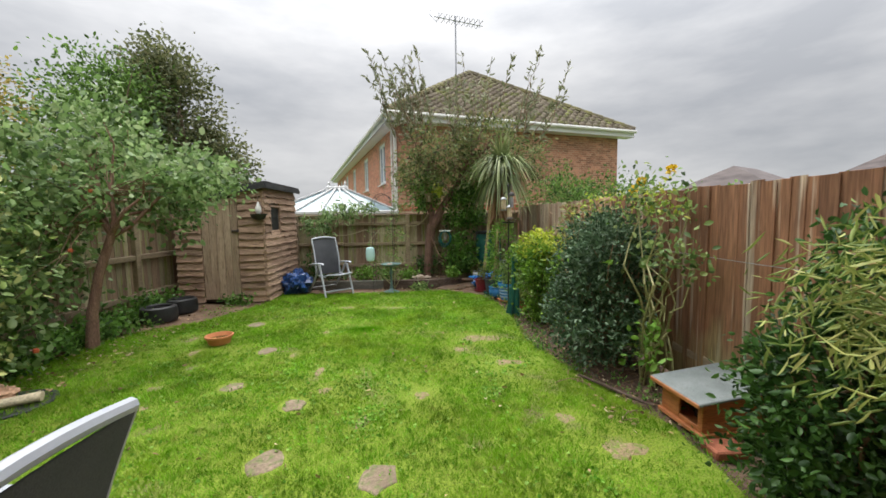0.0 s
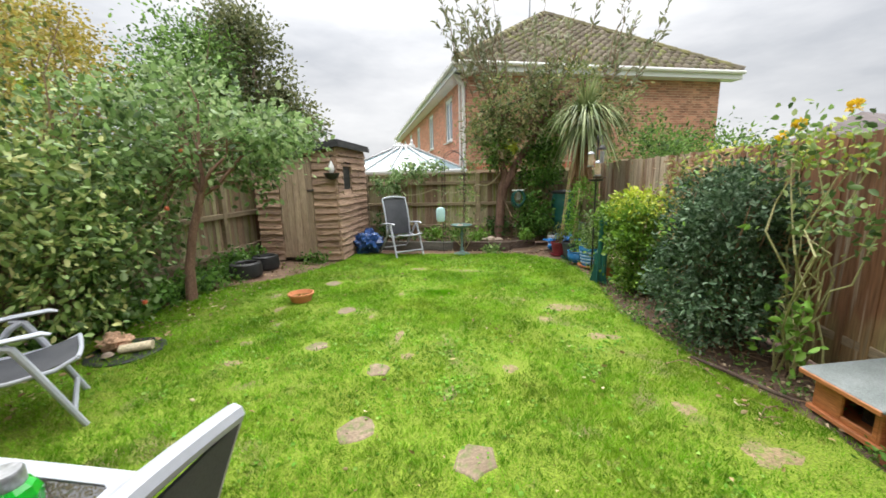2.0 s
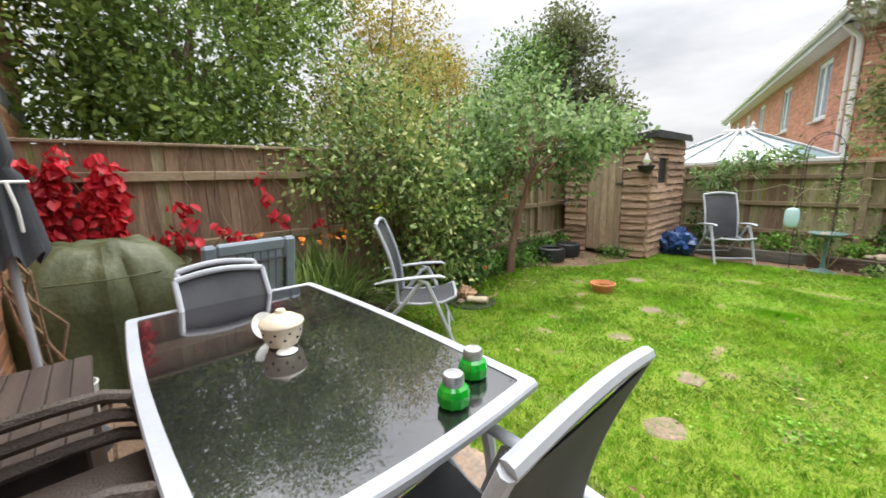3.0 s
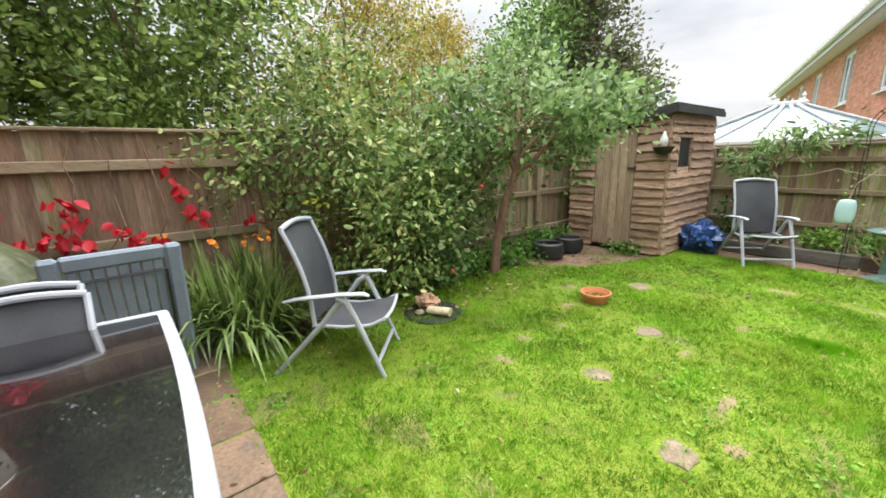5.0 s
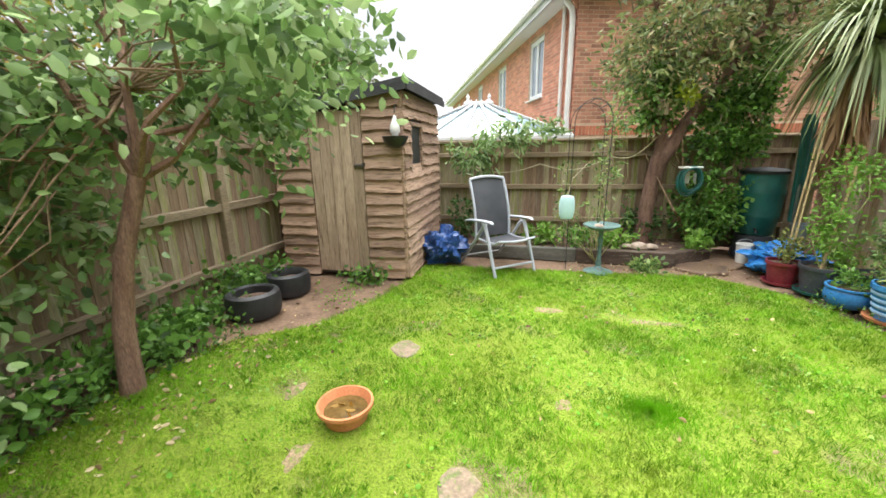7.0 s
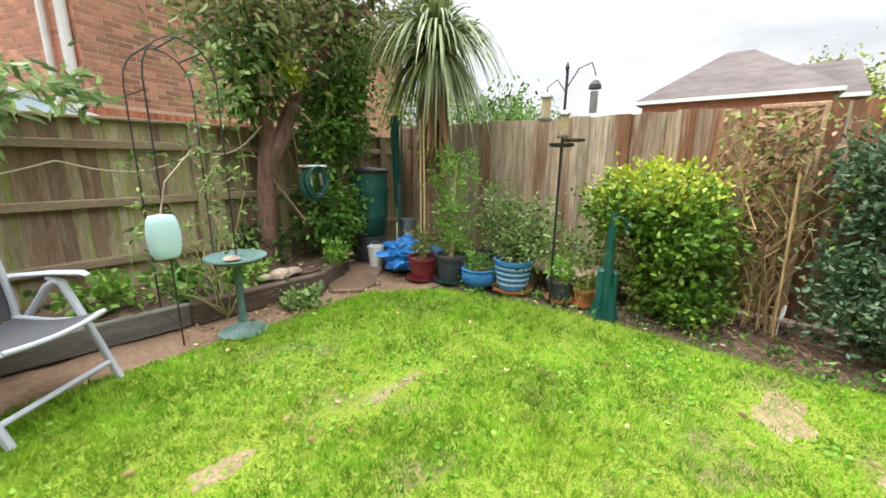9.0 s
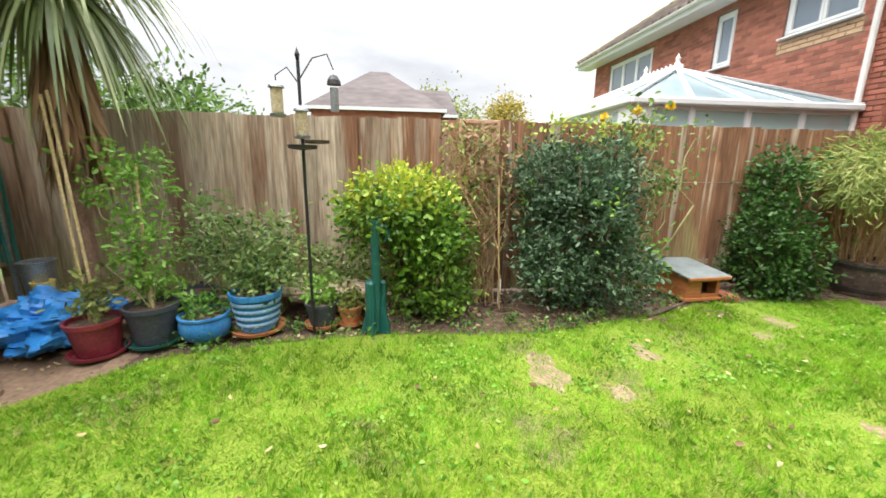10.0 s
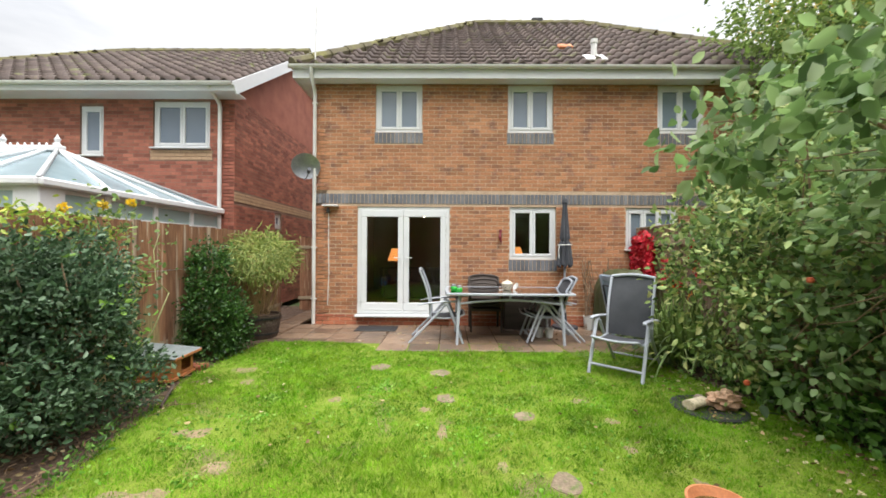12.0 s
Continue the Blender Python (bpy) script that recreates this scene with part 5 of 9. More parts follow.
part("pad_frame", Geo().tube([(-0.255, -0.035, 0.35), (-0.255, -0.035, 0.94), (0.255, -0.035, 0.94), (0.255, -0.035, 0.35)], 0.012, 6), RUBBER, lg)

# stacked wicker chairs by the wall
def wicker_chair(m, label):
    c = thing("wicker_chair", label, "wicker chair", m, "stacked wicker chairs")
    part("seat", Geo().box((0, 0.0, 0.40), (0.54, 0.44, 0.06), 0.02), WICKER, c)
    def bk(u, v):
        x = (u - 0.5) * 0.56
        return (x, -0.20 - 0.10 * v - 0.05 * math.cos(2.2 * (u - 0.5)), 0.40 + 0.40 * v + 0.03 * math.sin(math.pi * u))
    g = Geo().sheet(bk, 10, 10).sheet(lambda u, v: tuple(Vector(bk(1 - u, v)) + Vector((0, -0.025, 0))), 10, 10)
    part("backrest", g, WICKER, c, smooth=True)
    part("back_rim", Geo().tube([bk(0, 0), bk(0, 0.6), bk(0, 0.95), bk(0.15, 1), bk(0.5, 1), bk(0.85, 1), bk(1, 0.95), bk(1, 0.6), bk(1, 0)], 0.022, 8), WICKER, c, smooth=True)
    for s in (-1, 1):
        part("armrest", Geo().tube([(s * 0.28, -0.25, 0.66), (s * 0.30, -0.05, 0.66), (s * 0.30, 0.08, 0.655), (s * 0.30, 0.15, 0.625), (s * 0.295, 0.185, 0.56), (s * 0.285, 0.20, 0.40)], 0.026, 8), WICKER, c, smooth=True)
        part("leg", Geo().tube([(s * 0.285, 0.20, 0.40), (s * 0.27, 0.22, 0.0)], [0.024, 0.018], 8), WICKER, c, smooth=True)
        part("leg", Geo().tube([(s * 0.27, -0.22, 0.42), (s * 0.27, -0.28, 0.0)], [0.024, 0.018], 8), WICKER, c, smooth=True)
    return c


wc = wicker_chair(pose(-1.19, 0.40, 0.005), "dark brown wicker armchair, lowest of a stack beside the wall")
for k in (1, 2):
    tagged(copy_thing(wc, pose(-1.19, 0.40 - 0.012 * k, 0.005 + 0.08 * k)), "dark brown wicker armchair stacked on another beside the wall")

# storage bench with a slatted lid
bn = thing("storage_bench", "dark brown slatted storage bench, wet, against the brick wall", "bench", pose(-1.98, 0.22, 0.0))
part("body", Geo().box((0, 0, 0.32), (0.86, 0.34, 0.63), 0.01), DKWOOD, bn)
for k in range(5):
    part("slat", Geo().box((0, -0.152 + k * 0.076, 0.655), (0.92, 0.074, 0.03), 0.006), DKWOOD, bn)

# covered barbecue
bq = thing("covered_barbecue", "barbecue under a creased olive green tarpaulin cover", "barbecue", pose(-3.68, 0.52, 0.0))
def cover(u, v):
    a = 2 * math.pi * u
    z = 1.12 * (1 - v) if v > 0 else 1.12
    f = min(1.0, math.sin(min(1.0, v * 2.1) * math.pi / 2) ** 0.75)
    fold = 1 + 0.022 * math.sin(9 * a + 2 + v) * v + 0.018 * math.sin(17 * a + 3 * v) * v
    fold += 0.16 * v * noise.noise(Vector((3 * math.cos(a), 3 * math.sin(a), 1.5 * v))) - 0.10 * abs(noise.noise(Vector((6 * math.cos(a), 6 * math.sin(a), 2.2 * v + 4))))
    sq = (abs(math.cos(a)) ** 4 + abs(math.sin(a)) ** 4) ** -0.25
    zz = 1.10 * (1 - max(0, v - 0.12) / 0.88) + 0.03 * (1 - v) if v > 0.12 else 1.13 - 0.35 * v * 0.2
    return (0.42 * sq * math.cos(a) * f * fold, 0.58 * sq * math.sin(a) * f * fold, max(0.03, zz + 0.05 * noise.noise(Vector((4 * math.cos(a) * f, 4 * math.sin(a) * f, 2.0)))))
part("cover", Geo().sheet(lambda u, v: cover(1 - u, v), 96, 36), GREENCOVER, bq, smooth=True)
part("seam", Geo().tube([(0.42 * math.cos(a) * 0.985, 0.58 * math.sin(a) * 0.985, 0.90) for a in (2 * math.pi * k / 24 for k in range(25))], 0.006, 6, caps=False), GREENCOVER, bq)

# closed parasol against the wall
ps = thing("parasol", "closed charcoal parasol tied with white tape, leaning on the wall", "parasol", pose(-2.72, 0.18, 0.0, 0.5, 0, 0))
part("pole", Geo().tube([(0, 0, 0.06), (0, 0, 2.45)], 0.02, 10), ALU, ps, smooth=True)
def canopy(u, v):
    a = 2 * math.pi * u
    r = (0.035 + 0.098 * v ** 1.3) * (1 + 0.22 * math.sin(8 * a)) * (0.72 if abs(v - 0.62) < 0.03 else 1.0)
    return (r * math.cos(a), r * math.sin(a), 2.40 - 1.22 * v + 0.04 * math.sin(8 * a) * v)
part("canopy", Geo().sheet(canopy, 64, 24), PARASOL, ps, smooth=True)
part("tie", Geo().tube([(0.125 * math.cos(a), 0.125 * math.sin(a), 1.58) for a in (2 * math.pi * k / 16 for k in range(17))], 0.009, 6, caps=False).tube([(0.12, 0.06, 1.58), (0.14, 0.08, 1.45), (0.13, 0.08, 1.33)], 0.008, 6), WHITEPL, ps)
part("cap", Geo().lathe([(0.05, 2.38), (0.045, 2.44), (0.015, 2.48), (0, 2.5)], n=12), PARASOL, ps)
part("base", Geo().lathe([(0.24, 0.0), (0.24, 0.05), (0.05, 0.08), (0.035, 0.3), (0.0, 0.3)], n=24), DARKPOT, ps, smooth=True)

def pail(name, m, r, h, material, label, cat, group="", taper=0.8, handle=False):
    p = thing(name, label, cat, m, group)
    part("body", Geo().lathe([(r * taper, 0), (r, h), (r * 1.06, h), (r * 1.06, h + 0.012), (r * 0.94, h + 0.012), (r * 0.93, h - 0.04), (0, h - 0.05)], n=24), material, p, smooth=True)
    if handle:
        part("handle", Geo().tube([(r * math.cos(a), 0.02, h + r * 0.7 * math.sin(a)) for a in (math.pi * k / 10 for k in range(11))], 0.004, 6), METAL, p)
    return p
pail("white_bucket", pose(-3.14, 0.28, 0.0), 0.10, 0.24, WHITEPL, "small white plastic bucket on the patio", "bucket")
pail("white_pot", pose(-2.05, 0.95, 0.0), 0.07, 0.15, WHITEPL, "small white plant pot under the table", "pot", "white pots under the table")
pail("white_pot", pose(-2.22, 0.97, 0.0), 0.07, 0.15, WHITEPL, "small white plant pot under the table", "pot", "white pots under the table")
solid("door_mat", Geo().box((0.80, 0.42, 0.014), (0.75, 0.42, 0.016), 0.006), RUBBER, "dark rubber door mat before the french doors", "mat")

# ---- fixtures on the house ----
ds = thing("satellite_dish", "grey oval satellite dish on a bracket at the house corner", "satellite dish", pose(2.24, 0.16, 3.06, -14, 0, 32))
g = Geo()
def dish(u, v):
    a = 2 * math.pi * u
    r = 0.27 * v
    return (r * math.cos(a), 0.06 - 0.9 * (0.0729 - r * r) * 0.8, r * 0.9 * math.sin(a))
g.sheet(dish, 28, 6).sheet(lambda u, v: tuple(Vector(dish(1 - u, v)) + Vector((0, -0.01, 0))), 28, 6)
part("dish", g, METAL, ds, smooth=True)
part("arm", Geo().tube([(0, -0.02, -0.26), (0, 0.18, -0.20), (0, 0.32, -0.1)], 0.012, 6), METAL, ds)
part("receiver", Geo().tube([(0, 0.30, -0.1), (0, 0.36, -0.04)], 0.03, 10), DARKPOT, ds)
part("bracket", Geo().tube([(0, -0.04, 0), (-0.06, -0.14, 0), (-0.15, -0.16, 0.02)], 0.018, 8).box((-0.17, -0.13, 0), (0.12, 0.02, 0.18), 0, Euler((0, 0, radians(-20))).to_matrix()), METAL, ds)
sl = thing("security_lamp", "small white security lamp with a sensor and a cable", "wall lamp", pose(1.78, 0.0, 2.28))
part("housing", Geo().box((0, 0.08, 0.03), (0.30, 0.14, 0.03), 0.01), UPVC, sl)
part("sensor", Geo().lathe([(0.03, -0.1), (0.035, -0.05), (0.02, 0.0)], (0.05, 0.06, 0), 12), RUBBER, sl)
part("cable", Geo().tube([(0.05, 0.016, -0.05), (0.05, 0.016, -0.6), (0.04, 0.016, -1.3), (0.06, 0.016, -1.9)], 0.008, 6), PIPE, sl)
hg = thing("wall_ornament", "rusty brown hanging ornament on the brick wall", "ornament", pose(-1.52, 0.03, 1.78))
part("plate", Geo().box((0, 0, 0.06), (0.06, 0.02, 0.06), 0.01).tube([(0, 0.0, 0.05), (0.015, 0.02, -0.05), (-0.01, 0.02, -0.16)], [0.01, 0.03, 0.012], 8), MAROON, hg)
vt = thing("roof_vent", "pale roof vent pipe on the tiled slope", "vent pipe", pose(-3.35, -0.1, 5.27))
part("base", Geo().box((0, 0.05, -0.02), (0.42, 0.35, 0.06), 0.02, Euler((radians(-38), 0, 0)).to_matrix()), PIPE, vt)
part("pipe", Geo().lathe([(0.055, 0), (0.055, 0.28), (0.07, 0.29), (0.07, 0.36), (0.03, 0.38)], n=12), PIPE, vt, smooth=True)
solid("tile_vent", Geo().box((0, 0, 0), (0.3, 0.25, 0.07), 0.02, Euler((radians(-38), 0, 0)).to_matrix()), TERRA, "terracotta tile vent on the slope", "vent", m=pose(-3.03, -0.9, 5.93))
solid("ridge_vent", Geo().box((-3.05, -3.65, 8.14), (0.32, 0.2, 0.12), 0.02), FELT, "dark vent box on the ridge", "vent")
solid("aerial_cable", Geo().tube([(2.02, 0.30, 4.95), (2.0, 0.30, 5.8), (1.98, 0.30, 8.0)], 0.012, 5), PIPE, "thin pale cable that rises from the eaves", "cable")
lp = thing("table_lamp", "orange-glowing table lamp in the room indoors", "lamp", pose(0.75, -1.9, 0.2))
part("stand", Geo().lathe([(0.12, 0), (0.1, 0.03), (0.02, 0.06), (0.02, 1.0)], n=12), DKWOOD, lp)
part("shade", Geo().lathe([(0.22, 1.0), (0.12, 1.3)], n=20, cap=False), glow_mat("lamp_glow", (1.0, 0.36, 0.09), 0.9), lp, smooth=True)
lp2 = copy_thing(lp, pose(-2.1, -1.6, 0.25))
cl = thing("ceiling_lamp", "small warm ceiling lamp in the room indoors", "lamp", pose(0.05, -1.3, 2.2))
part("bulb", Geo().lathe([(0.0, 0), (0.05, 0.03), (0.05, 0.09), (0.02, 0.12)], n=12), glow_mat("bulb_glow", (1.0, 0.66, 0.34), 60.0), cl, smooth=True)
part("cord", Geo().tube([(0, 0, 0.12), (0, 0, 0.30)], 0.006, 6), UPVC, cl)
for k, (nm, lab, c, sz) in enumerate((("sofa", "dark sofa in the dim room indoors", (0.3, -2.6, 0.5), (1.7, 0.8, 0.6)), ("dining_table", "dark table in the dim room indoors", (0.95, -3.6, 0.5), (0.9, 0.8, 0.6)))):
    o = thing(nm, lab, nm.replace("_", " "), pose(c[0], c[1], 0.2))
    if nm == "sofa":
        part("seat", Geo().box((0, 0, 0.22), (1.7, 0.8, 0.4), 0.06), TEXT, o)
        part("backrest", Geo().box((0, -0.32, 0.55), (1.7, 0.18, 0.5), 0.06), TEXT, o)
        for s in (-1, 1):
            part("armrest", Geo().box((s * 0.8, 0, 0.45), (0.16, 0.8, 0.3), 0.05), TEXT, o)
    else:
        part("tabletop", Geo().box((0, 0, 0.73), (0.9, 0.8, 0.04), 0.01), DKWOOD, o)
        for sx in (-1, 1):
            for sy in (-1, 1):
                part("leg", Geo().box((sx * 0.4, sy * 0.35, 0.355), (0.06, 0.06, 0.71), 0.008), DKWOOD, o)

# ---- shed ----
sh = thing("shed", "small timber shed clad in waney-edged boards with a plank door", "shed", pose(-3.9, 7.8, 0.04))
SW, SD = 1.57, 1.75
def shed_h(x):
    return 1.88 + 0.24 * x / SW
srng = np.random.default_rng(3)
part("inner_frame", Geo().add([(0.02, 0.02, 0), (SW - 0.02, 0.02, 0), (SW - 0.02, SD, 0), (0.02, SD, 0), (0.02, 0.02, 1.86), (SW - 0.02, 0.02, 2.1), (SW - 0.02, SD, 2.1), (0.02, SD, 1.86)],
     [(0, 3, 2, 1), (4, 5, 6, 7), (0, 1, 5, 4), (1, 2, 6, 5), (2, 3, 7, 6), (3, 0, 4, 7)]), DKWOOD, sh)
def waney(length, h, rng):
    """A cladding board with a wandering lower edge, thick at the bottom: along x, facing -y."""
    k = max(4, int(length / 0.09))
    lo = [h * 0.0 - 0.012 + 0.013 * math.sin(rng.uniform(0, 6)) * rng.uniform(0.3, 1) + rng.uniform(-0.006, 0.006) for _ in range(k + 1)]
    v = []
    for i in range(k + 1):
        x = length * i / k
        v += [(x, -0.052, lo[i]), (x, -0.010, h), (x, -0.004, lo[i] + 0.002), (x, 0.004, h)]
    f = []
    for i in range(k):
        a, b = i * 4, (i + 1) * 4
        f += [(a, b, b + 1, a + 1), (a + 2, b + 2, b, a)]
    f += [(0, 1, 3, 2), (k * 4, k * 4 + 2, k * 4 + 3, k * 4 + 1)]
    return Geo().add(v, f)
D0, D1, DT2 = 0.46, 1.13, 1.92
z = 0.0
while z < 2.1:
    h = srng.uniform(0.12, 0.15)
    for a, b in ((0.0, D0), (D1, SW)) if z < DT2 - 0.06 else ((0.0, SW),):
        top = shed_h(b if z < DT2 - 0.06 else SW)
        if z + 0.05 > shed_h(a) and z > 1.7:
            a = max(a, (z + 0.06 - 1.88) / 0.24 * SW)
        if z < top - 0.03 and b - a > 0.05:
            part("cladding_board", waney(b - a, min(h + 0.02, top - z), srng), CEDAR, sh, m=pose(a, 0, z))
    for a, b in ((0.0, 0.28), (0.80, SD)) if 1.18 < z < 1.78 else ((0.0, SD),):
        if z < 2.05:
            part("cladding_board", waney(b - a, min(h + 0.02, 2.12 - z), srng), CEDAR, sh, m=pose(SW, a, z, 0, 0, 90))
    if z < 1.84:
        part("cladding_board", waney(SD, min(h + 0.02, 1.88 - z), srng), CEDAR, sh, m=pose(0, SD, z, 0, 0, -90))
    z += h
dr = part("door", Geo().box(((D0 + D1) / 2, 0.0, 0.98), (D1 - D0 - 0.02, 0.02, 1.88), 0.004), CEDAR_DOOR, sh)
for k in range(5):
    w = (D1 - D0 - 0.02) / 5
    part("plank", Geo().box((D0 + 0.01 + (k + 0.5) * w, -0.022, 0.985 + srng.uniform(-0.01, 0.01)), (w - 0.006, 0.022, 1.88 - (0.0 if k > 1 else 0.02)), 0.005), CEDAR_DOOR, dr)
part("latch", Geo().box((D1 - 0.06, -0.045, 1.32), (0.11, 0.03, 0.035), 0.006).lathe([(0.02, 0), (0.02, 0.05)], (D1 + 0.0, -0.05, 1.30), 8), DKWOOD, dr)
part("window_frame", Geo().box((SW + 0.012, 0.54, 1.78), (0.05, 0.56, 0.05), 0.006).box((SW + 0.012, 0.54, 1.20), (0.05, 0.56, 0.05), 0.006).box((SW + 0.012, 0.29, 1.49), (0.05, 0.05, 0.58), 0.006).box((SW + 0.012, 0.79, 1.49), (0.05, 0.05, 0.58), 0.006), CEDAR, sh)
part("pane", Geo().box((SW - 0.005, 0.54, 1.49), (0.015, 0.46, 0.54)), RUBBER, sh, "dark shed window pane")
part("corner_post", Geo().box((SW + 0.004, -0.004, 1.04), (0.05, 0.05, 2.08), 0.008), CEDAR, sh)
g = Geo()
ro = 0.10
top = [(-ro, -ro, 1.92 - 0.015), (SW + ro, -ro, 2.20), (SW + ro, SD + ro, 2.20), (-ro, SD + ro, 1.92 - 0.015)]
g.add([(x, y, zz + 0.03) for x, y, zz in top] + [(x, y, zz - 0.03) for x, y, zz in top], [(0, 1, 2, 3), (7, 6, 5, 4), (0, 4, 5, 1), (1, 5, 6, 2), (2, 6, 7, 3), (3, 7, 4, 0)])
part("roof", g, FELT, sh, "black felted roof")
part("fascia_board", Geo().beam((-ro, -ro - 0.012, 1.86), (SW + ro, -ro - 0.012, 2.14), 0.02, 0.08).beam((SW + ro + 0.012, -ro, 2.14), (SW + ro + 0.012, SD + ro, 2.14), 0.02, 0.08), FELT, sh)
hb = thing("wall_basket", "half-round hanging basket with a pale glass globe on the shed corner", "basket", pose(-2.36, 7.70, 1.55))
part("basket", Geo().lathe([(0.03, 0), (0.10, 0.03), (0.14, 0.10), (0.145, 0.12), (0.12, 0.12), (0, 0.10)], n=18), BLACKIRON, hb, smooth=True)
part("globe", Geo().lathe([(0.03, 0.12), (0.055, 0.17), (0.05, 0.23), (0.03, 0.28), (0.012, 0.33), (0.0, 0.34)], n=16), PIPE, hb, smooth=True)
part("bracket", Geo().tube([(0, 0.10, 0.45), (0, 0.02, 0.43), (0, 0, 0.36)], 0.006, 6), BLACKIRON, hb)


def crumpled(name, m, r, h, material, label, cat, seed, amp=0.22, neck=True):
    """A slumped plastic sack: a sphere pulled about by noise, flat below."""
    def fn(u, v):
        a, b = 2 * math.pi * u, math.pi * v
        d = Vector((math.sin(b) * math.cos(a), math.sin(b) * math.sin(a), -math.cos(b)))
        k = 1 + amp * noise.noise(d * 2.1 + Vector((seed, 0, 0))) + amp * 0.8 * abs(noise.noise(d * 3.6 + Vector((0, seed, 0)))) - amp * 0.5 * abs(noise.noise(d * 8.0 + Vector((seed, seed, 0))))
        p = d * k
        zz = h * (0.5 + 0.5 * p.z)
        w = 1.0 - (0.55 * max(0, zz / h - 0.62) if neck else 0)
        return (p.x * r * w, p.y * r * w, max(0.0, zz))
    return solid(name, Geo().sheet(fn, 56, 36), material, label, cat, smooth=True, m=m)


crumpled("tarpaulin_sack", pose(-2.02, 8.62, 0.01), 0.27, 0.46, BLUETARP, "dark blue tarpaulin sack slumped against the shed", "sack", 1.3, 0.55)
crumpled("plastic_sheet", pose(2.12, 8.74, 0.01), 0.34, 0.34, SKYTARP, "bright blue plastic sheeting heaped behind the pots", "plastic sheet", 4.1, 0.5, False)
for x, y, r in ((-3.5, 6.6, 0.25), (-3.5, 7.18, 0.23)):
    p = thing("tyre_planter", "black rubber tyre used as a planter on bare earth", "planter", pose(x, y, 0.0), "black planters by the shed")
    part("tyre", Geo().lathe([(r * 0.72, 0), (r * 0.95, 0.02), (r, 0.07), (r, 0.17), (r * 0.95, 0.23), (r * 0.78, 0.25), (r * 0.70, 0.23), (r * 0.68, 0.17)], n=28, cap=False), RUBBER, p, smooth=True)
    part("soil", Geo().lathe([(r * 0.72, 0.16), (r * 0.4, 0.18), (0, 0.19)], n=20), SOIL, p, smooth=True)

tc = thing("terracotta_bowl", "terracotta bowl of rainwater and fallen leaves on the lawn", "bowl", pose(-1.95, 5.36, 0.012))
part("bowl", Geo().lathe([(0.10, 0), (0.12, 0.01), (0.145, 0.09), (0.16, 0.092), (0.162, 0.115), (0.148, 0.117), (0.13, 0.08), (0.125, 0.07)], n=30, cap=False), TERRA, tc, smooth=True)
part("water", Geo().lathe([(0.13, 0.07), (0.0, 0.0705)], n=30), mat("brown_water", (0.10, 0.06, 0.02), (0.16, 0.10, 0.03), 9, 0.08, 0.1, 30), tc)
lrng = np.random.default_rng(21)
yl = leaf_mat("yellow_leaf", ((0.40, 0.26, 0.03), (0.32, 0.16, 0.03)))
for k in range(5):
    part("fallen_leaf", leaf_mesh("fallen_leaf", np.array([[lrng.uniform(-0.07, 0.07), lrng.uniform(-0.07, 0.07), 0.078]]), lrng.normal(size=(1, 3)) * [1, 1, 0.05], np.full(1, 0.06), yl), None, tc)

pl = thing("rooted_log_planter", "round dark planter let into the lawn with driftwood root and logs", "planter", pose(-2.92, 3.85, 0.0))
part("rim", Geo().lathe([(0.31, 0.0), (0.31, 0.022), (0.285, 0.03), (0.265, 0.022), (0.0, 0.018)], n=30), RUBBER, pl, smooth=True)
def root(u, v):
    a, b = 2 * math.pi * u, math.pi * v
    d = Vector((math.sin(b) * math.cos(a), math.sin(b) * math.sin(a), -math.cos(b)))
    k = 1 + 0.5 * noise.noise(d * 2.4) + 0.2 * noise.noise(d * 6)
    return (-0.13 + d.x * 0.14 * k, d.y * 0.10 * k + 0.02, 0.09 + d.z * 0.09 * k)
part("root", Geo().sheet(root, 28, 18), DRIFT, pl, "orange-brown root wood", smooth=True)
part("log", Geo().tube([(0.0, -0.06, 0.06), (0.22, 0.06, 0.065)], [0.055, 0.06], 14, flat=0.7), SAWN, pl, smooth=True)
part("stone", Geo().lathe([(0.03, 0.03), (0.05, 0.05), (0.03, 0.075), (0, 0.08)], (-0.02, -0.16, 0), 12), PEBBLE, pl, smooth=True)

# hedgehog house
hh = thing("hedgehog_house", "orange timber hedgehog house with a grey felt roof beside the fence", "animal house", pose(2.50, 2.92, 0.03, 0, 0, 4))
part("wall", Geo().box((0.25, 0.02, 0.13), (0.46, 0.02, 0.24), 0.004), ORANGEWOOD, hh)
part("wall", Geo().box((0.25, 0.40, 0.13), (0.46, 0.02, 0.24), 0.004), ORANGEWOOD, hh)
part("wall", Geo().box((0.47, 0.21, 0.14), (0.02, 0.36, 0.26), 0.004), ORANGEWOOD, hh)
part("wall", Geo().box((0.03, 0.315, 0.12), (0.02, 0.17, 0.21), 0.004), ORANGEWOOD, hh)
part("wall", Geo().box((0.03, 0.13, 0.205), (0.02, 0.20, 0.05), 0.004).box((0.03, 0.13, 0.03), (0.02, 0.20, 0.04), 0.004).box((0.03, 0.04, 0.12), (0.022, 0.03, 0.2), 0.004), ORANGEWOOD, hh)
part("inner_partition", Geo().box((0.16, 0.13, 0.12), (0.02, 0.20, 0.2)), DKWOOD, hh)
part("floor_board", Geo().box((0.25, 0.21, 0.0), (0.50, 0.44, 0.03), 0.004), ORANGEWOOD, hh)
part("roof", Geo().box((0.25, 0.21, 0.275), (0.60, 0.50, 0.022), 0.006, Euler((0, radians(-6), 0)).to_matrix()), GREYFELT, hh, "grey felted roof")
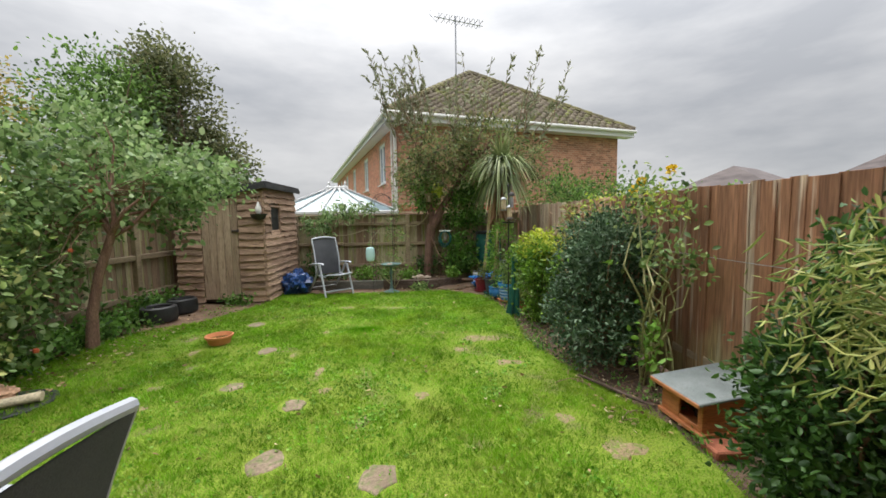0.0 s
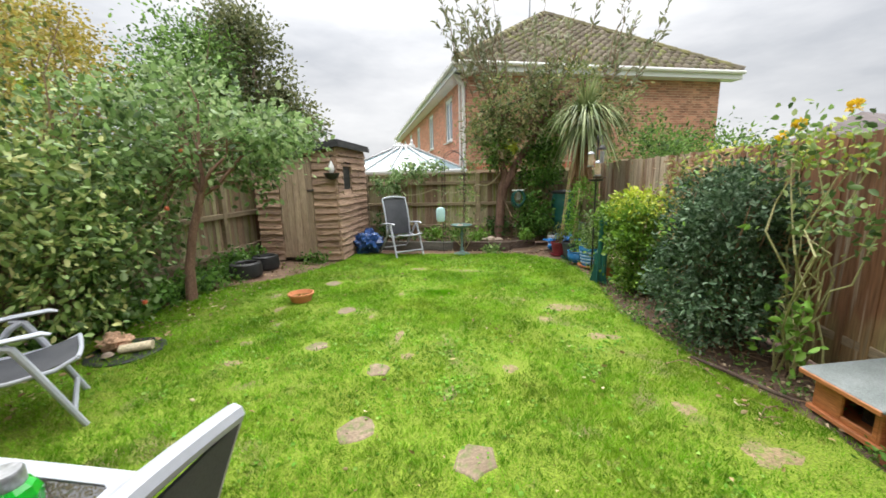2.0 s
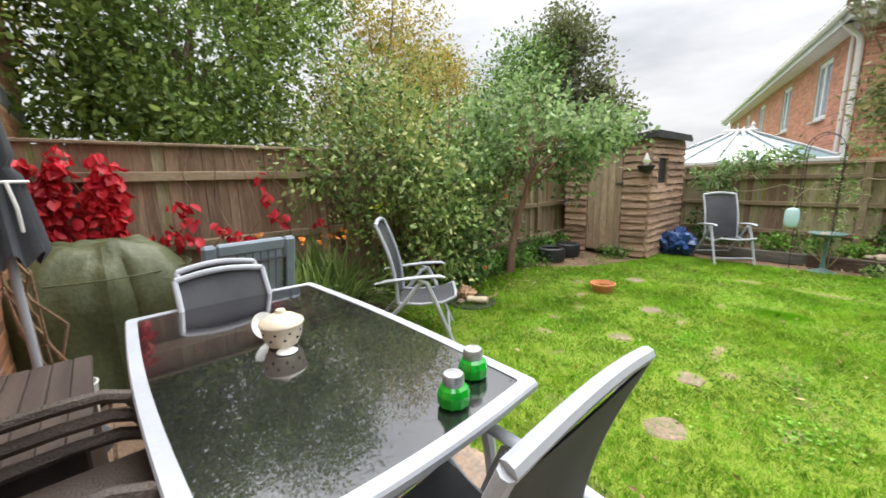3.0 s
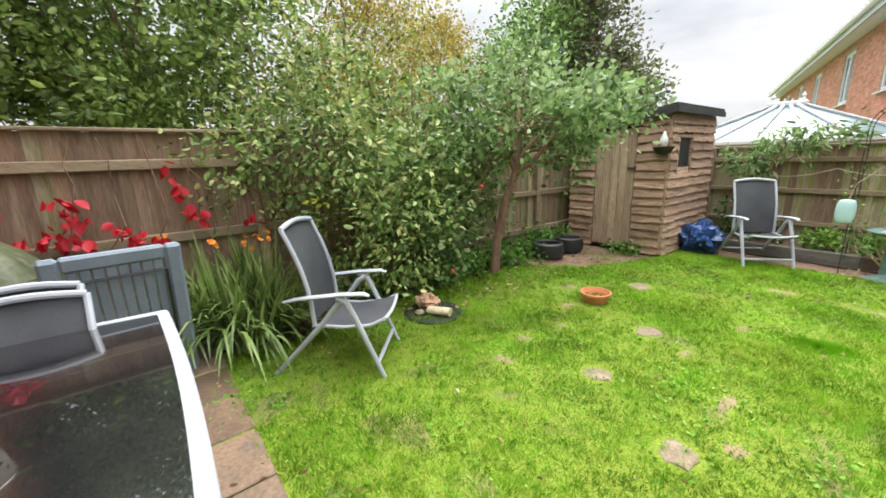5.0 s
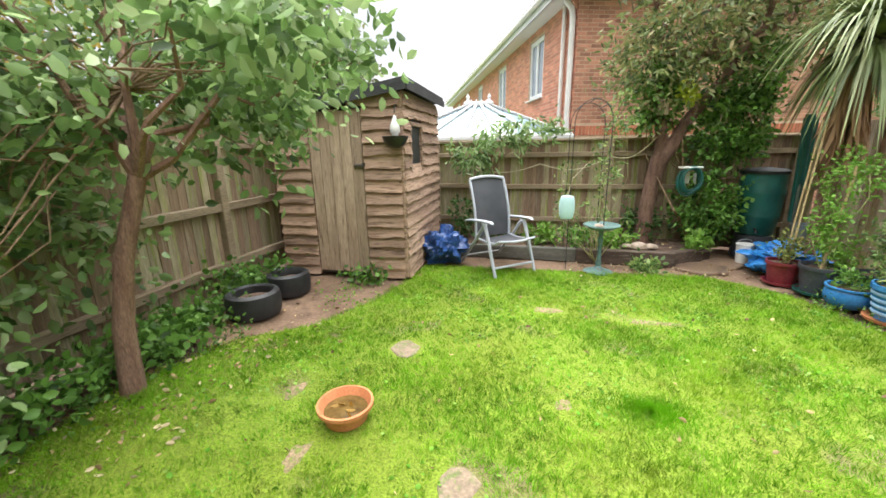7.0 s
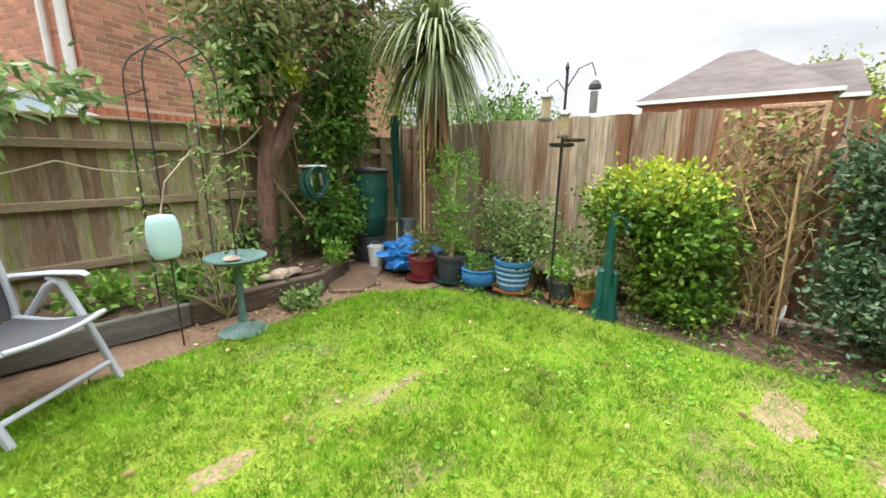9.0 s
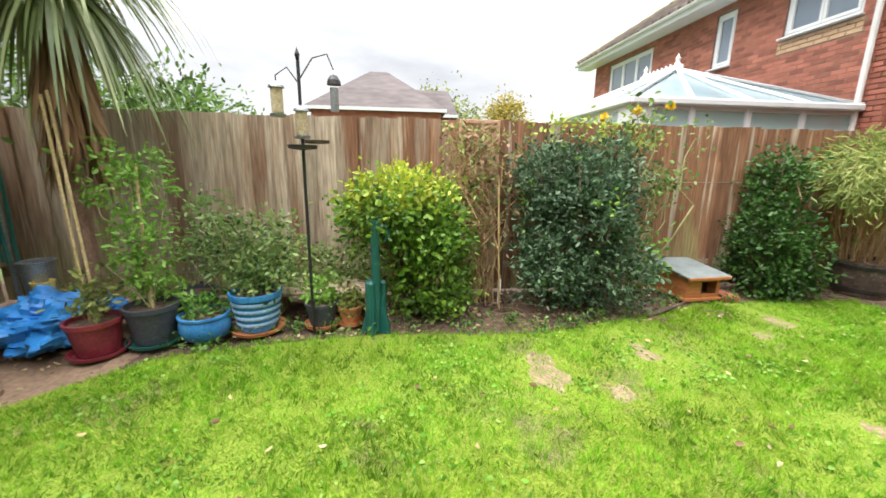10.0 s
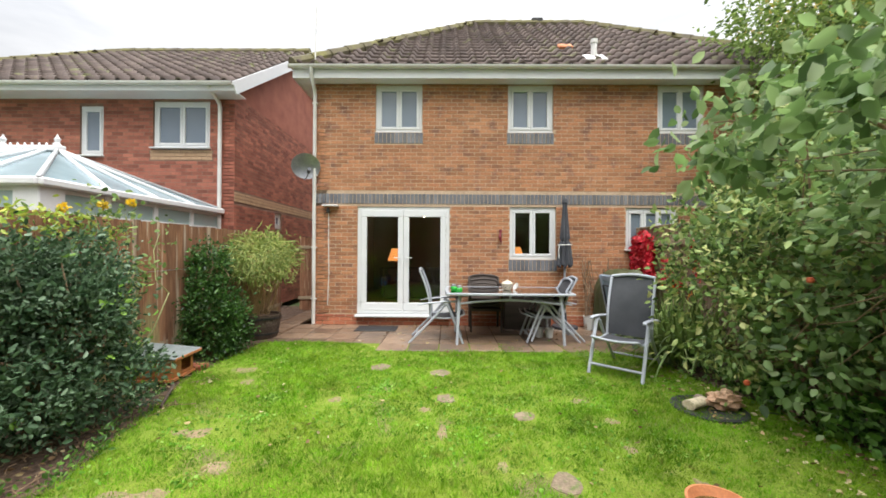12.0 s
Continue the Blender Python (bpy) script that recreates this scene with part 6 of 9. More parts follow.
part("roof_edge", Geo().box((-0.045, 0.21, 0.235), (0.02, 0.49, 0.03), 0.004), ORANGEWOOD, hh)
solid("paving_brick", Geo().box((2.58, 2.80, 0.02), (0.24, 0.16, 0.06), 0.01), BRICK_PLINTH, "loose brick beside the hedgehog house", "brick")
solid("edging_branch", Geo().tube([(2.10, 4.0, 0.03), (2.22, 3.75, 0.04), (2.35, 3.5, 0.035), (2.45, 3.36, 0.03)], [0.012, 0.016, 0.015, 0.01], 8), SLEEPER, "fallen branch along the lawn edge", "branch", smooth=True)

# half-barrel planter
hbp = thing("half_barrel", "weathered oak half-barrel planter with iron hoops", "planter", pose(2.62, 1.07, 0.0))
for k in range(18):
    a = 2 * math.pi * k / 18
    part("stave", Geo().add([(r * math.cos(a + s * 0.172), r * math.sin(a + s * 0.172), zz) for zz, r in ((0, 0.25), (0.2, 0.295), (0.38, 0.31)) for s in (-1, 1)] +
         [((r - 0.03) * math.cos(a + s * 0.172), (r - 0.03) * math.sin(a + s * 0.172), zz) for zz, r in ((0, 0.25), (0.2, 0.295), (0.38, 0.31)) for s in (-1, 1)],
         [(0, 1, 3, 2), (2, 3, 5, 4), (7, 6, 8, 9), (9, 8, 10, 11), (4, 5, 11, 10)]), SLEEPER, hbp)
for zz, r in ((0.06, 0.268), (0.31, 0.307)):
    part("hoop", Geo().lathe([(r + 0.002, zz), (r + 0.006, zz), (r + 0.009, zz + 0.035), (r + 0.002, zz + 0.035)], n=30, cap=False), BLACKIRON, hbp)
part("soil", Geo().lathe([(0.285, 0.34), (0, 0.36)], n=20), SOIL, hbp)

# ---- pots along the border ----
def pot(x, y, r, h, material, label, group="pots along the border", saucer=None, prof=None, bands=None):
    p = thing("plant_pot", label, "plant pot", pose(x, y, 0.012), group)
    pf = prof or [(0.72, 0), (0.75, 0.01), (0.97, 0.86), (1.05, 0.87), (1.05, 1.0), (0.95, 1.0), (0.92, 0.88), (0.88, 0.84)]
    z0 = 0.02 if saucer else 0.0
    part("pot_body", Geo().lathe([(a * r, z0 + b * h) for a, b in pf], n=28, cap=False), material, p, smooth=True)
    part("soil", Geo().lathe([(r * 0.93, z0 + h * 0.86), (0, z0 + h * 0.9)], n=20), SOIL, p)
    if saucer:
        part("saucer", Geo().lathe([(r * 0.85, 0), (r * 1.05, 0.008), (r * 1.1, 0.035), (r * 1.05, 0.035), (r * 0.9, 0.012)], n=28), saucer, p, smooth=True)
    for zz in bands or ():
        rr = r * (0.75 + 0.25 * zz)
        part("band", Geo().lathe([(rr, z0 + zz * h - 0.014), (rr + 0.008, z0 + zz * h - 0.008), (rr + 0.011, z0 + zz * h), (rr + 0.008, z0 + zz * h + 0.012), (rr + 0.004, z0 + zz * h + 0.018)], n=28, cap=False), BLUEPALE, p, smooth=True)
    return p
pot(1.86, 8.32, 0.16, 0.24, MAROON, "maroon glazed pot with a young plant", saucer=MAROON)
pot(2.02, 8.04, 0.17, 0.28, DARKPOT, "dark grey pot with canes and a climbing plant", saucer=DKGREEN)
pot(2.06, 7.70, 0.18, 0.20, BLUEGLAZE, "rounded blue glazed bowl planter", prof=[(0.6, 0), (0.85, 0.12), (1.0, 0.45), (0.98, 0.75), (0.9, 0.88), (1.0, 0.92), (1.0, 1.0), (0.88, 1.0), (0.86, 0.86)])
pot(2.19, 7.36, 0.19, 0.31, BLUEGLAZE, "tall blue pot with paler ridged bands on a terracotta saucer", saucer=TERRA, bands=(0.2, 0.38, 0.56, 0.74))
pot(2.22, 6.86, 0.13, 0.19, DARKPOT, "small dark pot on a terracotta saucer", saucer=TERRA)
pot(2.23, 6.63, 0.10, 0.15, TERRA, "small terracotta pot on a saucer", saucer=TERRA)
pot(2.45, 7.95, 0.17, 0.26, DARKPOT, "dark pot half hidden behind the other pots")

# green stand, bird feeder, bird bath, arch
gs = thing("parasol_stand", "dark green upright plastic post stand with ribbed foot", "stand", pose(2.05, 6.40, 0.0, 0, 0, 20))
part("post", Geo().tube([(0, 0, 0.02), (0, 0, 0.92)], 0.035, 10), DKGREEN, gs, smooth=True)
part("sleeve", Geo().box((0.0, 0.05, 0.23), (0.10, 0.06, 0.44), 0.02), DKGREEN, gs)
part("sleeve", Geo().box((0.03, -0.06, 0.22), (0.07, 0.06, 0.42), 0.02), DKGREEN, gs)
for k in range(5):
    a = k * 1.2566
    part("fin", Geo().add([(0.03 * math.cos(a) - 0.008 * math.sin(a), 0.03 * math.sin(a) + 0.008 * math.cos(a), 0.0), (0.13 * math.cos(a) - 0.008 * math.sin(a), 0.13 * math.sin(a) + 0.008 * math.cos(a), 0.0), (0.05 * math.cos(a), 0.05 * math.sin(a), 0.34),
         (0.03 * math.cos(a) + 0.008 * math.sin(a), 0.03 * math.sin(a) - 0.008 * math.cos(a), 0.0), (0.13 * math.cos(a) + 0.008 * math.sin(a), 0.13 * math.sin(a) - 0.008 * math.cos(a), 0.0)], [(0, 1, 2), (4, 3, 2), (1, 4, 2), (0, 3, 4, 1)]), DKGREEN, gs)
part("hook", Geo().tube([(0.0, -0.03, 0.88), (0.0, -0.09, 0.87), (0.0, -0.11, 0.80), (0.0, -0.08, 0.75)], 0.012, 6), DKGREEN, gs)

bf = thing("bird_feeder_pole", "black iron bird feeder pole with hanging seed feeders and a tray", "bird feeder", pose(2.08, 6.90, 0.0))
part("pole", Geo().tube([(0, 0, 0), (0, 0, 1.0), (0.01, 0, 2.05)], 0.012, 8), BLACKIRON, bf)
part("finial", Geo().lathe([(0.012, 2.04), (0.018, 2.07), (0, 2.12)], n=8), BLACKIRON, bf)
part("tray", Geo().lathe([(0.02, 1.43), (0.10, 1.44), (0.105, 1.465), (0.095, 1.45), (0.0, 1.445)], n=20), BLACKIRON, bf)
part("tray", Geo().lathe([(0.01, 1.475), (0.085, 1.48), (0.09, 1.50), (0, 1.485)], (0.02, -0.10, 0), 20), SLEEPER, bf)
for x, y, z in ((-0.05, 0.14, 1.84), (0.02, 0.0, 1.70)):
    fd2 = part("seed_feeder", Geo().lathe([(0.035, -0.17), (0.04, -0.16), (0.04, 0.0)], (x, y, z), 14), mat("seed_tube_%d" % int(z * 100), (0.42, 0.33, 0.20), (0.55, 0.45, 0.30), 30, 0.2, 0.2, 90), bf)
    part("lid", Geo().lathe([(0.055, 0.0), (0.05, 0.015), (0.02, 0.04), (0, 0.045)], (x, y, z), 14), METAL, fd2)
    part("base", Geo().lathe([(0.05, -0.19), (0.055, -0.17), (0.03, -0.165)], (x, y, z), 14), METAL, fd2)
part("arm", Geo().tube([(0, 0, 1.9), (0, -0.1, 2.05), (0, -0.2, 2.08), (0, -0.24, 1.98)], 0.005, 6), BLACKIRON, bf)
part("arm", Geo().tube([(0, 0, 1.88), (-0.02, 0.07, 1.98), (-0.05, 0.14, 1.92), (-0.05, 0.14, 1.88)], 0.005, 6), BLACKIRON, bf)
hf = part("seed_feeder", Geo().lathe([(0.03, -0.16), (0.03, 0.0)], (0, -0.24, 1.86), 12), METAL, bf)
part("dome", Geo().lathe([(0.05, 0.0), (0.045, 0.03), (0.025, 0.06), (0, 0.07)], (0, -0.24, 1.88), 14), BLACKIRON, hf)

bb = thing("bird_bath", "verdigris cast bird bath with a shallow bowl on a slim stem", "bird bath", pose(-0.04, 8.46, 0.0))
part("base", Geo().lathe([(0.17, 0), (0.175, 0.015), (0.13, 0.03), (0.06, 0.05), (0.03, 0.09)], n=28), TEAL, bb, smooth=True)
part("stem", Geo().lathe([(0.03, 0.08), (0.04, 0.12), (0.024, 0.16), (0.022, 0.36), (0.036, 0.42), (0.022, 0.46), (0.03, 0.52), (0.06, 0.55)], n=18), TEAL, bb, smooth=True)
part("bowl", Geo().lathe([(0.05, 0.54), (0.14, 0.56), (0.20, 0.595), (0.215, 0.60), (0.21, 0.61), (0.19, 0.60), (0.12, 0.575), (0, 0.57)], n=32), TEAL, bb, smooth=True)
part("pebble", Geo().lathe([(0.03, 0.575), (0.06, 0.59), (0.04, 0.61), (0, 0.615)], (-0.03, 0, 0), 10), PEBBLE, bb, smooth=True)

ar = thing("plant_arch", "thin black metal garden arch hung with a climbing plant", "garden arch", pose(-0.21, 8.55, 0))
for y in (0.0, 0.45):
    part("hoop", Geo().tube([(-0.21, y, 0), (-0.21, y, 1.75)] + [(-0.21 * math.cos(math.pi * k / 10), y, 1.80 + 0.26 * math.sin(math.pi * k / 10)) for k in range(11)] + [(0.21, y, 1.75), (0.21, y, 0)], 0.0055, 6), BLACKIRON, ar)
for s in (-0.21, 0.21):
    for zz in (0.15, 0.55, 0.95, 1.35, 1.72):
        part("rung", Geo().tube([(s, 0, zz), (s, 0.45, zz)], 0.004, 6), BLACKIRON, ar)
for a in (0.8, 1.57, 2.3):
    part("rung", Geo().tube([(-0.21 * math.cos(a), 0, 1.80 + 0.26 * math.sin(a)), (-0.21 * math.cos(a), 0.45, 1.80 + 0.26 * math.sin(a))], 0.006, 6), BLACKIRON, ar)
jg = thing("hanging_bottle", "pale blue plastic bottle hung upside down on the arch", "bottle", pose(-0.46, 8.47, 0.66))
def jug(u, v):
    a = 2 * math.pi * u
    q = (abs(math.cos(a)) ** 3.5 + abs(math.sin(a)) ** 3.5) ** (-1 / 3.5)
    f = min(1.0, (math.sin(math.pi * min(max(v, 0.0), 1.0))) ** 0.16) if 0 < v < 1 else 0.0
    return (0.092 * q * math.cos(a) * f, 0.06 * q * math.sin(a) * f, 0.30 * v)
part("bottle", Geo().sheet(jug, 32, 24), JUG, jg, smooth=True)
part("string", Geo().tube([(0, 0, 0.30), (0.05, 0.0, 0.5), (0.24, 0.06, 0.70)], 0.004, 5), ROPE, jg)

# timber edging of the raised bed
ed = thing("bed_edging", "old dark sleepers and a grey board that hold the raised bed", "edging", kind="structure")
part("sleeper", Geo().beam((-2.2, 9.0, 0.09), (-0.25, 8.92, 0.09), 0.06, 0.19, 0.012), GREYBOARD, ed)
part("sleeper", Geo().beam((-0.25, 8.90, 0.09), (0.95, 8.86, 0.09), 0.10, 0.20, 0.015), SLEEPER, ed)
part("sleeper", Geo().beam((0.90, 8.86, 0.09), (1.50, 9.24, 0.09), 0.09, 0.20, 0.015), SLEEPER, ed)
part("sleeper", Geo().beam((1.47, 9.26, 0.09), (1.47, 9.80, 0.09), 0.09, 0.20, 0.015), SLEEPER, ed)
rg = np.random.default_rng(8)
for x, y, z, r in ((0.42, 9.02, 0.18, 0.06), (0.55, 8.98, 0.18, 0.09), (0.72, 9.05, 0.17, 0.07), (1.1, 9.05, 0.05, 0.06)):
    ph = rg.uniform(0, 6)
    def stone(u, v):
        a, b = 2 * math.pi * u, math.pi * v
        d = Vector((math.sin(b) * math.cos(a), math.sin(b) * math.sin(a), -math.cos(b)))
        k = 1 + 0.22 * noise.noise(d * 1.7 + Vector((ph, 0, 0)))
        return (d.x * r * 1.2 * k, d.y * r * k, r * 0.5 + d.z * r * 0.62 * k)
    solid("stone", Geo().sheet(stone, 16, 10), PEBBLE, "rounded pale stone on the raised bed", "stone", smooth=True, m=pose(x, y, z), group="stones on the raised bed")
hx = Geo().lathe([(0.34, -0.02), (0.34, 0.02), (0.32, 0.03)], n=6, squash=0.8)
solid("hexagonal_slab", hx, SLAB, "hexagonal paving slab on the trodden earth", "paving slab", m=pose(1.25, 8.78, 0.0, 0, 0, 15))
hx = Geo().lathe([(0.30, -0.02), (0.30, 0.015), (0.28, 0.025)], n=6, squash=0.8)
solid("hexagonal_slab", hx, SLAB, "hexagonal paving slab on the trodden earth", "paving slab", m=pose(1.62, 9.05, 0.0, 0, 0, 40))

# water butt, hose, leaning pole, pails
wb = thing("water_butt", "dark green plastic water butt on a stand in the corner", "water butt", pose(2.16, 9.56, 0.0))
part("stand", Geo().lathe([(0.24, 0), (0.22, 0.32), (0.2, 0.32)], n=20), DARKPOT, wb)
part("barrel", Geo().lathe([(0.20, 0.33), (0.215, 0.35), (0.24, 0.55), (0.25, 0.57), (0.25, 0.60), (0.245, 0.62), (0.255, 0.85), (0.262, 0.88), (0.262, 0.91), (0.255, 0.94), (0.25, 1.15)], n=28), DKGREEN, wb, smooth=True)
part("lid", Geo().lathe([(0.265, 1.14), (0.27, 1.18), (0.24, 1.20), (0.06, 1.22), (0, 1.22)], n=28), RUBBER, wb, smooth=True)
part("tap", Geo().tube([(-0.1, -0.2, 0.42), (-0.13, -0.29, 0.42), (-0.13, -0.30, 0.38)], 0.014, 6), BLACKIRON, wb)
ra = thing("rotary_airer", "folded dark green rotary airer leaning in the fence corner", "clothes airer", pose(2.42, 9.25, 0.0, 1, -2, 0))
part("pole", Geo().tube([(0, 0, 0), (0, 0, 1.85)], 0.02, 8), METAL, ra)
for k in range(4):
    a = k * math.pi / 2 + 0.5
    part("arm", Geo().tube([(0.04 * math.cos(a), 0.04 * math.sin(a), 0.55), (0.07 * math.cos(a), 0.07 * math.sin(a), 1.82)], 0.012, 6), DKGREEN, ra)
part("cover", Geo().tube([(0.0, 0.02, 0.7), (0, 0.02, 1.2), (0, 0.02, 1.86)], [0.03, 0.045, 0.05], 10), DKGREEN, ra, smooth=True)
hs = thing("hose_reel", "coiled green garden hose on a pale holder fixed to the trunk", "garden hose", pose(1.14, 9.22, 1.02))
part("holder", Geo().box((0.0, 0.02, 0.22), (0.26, 0.14, 0.025), 0.008).box((0.0, 0.08, 0.12), (0.05, 0.02, 0.22), 0.006), PIPE, hs)
hr = np.random.default_rng(4)
for k in range(9):
    r1, ph = 0.13 + 0.008 * (k % 4), hr.uniform(-0.02, 0.02)
    part("coil", Geo().tube([(ph + r1 * 0.85 * math.cos(a), -0.05 + 0.013 * k + 0.01 * math.sin(3 * a), 0.05 + ph + r1 * 1.15 * math.sin(a)) for a in (2 * math.pi * q / 24 for q in range(25))], 0.0095, 6, caps=False), DKGREEN, hs, smooth=True)
part("spray_head", Geo().tube([(0.02, -0.08, 0.15), (0.03, -0.09, 0.02)], [0.02, 0.012], 8), METAL, hs)
pail("white_pail", pose(1.86, 9.10, 0.0), 0.10, 0.26, WHITEPL, "white plastic pail by the water butt", "bucket", handle=True)
pail("white_cup", pose(2.02, 8.92, 0.0), 0.055, 0.10, WHITEPL, "small white plastic tub on the earth", "tub")
pail("yellow_pot", pose(2.32, 8.98, 0.27), 0.07, 0.13, mat("pale_yellow_plastic", (0.6, 0.48, 0.12), (0.68, 0.55, 0.18), 5, 0.5, 0.1, 50), "pale yellow pot standing on a timber block", "pot")
pail("grey_pail", pose(2.42, 9.08, 0.26), 0.11, 0.28, METAL, "galvanised pail beside the water butt", "bucket")
solid("timber_block", Geo().box((2.34, 9.02, 0.13), (0.55, 0.24, 0.25), 0.02), SLEEPER, "dark timber block in the corner", "timber block")
solid("wooden_ledge", Geo().box((2.65, 6.9, 0.22), (0.5, 0.9, 0.03), 0.006).box((2.65, 6.5, 0.1), (0.45, 0.05, 0.21)).box((2.65, 7.3, 0.1), (0.45, 0.05, 0.21)), FENCE_GREY, "low weathered timber bench behind the pots", "bench")
rp = Geo()
for a, b in (((-1.9, 9.83, 1.30), (-0.75, 9.80, 1.28)), ((-0.75, 9.80, 1.28), (0.27, 9.80, 1.38)), ((0.27, 9.80, 1.38), (0.80, 9.55, 1.66))):
    rp.tube([(a[0] + (b[0] - a[0]) * k / 10, a[1] + (b[1] - a[1]) * k / 10, a[2] + (b[2] - a[2]) * k / 10 - 0.14 * math.sin(math.pi * k / 10)) for k in range(11)], 0.009, 6)
solid("rope", rp, ROPE, "pale rope slung in loops along the back fence", "rope", smooth=True)
rp = Geo().tube([(1.15, 9.42, 1.80), (1.33, 9.40, 1.66), (1.47, 9.42, 1.80), (1.52, 9.46, 2.1), (1.46, 9.5, 2.3)], 0.009, 6)
solid("rope", rp, ROPE, "pale rope end hung in a loop from the tree", "rope", smooth=True)
nb = thing("nest_box", "small wooden nest box on the tree trunk", "nest box", pose(0.78, 9.42, 2.0))
part("box", Geo().box((0, 0, 0), (0.12, 0.10, 0.18), 0.006), FENCE_GREY, nb)
part("roof", Geo().box((0, -0.01, 0.10), (0.15, 0.14, 0.015), 0.004, Euler((radians(12), 0, 0)).to_matrix()), FENCE_GREY, nb)
solid("fence_wire", Geo().tube([(3.005, 1.6, 1.20), (3.0, 3.0, 1.19), (3.005, 4.3, 1.20)], 0.003, 5), METAL, "thin wire strained along the fence", "wire")
# lattice trellis
tl = thing("trellis", "narrow brown lattice trellis panel set against the fence", "trellis", pose(2.99, 5.22, 0.0, 0, 0, 90))
for x in (0.0, 0.38):
    part("stile", Geo().box((x, 0, 0.92), (0.03, 0.025, 1.70), 0.004), DRIFT, tl)
for zz in (0.1, 1.76):
    part("rail", Geo().box((0.19, 0, zz), (0.41, 0.027, 0.035), 0.004), DRIFT, tl)
for k in range(11):
    zz = 0.12 + k * 0.15
    part("lath", Geo().beam((0.01, -0.006, zz), (0.37, -0.006, min(1.75, zz + 0.36)), 0.008, 0.022), DRIFT, tl)
    part("lath", Geo().beam((0.37, 0.006, zz), (0.01, 0.006, min(1.75, zz + 0.36)), 0.008, 0.022), DRIFT, tl)
solid("plant_tag", Geo().box((2.62, 5.24, 0.19), (0.05, 0.012, 0.12), 0.003, Euler((0.2, 0.35, 0.3)).to_matrix()).tube([(2.62, 5.25, 0.0), (2.62, 5.25, 0.15)], 0.004, 5), WHITEPL, "white plastic plant tag in the border", "plant tag")
for a, b in (((1.86, 8.34, 0.2), (2.05, 8.52, 1.75)), ((1.88, 8.30, 0.2), (2.08, 8.50, 1.78)), ((2.0, 8.02, 0.2), (2.14, 8.08, 1.25)), ((2.05, 8.07, 0.2), (2.12, 8.06, 1.3))):
    solid("cane", Geo().tube([a, b], 0.010, 6), BAMBOOCANE, "bamboo cane standing in a pot", "cane", group="bamboo canes")

# ---- plants ----
BARK = mat("grey_brown_bark", (0.15, 0.10, 0.07), (0.25, 0.18, 0.13), 6, 0.9, 0.9, 40, stretch=(3, 3, 0.7), streak=0.4, bump_dist=0.01)
BARK_RED = mat("reddish_bark", (0.19, 0.10, 0.07), (0.30, 0.18, 0.13), 6, 0.9, 0.9, 40, stretch=(3, 3, 0.7), streak=0.4, bump_dist=0.01)
TWIG = mat("brown_twig", (0.16, 0.10, 0.06), (0.26, 0.17, 0.10), 8, 0.85, 0.4, 60)
STALK = mat("pale_green_cane", (0.26, 0.26, 0.10), (0.36, 0.34, 0.16), 6, 0.6, 0.3, 60)
DRYSTALK = mat("tan_dry_stalk", (0.36, 0.23, 0.10), (0.48, 0.33, 0.17), 6, 0.8, 0.3, 60)
# Darkest greens paint leaf shade; apple's palest paints highlights and pale undersides.
L_APPLE = leaf_mat("apple_leaf", ((0.05, 0.095, 0.029), (0.172, 0.287, 0.092), (0.255, 0.380, 0.135), (0.41, 0.51, 0.26)), 0.42, 0.5)
L_HEDGE = leaf_mat("mixed_hedge_leaf", ((0.036, 0.068, 0.018), (0.158, 0.263, 0.070), (0.263, 0.369, 0.105), (0.50, 0.50, 0.20)), 0.5, 0.28)
L_OLIVE = leaf_mat("olive_green_leaf", ((0.064, 0.086, 0.021), (0.263, 0.316, 0.088), (0.386, 0.421, 0.123)), 0.5, 0.42)
L_GOLD = leaf_mat("golden_autumn_leaf", ((0.234, 0.221, 0.039), (0.390, 0.325, 0.065), (0.520, 0.390, 0.091)), 0.5, 0.35)
L_WOOD = leaf_mat("woodland_leaf", ((0.025, 0.057, 0.010), (0.123, 0.228, 0.045), (0.193, 0.333, 0.070)), 0.5, 0.45)
L_SOMBRE = leaf_mat("sombre_leaf", ((0.06, 0.075, 0.028), (0.145, 0.17, 0.07), (0.24, 0.24, 0.11)), 0.5, 0.42)
L_LUSH = leaf_mat("sunlit_woodland_leaf", ((0.06, 0.105, 0.02), (0.19, 0.29, 0.065), (0.30, 0.40, 0.105)), 0.5, 0.45)
L_HOLLY = leaf_mat("dark_glossy_leaf", ((0.022, 0.050, 0.022), (0.062, 0.115, 0.055), (0.10, 0.17, 0.085), (0.19, 0.26, 0.17)), 0.42, 0.2, 0.2)
L_EUON = leaf_mat("green_euonymus_leaf", ((0.036, 0.086, 0.010), (0.130, 0.260, 0.033), (0.260, 0.416, 0.052)), 0.4, 0.36)
L_YELL = leaf_mat("yellow_variegated_leaf", ((0.24, 0.35, 0.03), (0.39, 0.46, 0.04), (0.52, 0.53, 0.07)), 0.45, 0.25)
L_LIME = leaf_mat("lime_young_leaf", ((0.20, 0.34, 0.04), (0.36, 0.44, 0.06), (0.52, 0.50, 0.08)), 0.45, 0.3)
L_BRIGHT = leaf_mat("fresh_green_leaf", ((0.117, 0.260, 0.033), (0.195, 0.377, 0.052), (0.286, 0.468, 0.091)), 0.45, 0.3)
L_ROSE = leaf_mat("rose_leaf", ((0.043, 0.086, 0.021), (0.193, 0.316, 0.088), (0.351, 0.421, 0.140)), 0.45, 0.4)
L_DARK = leaf_mat("dark_shrub_leaf", ((0.014, 0.040, 0.010), (0.052, 0.130, 0.026), (0.091, 0.195, 0.039)), 0.4, 0.3)
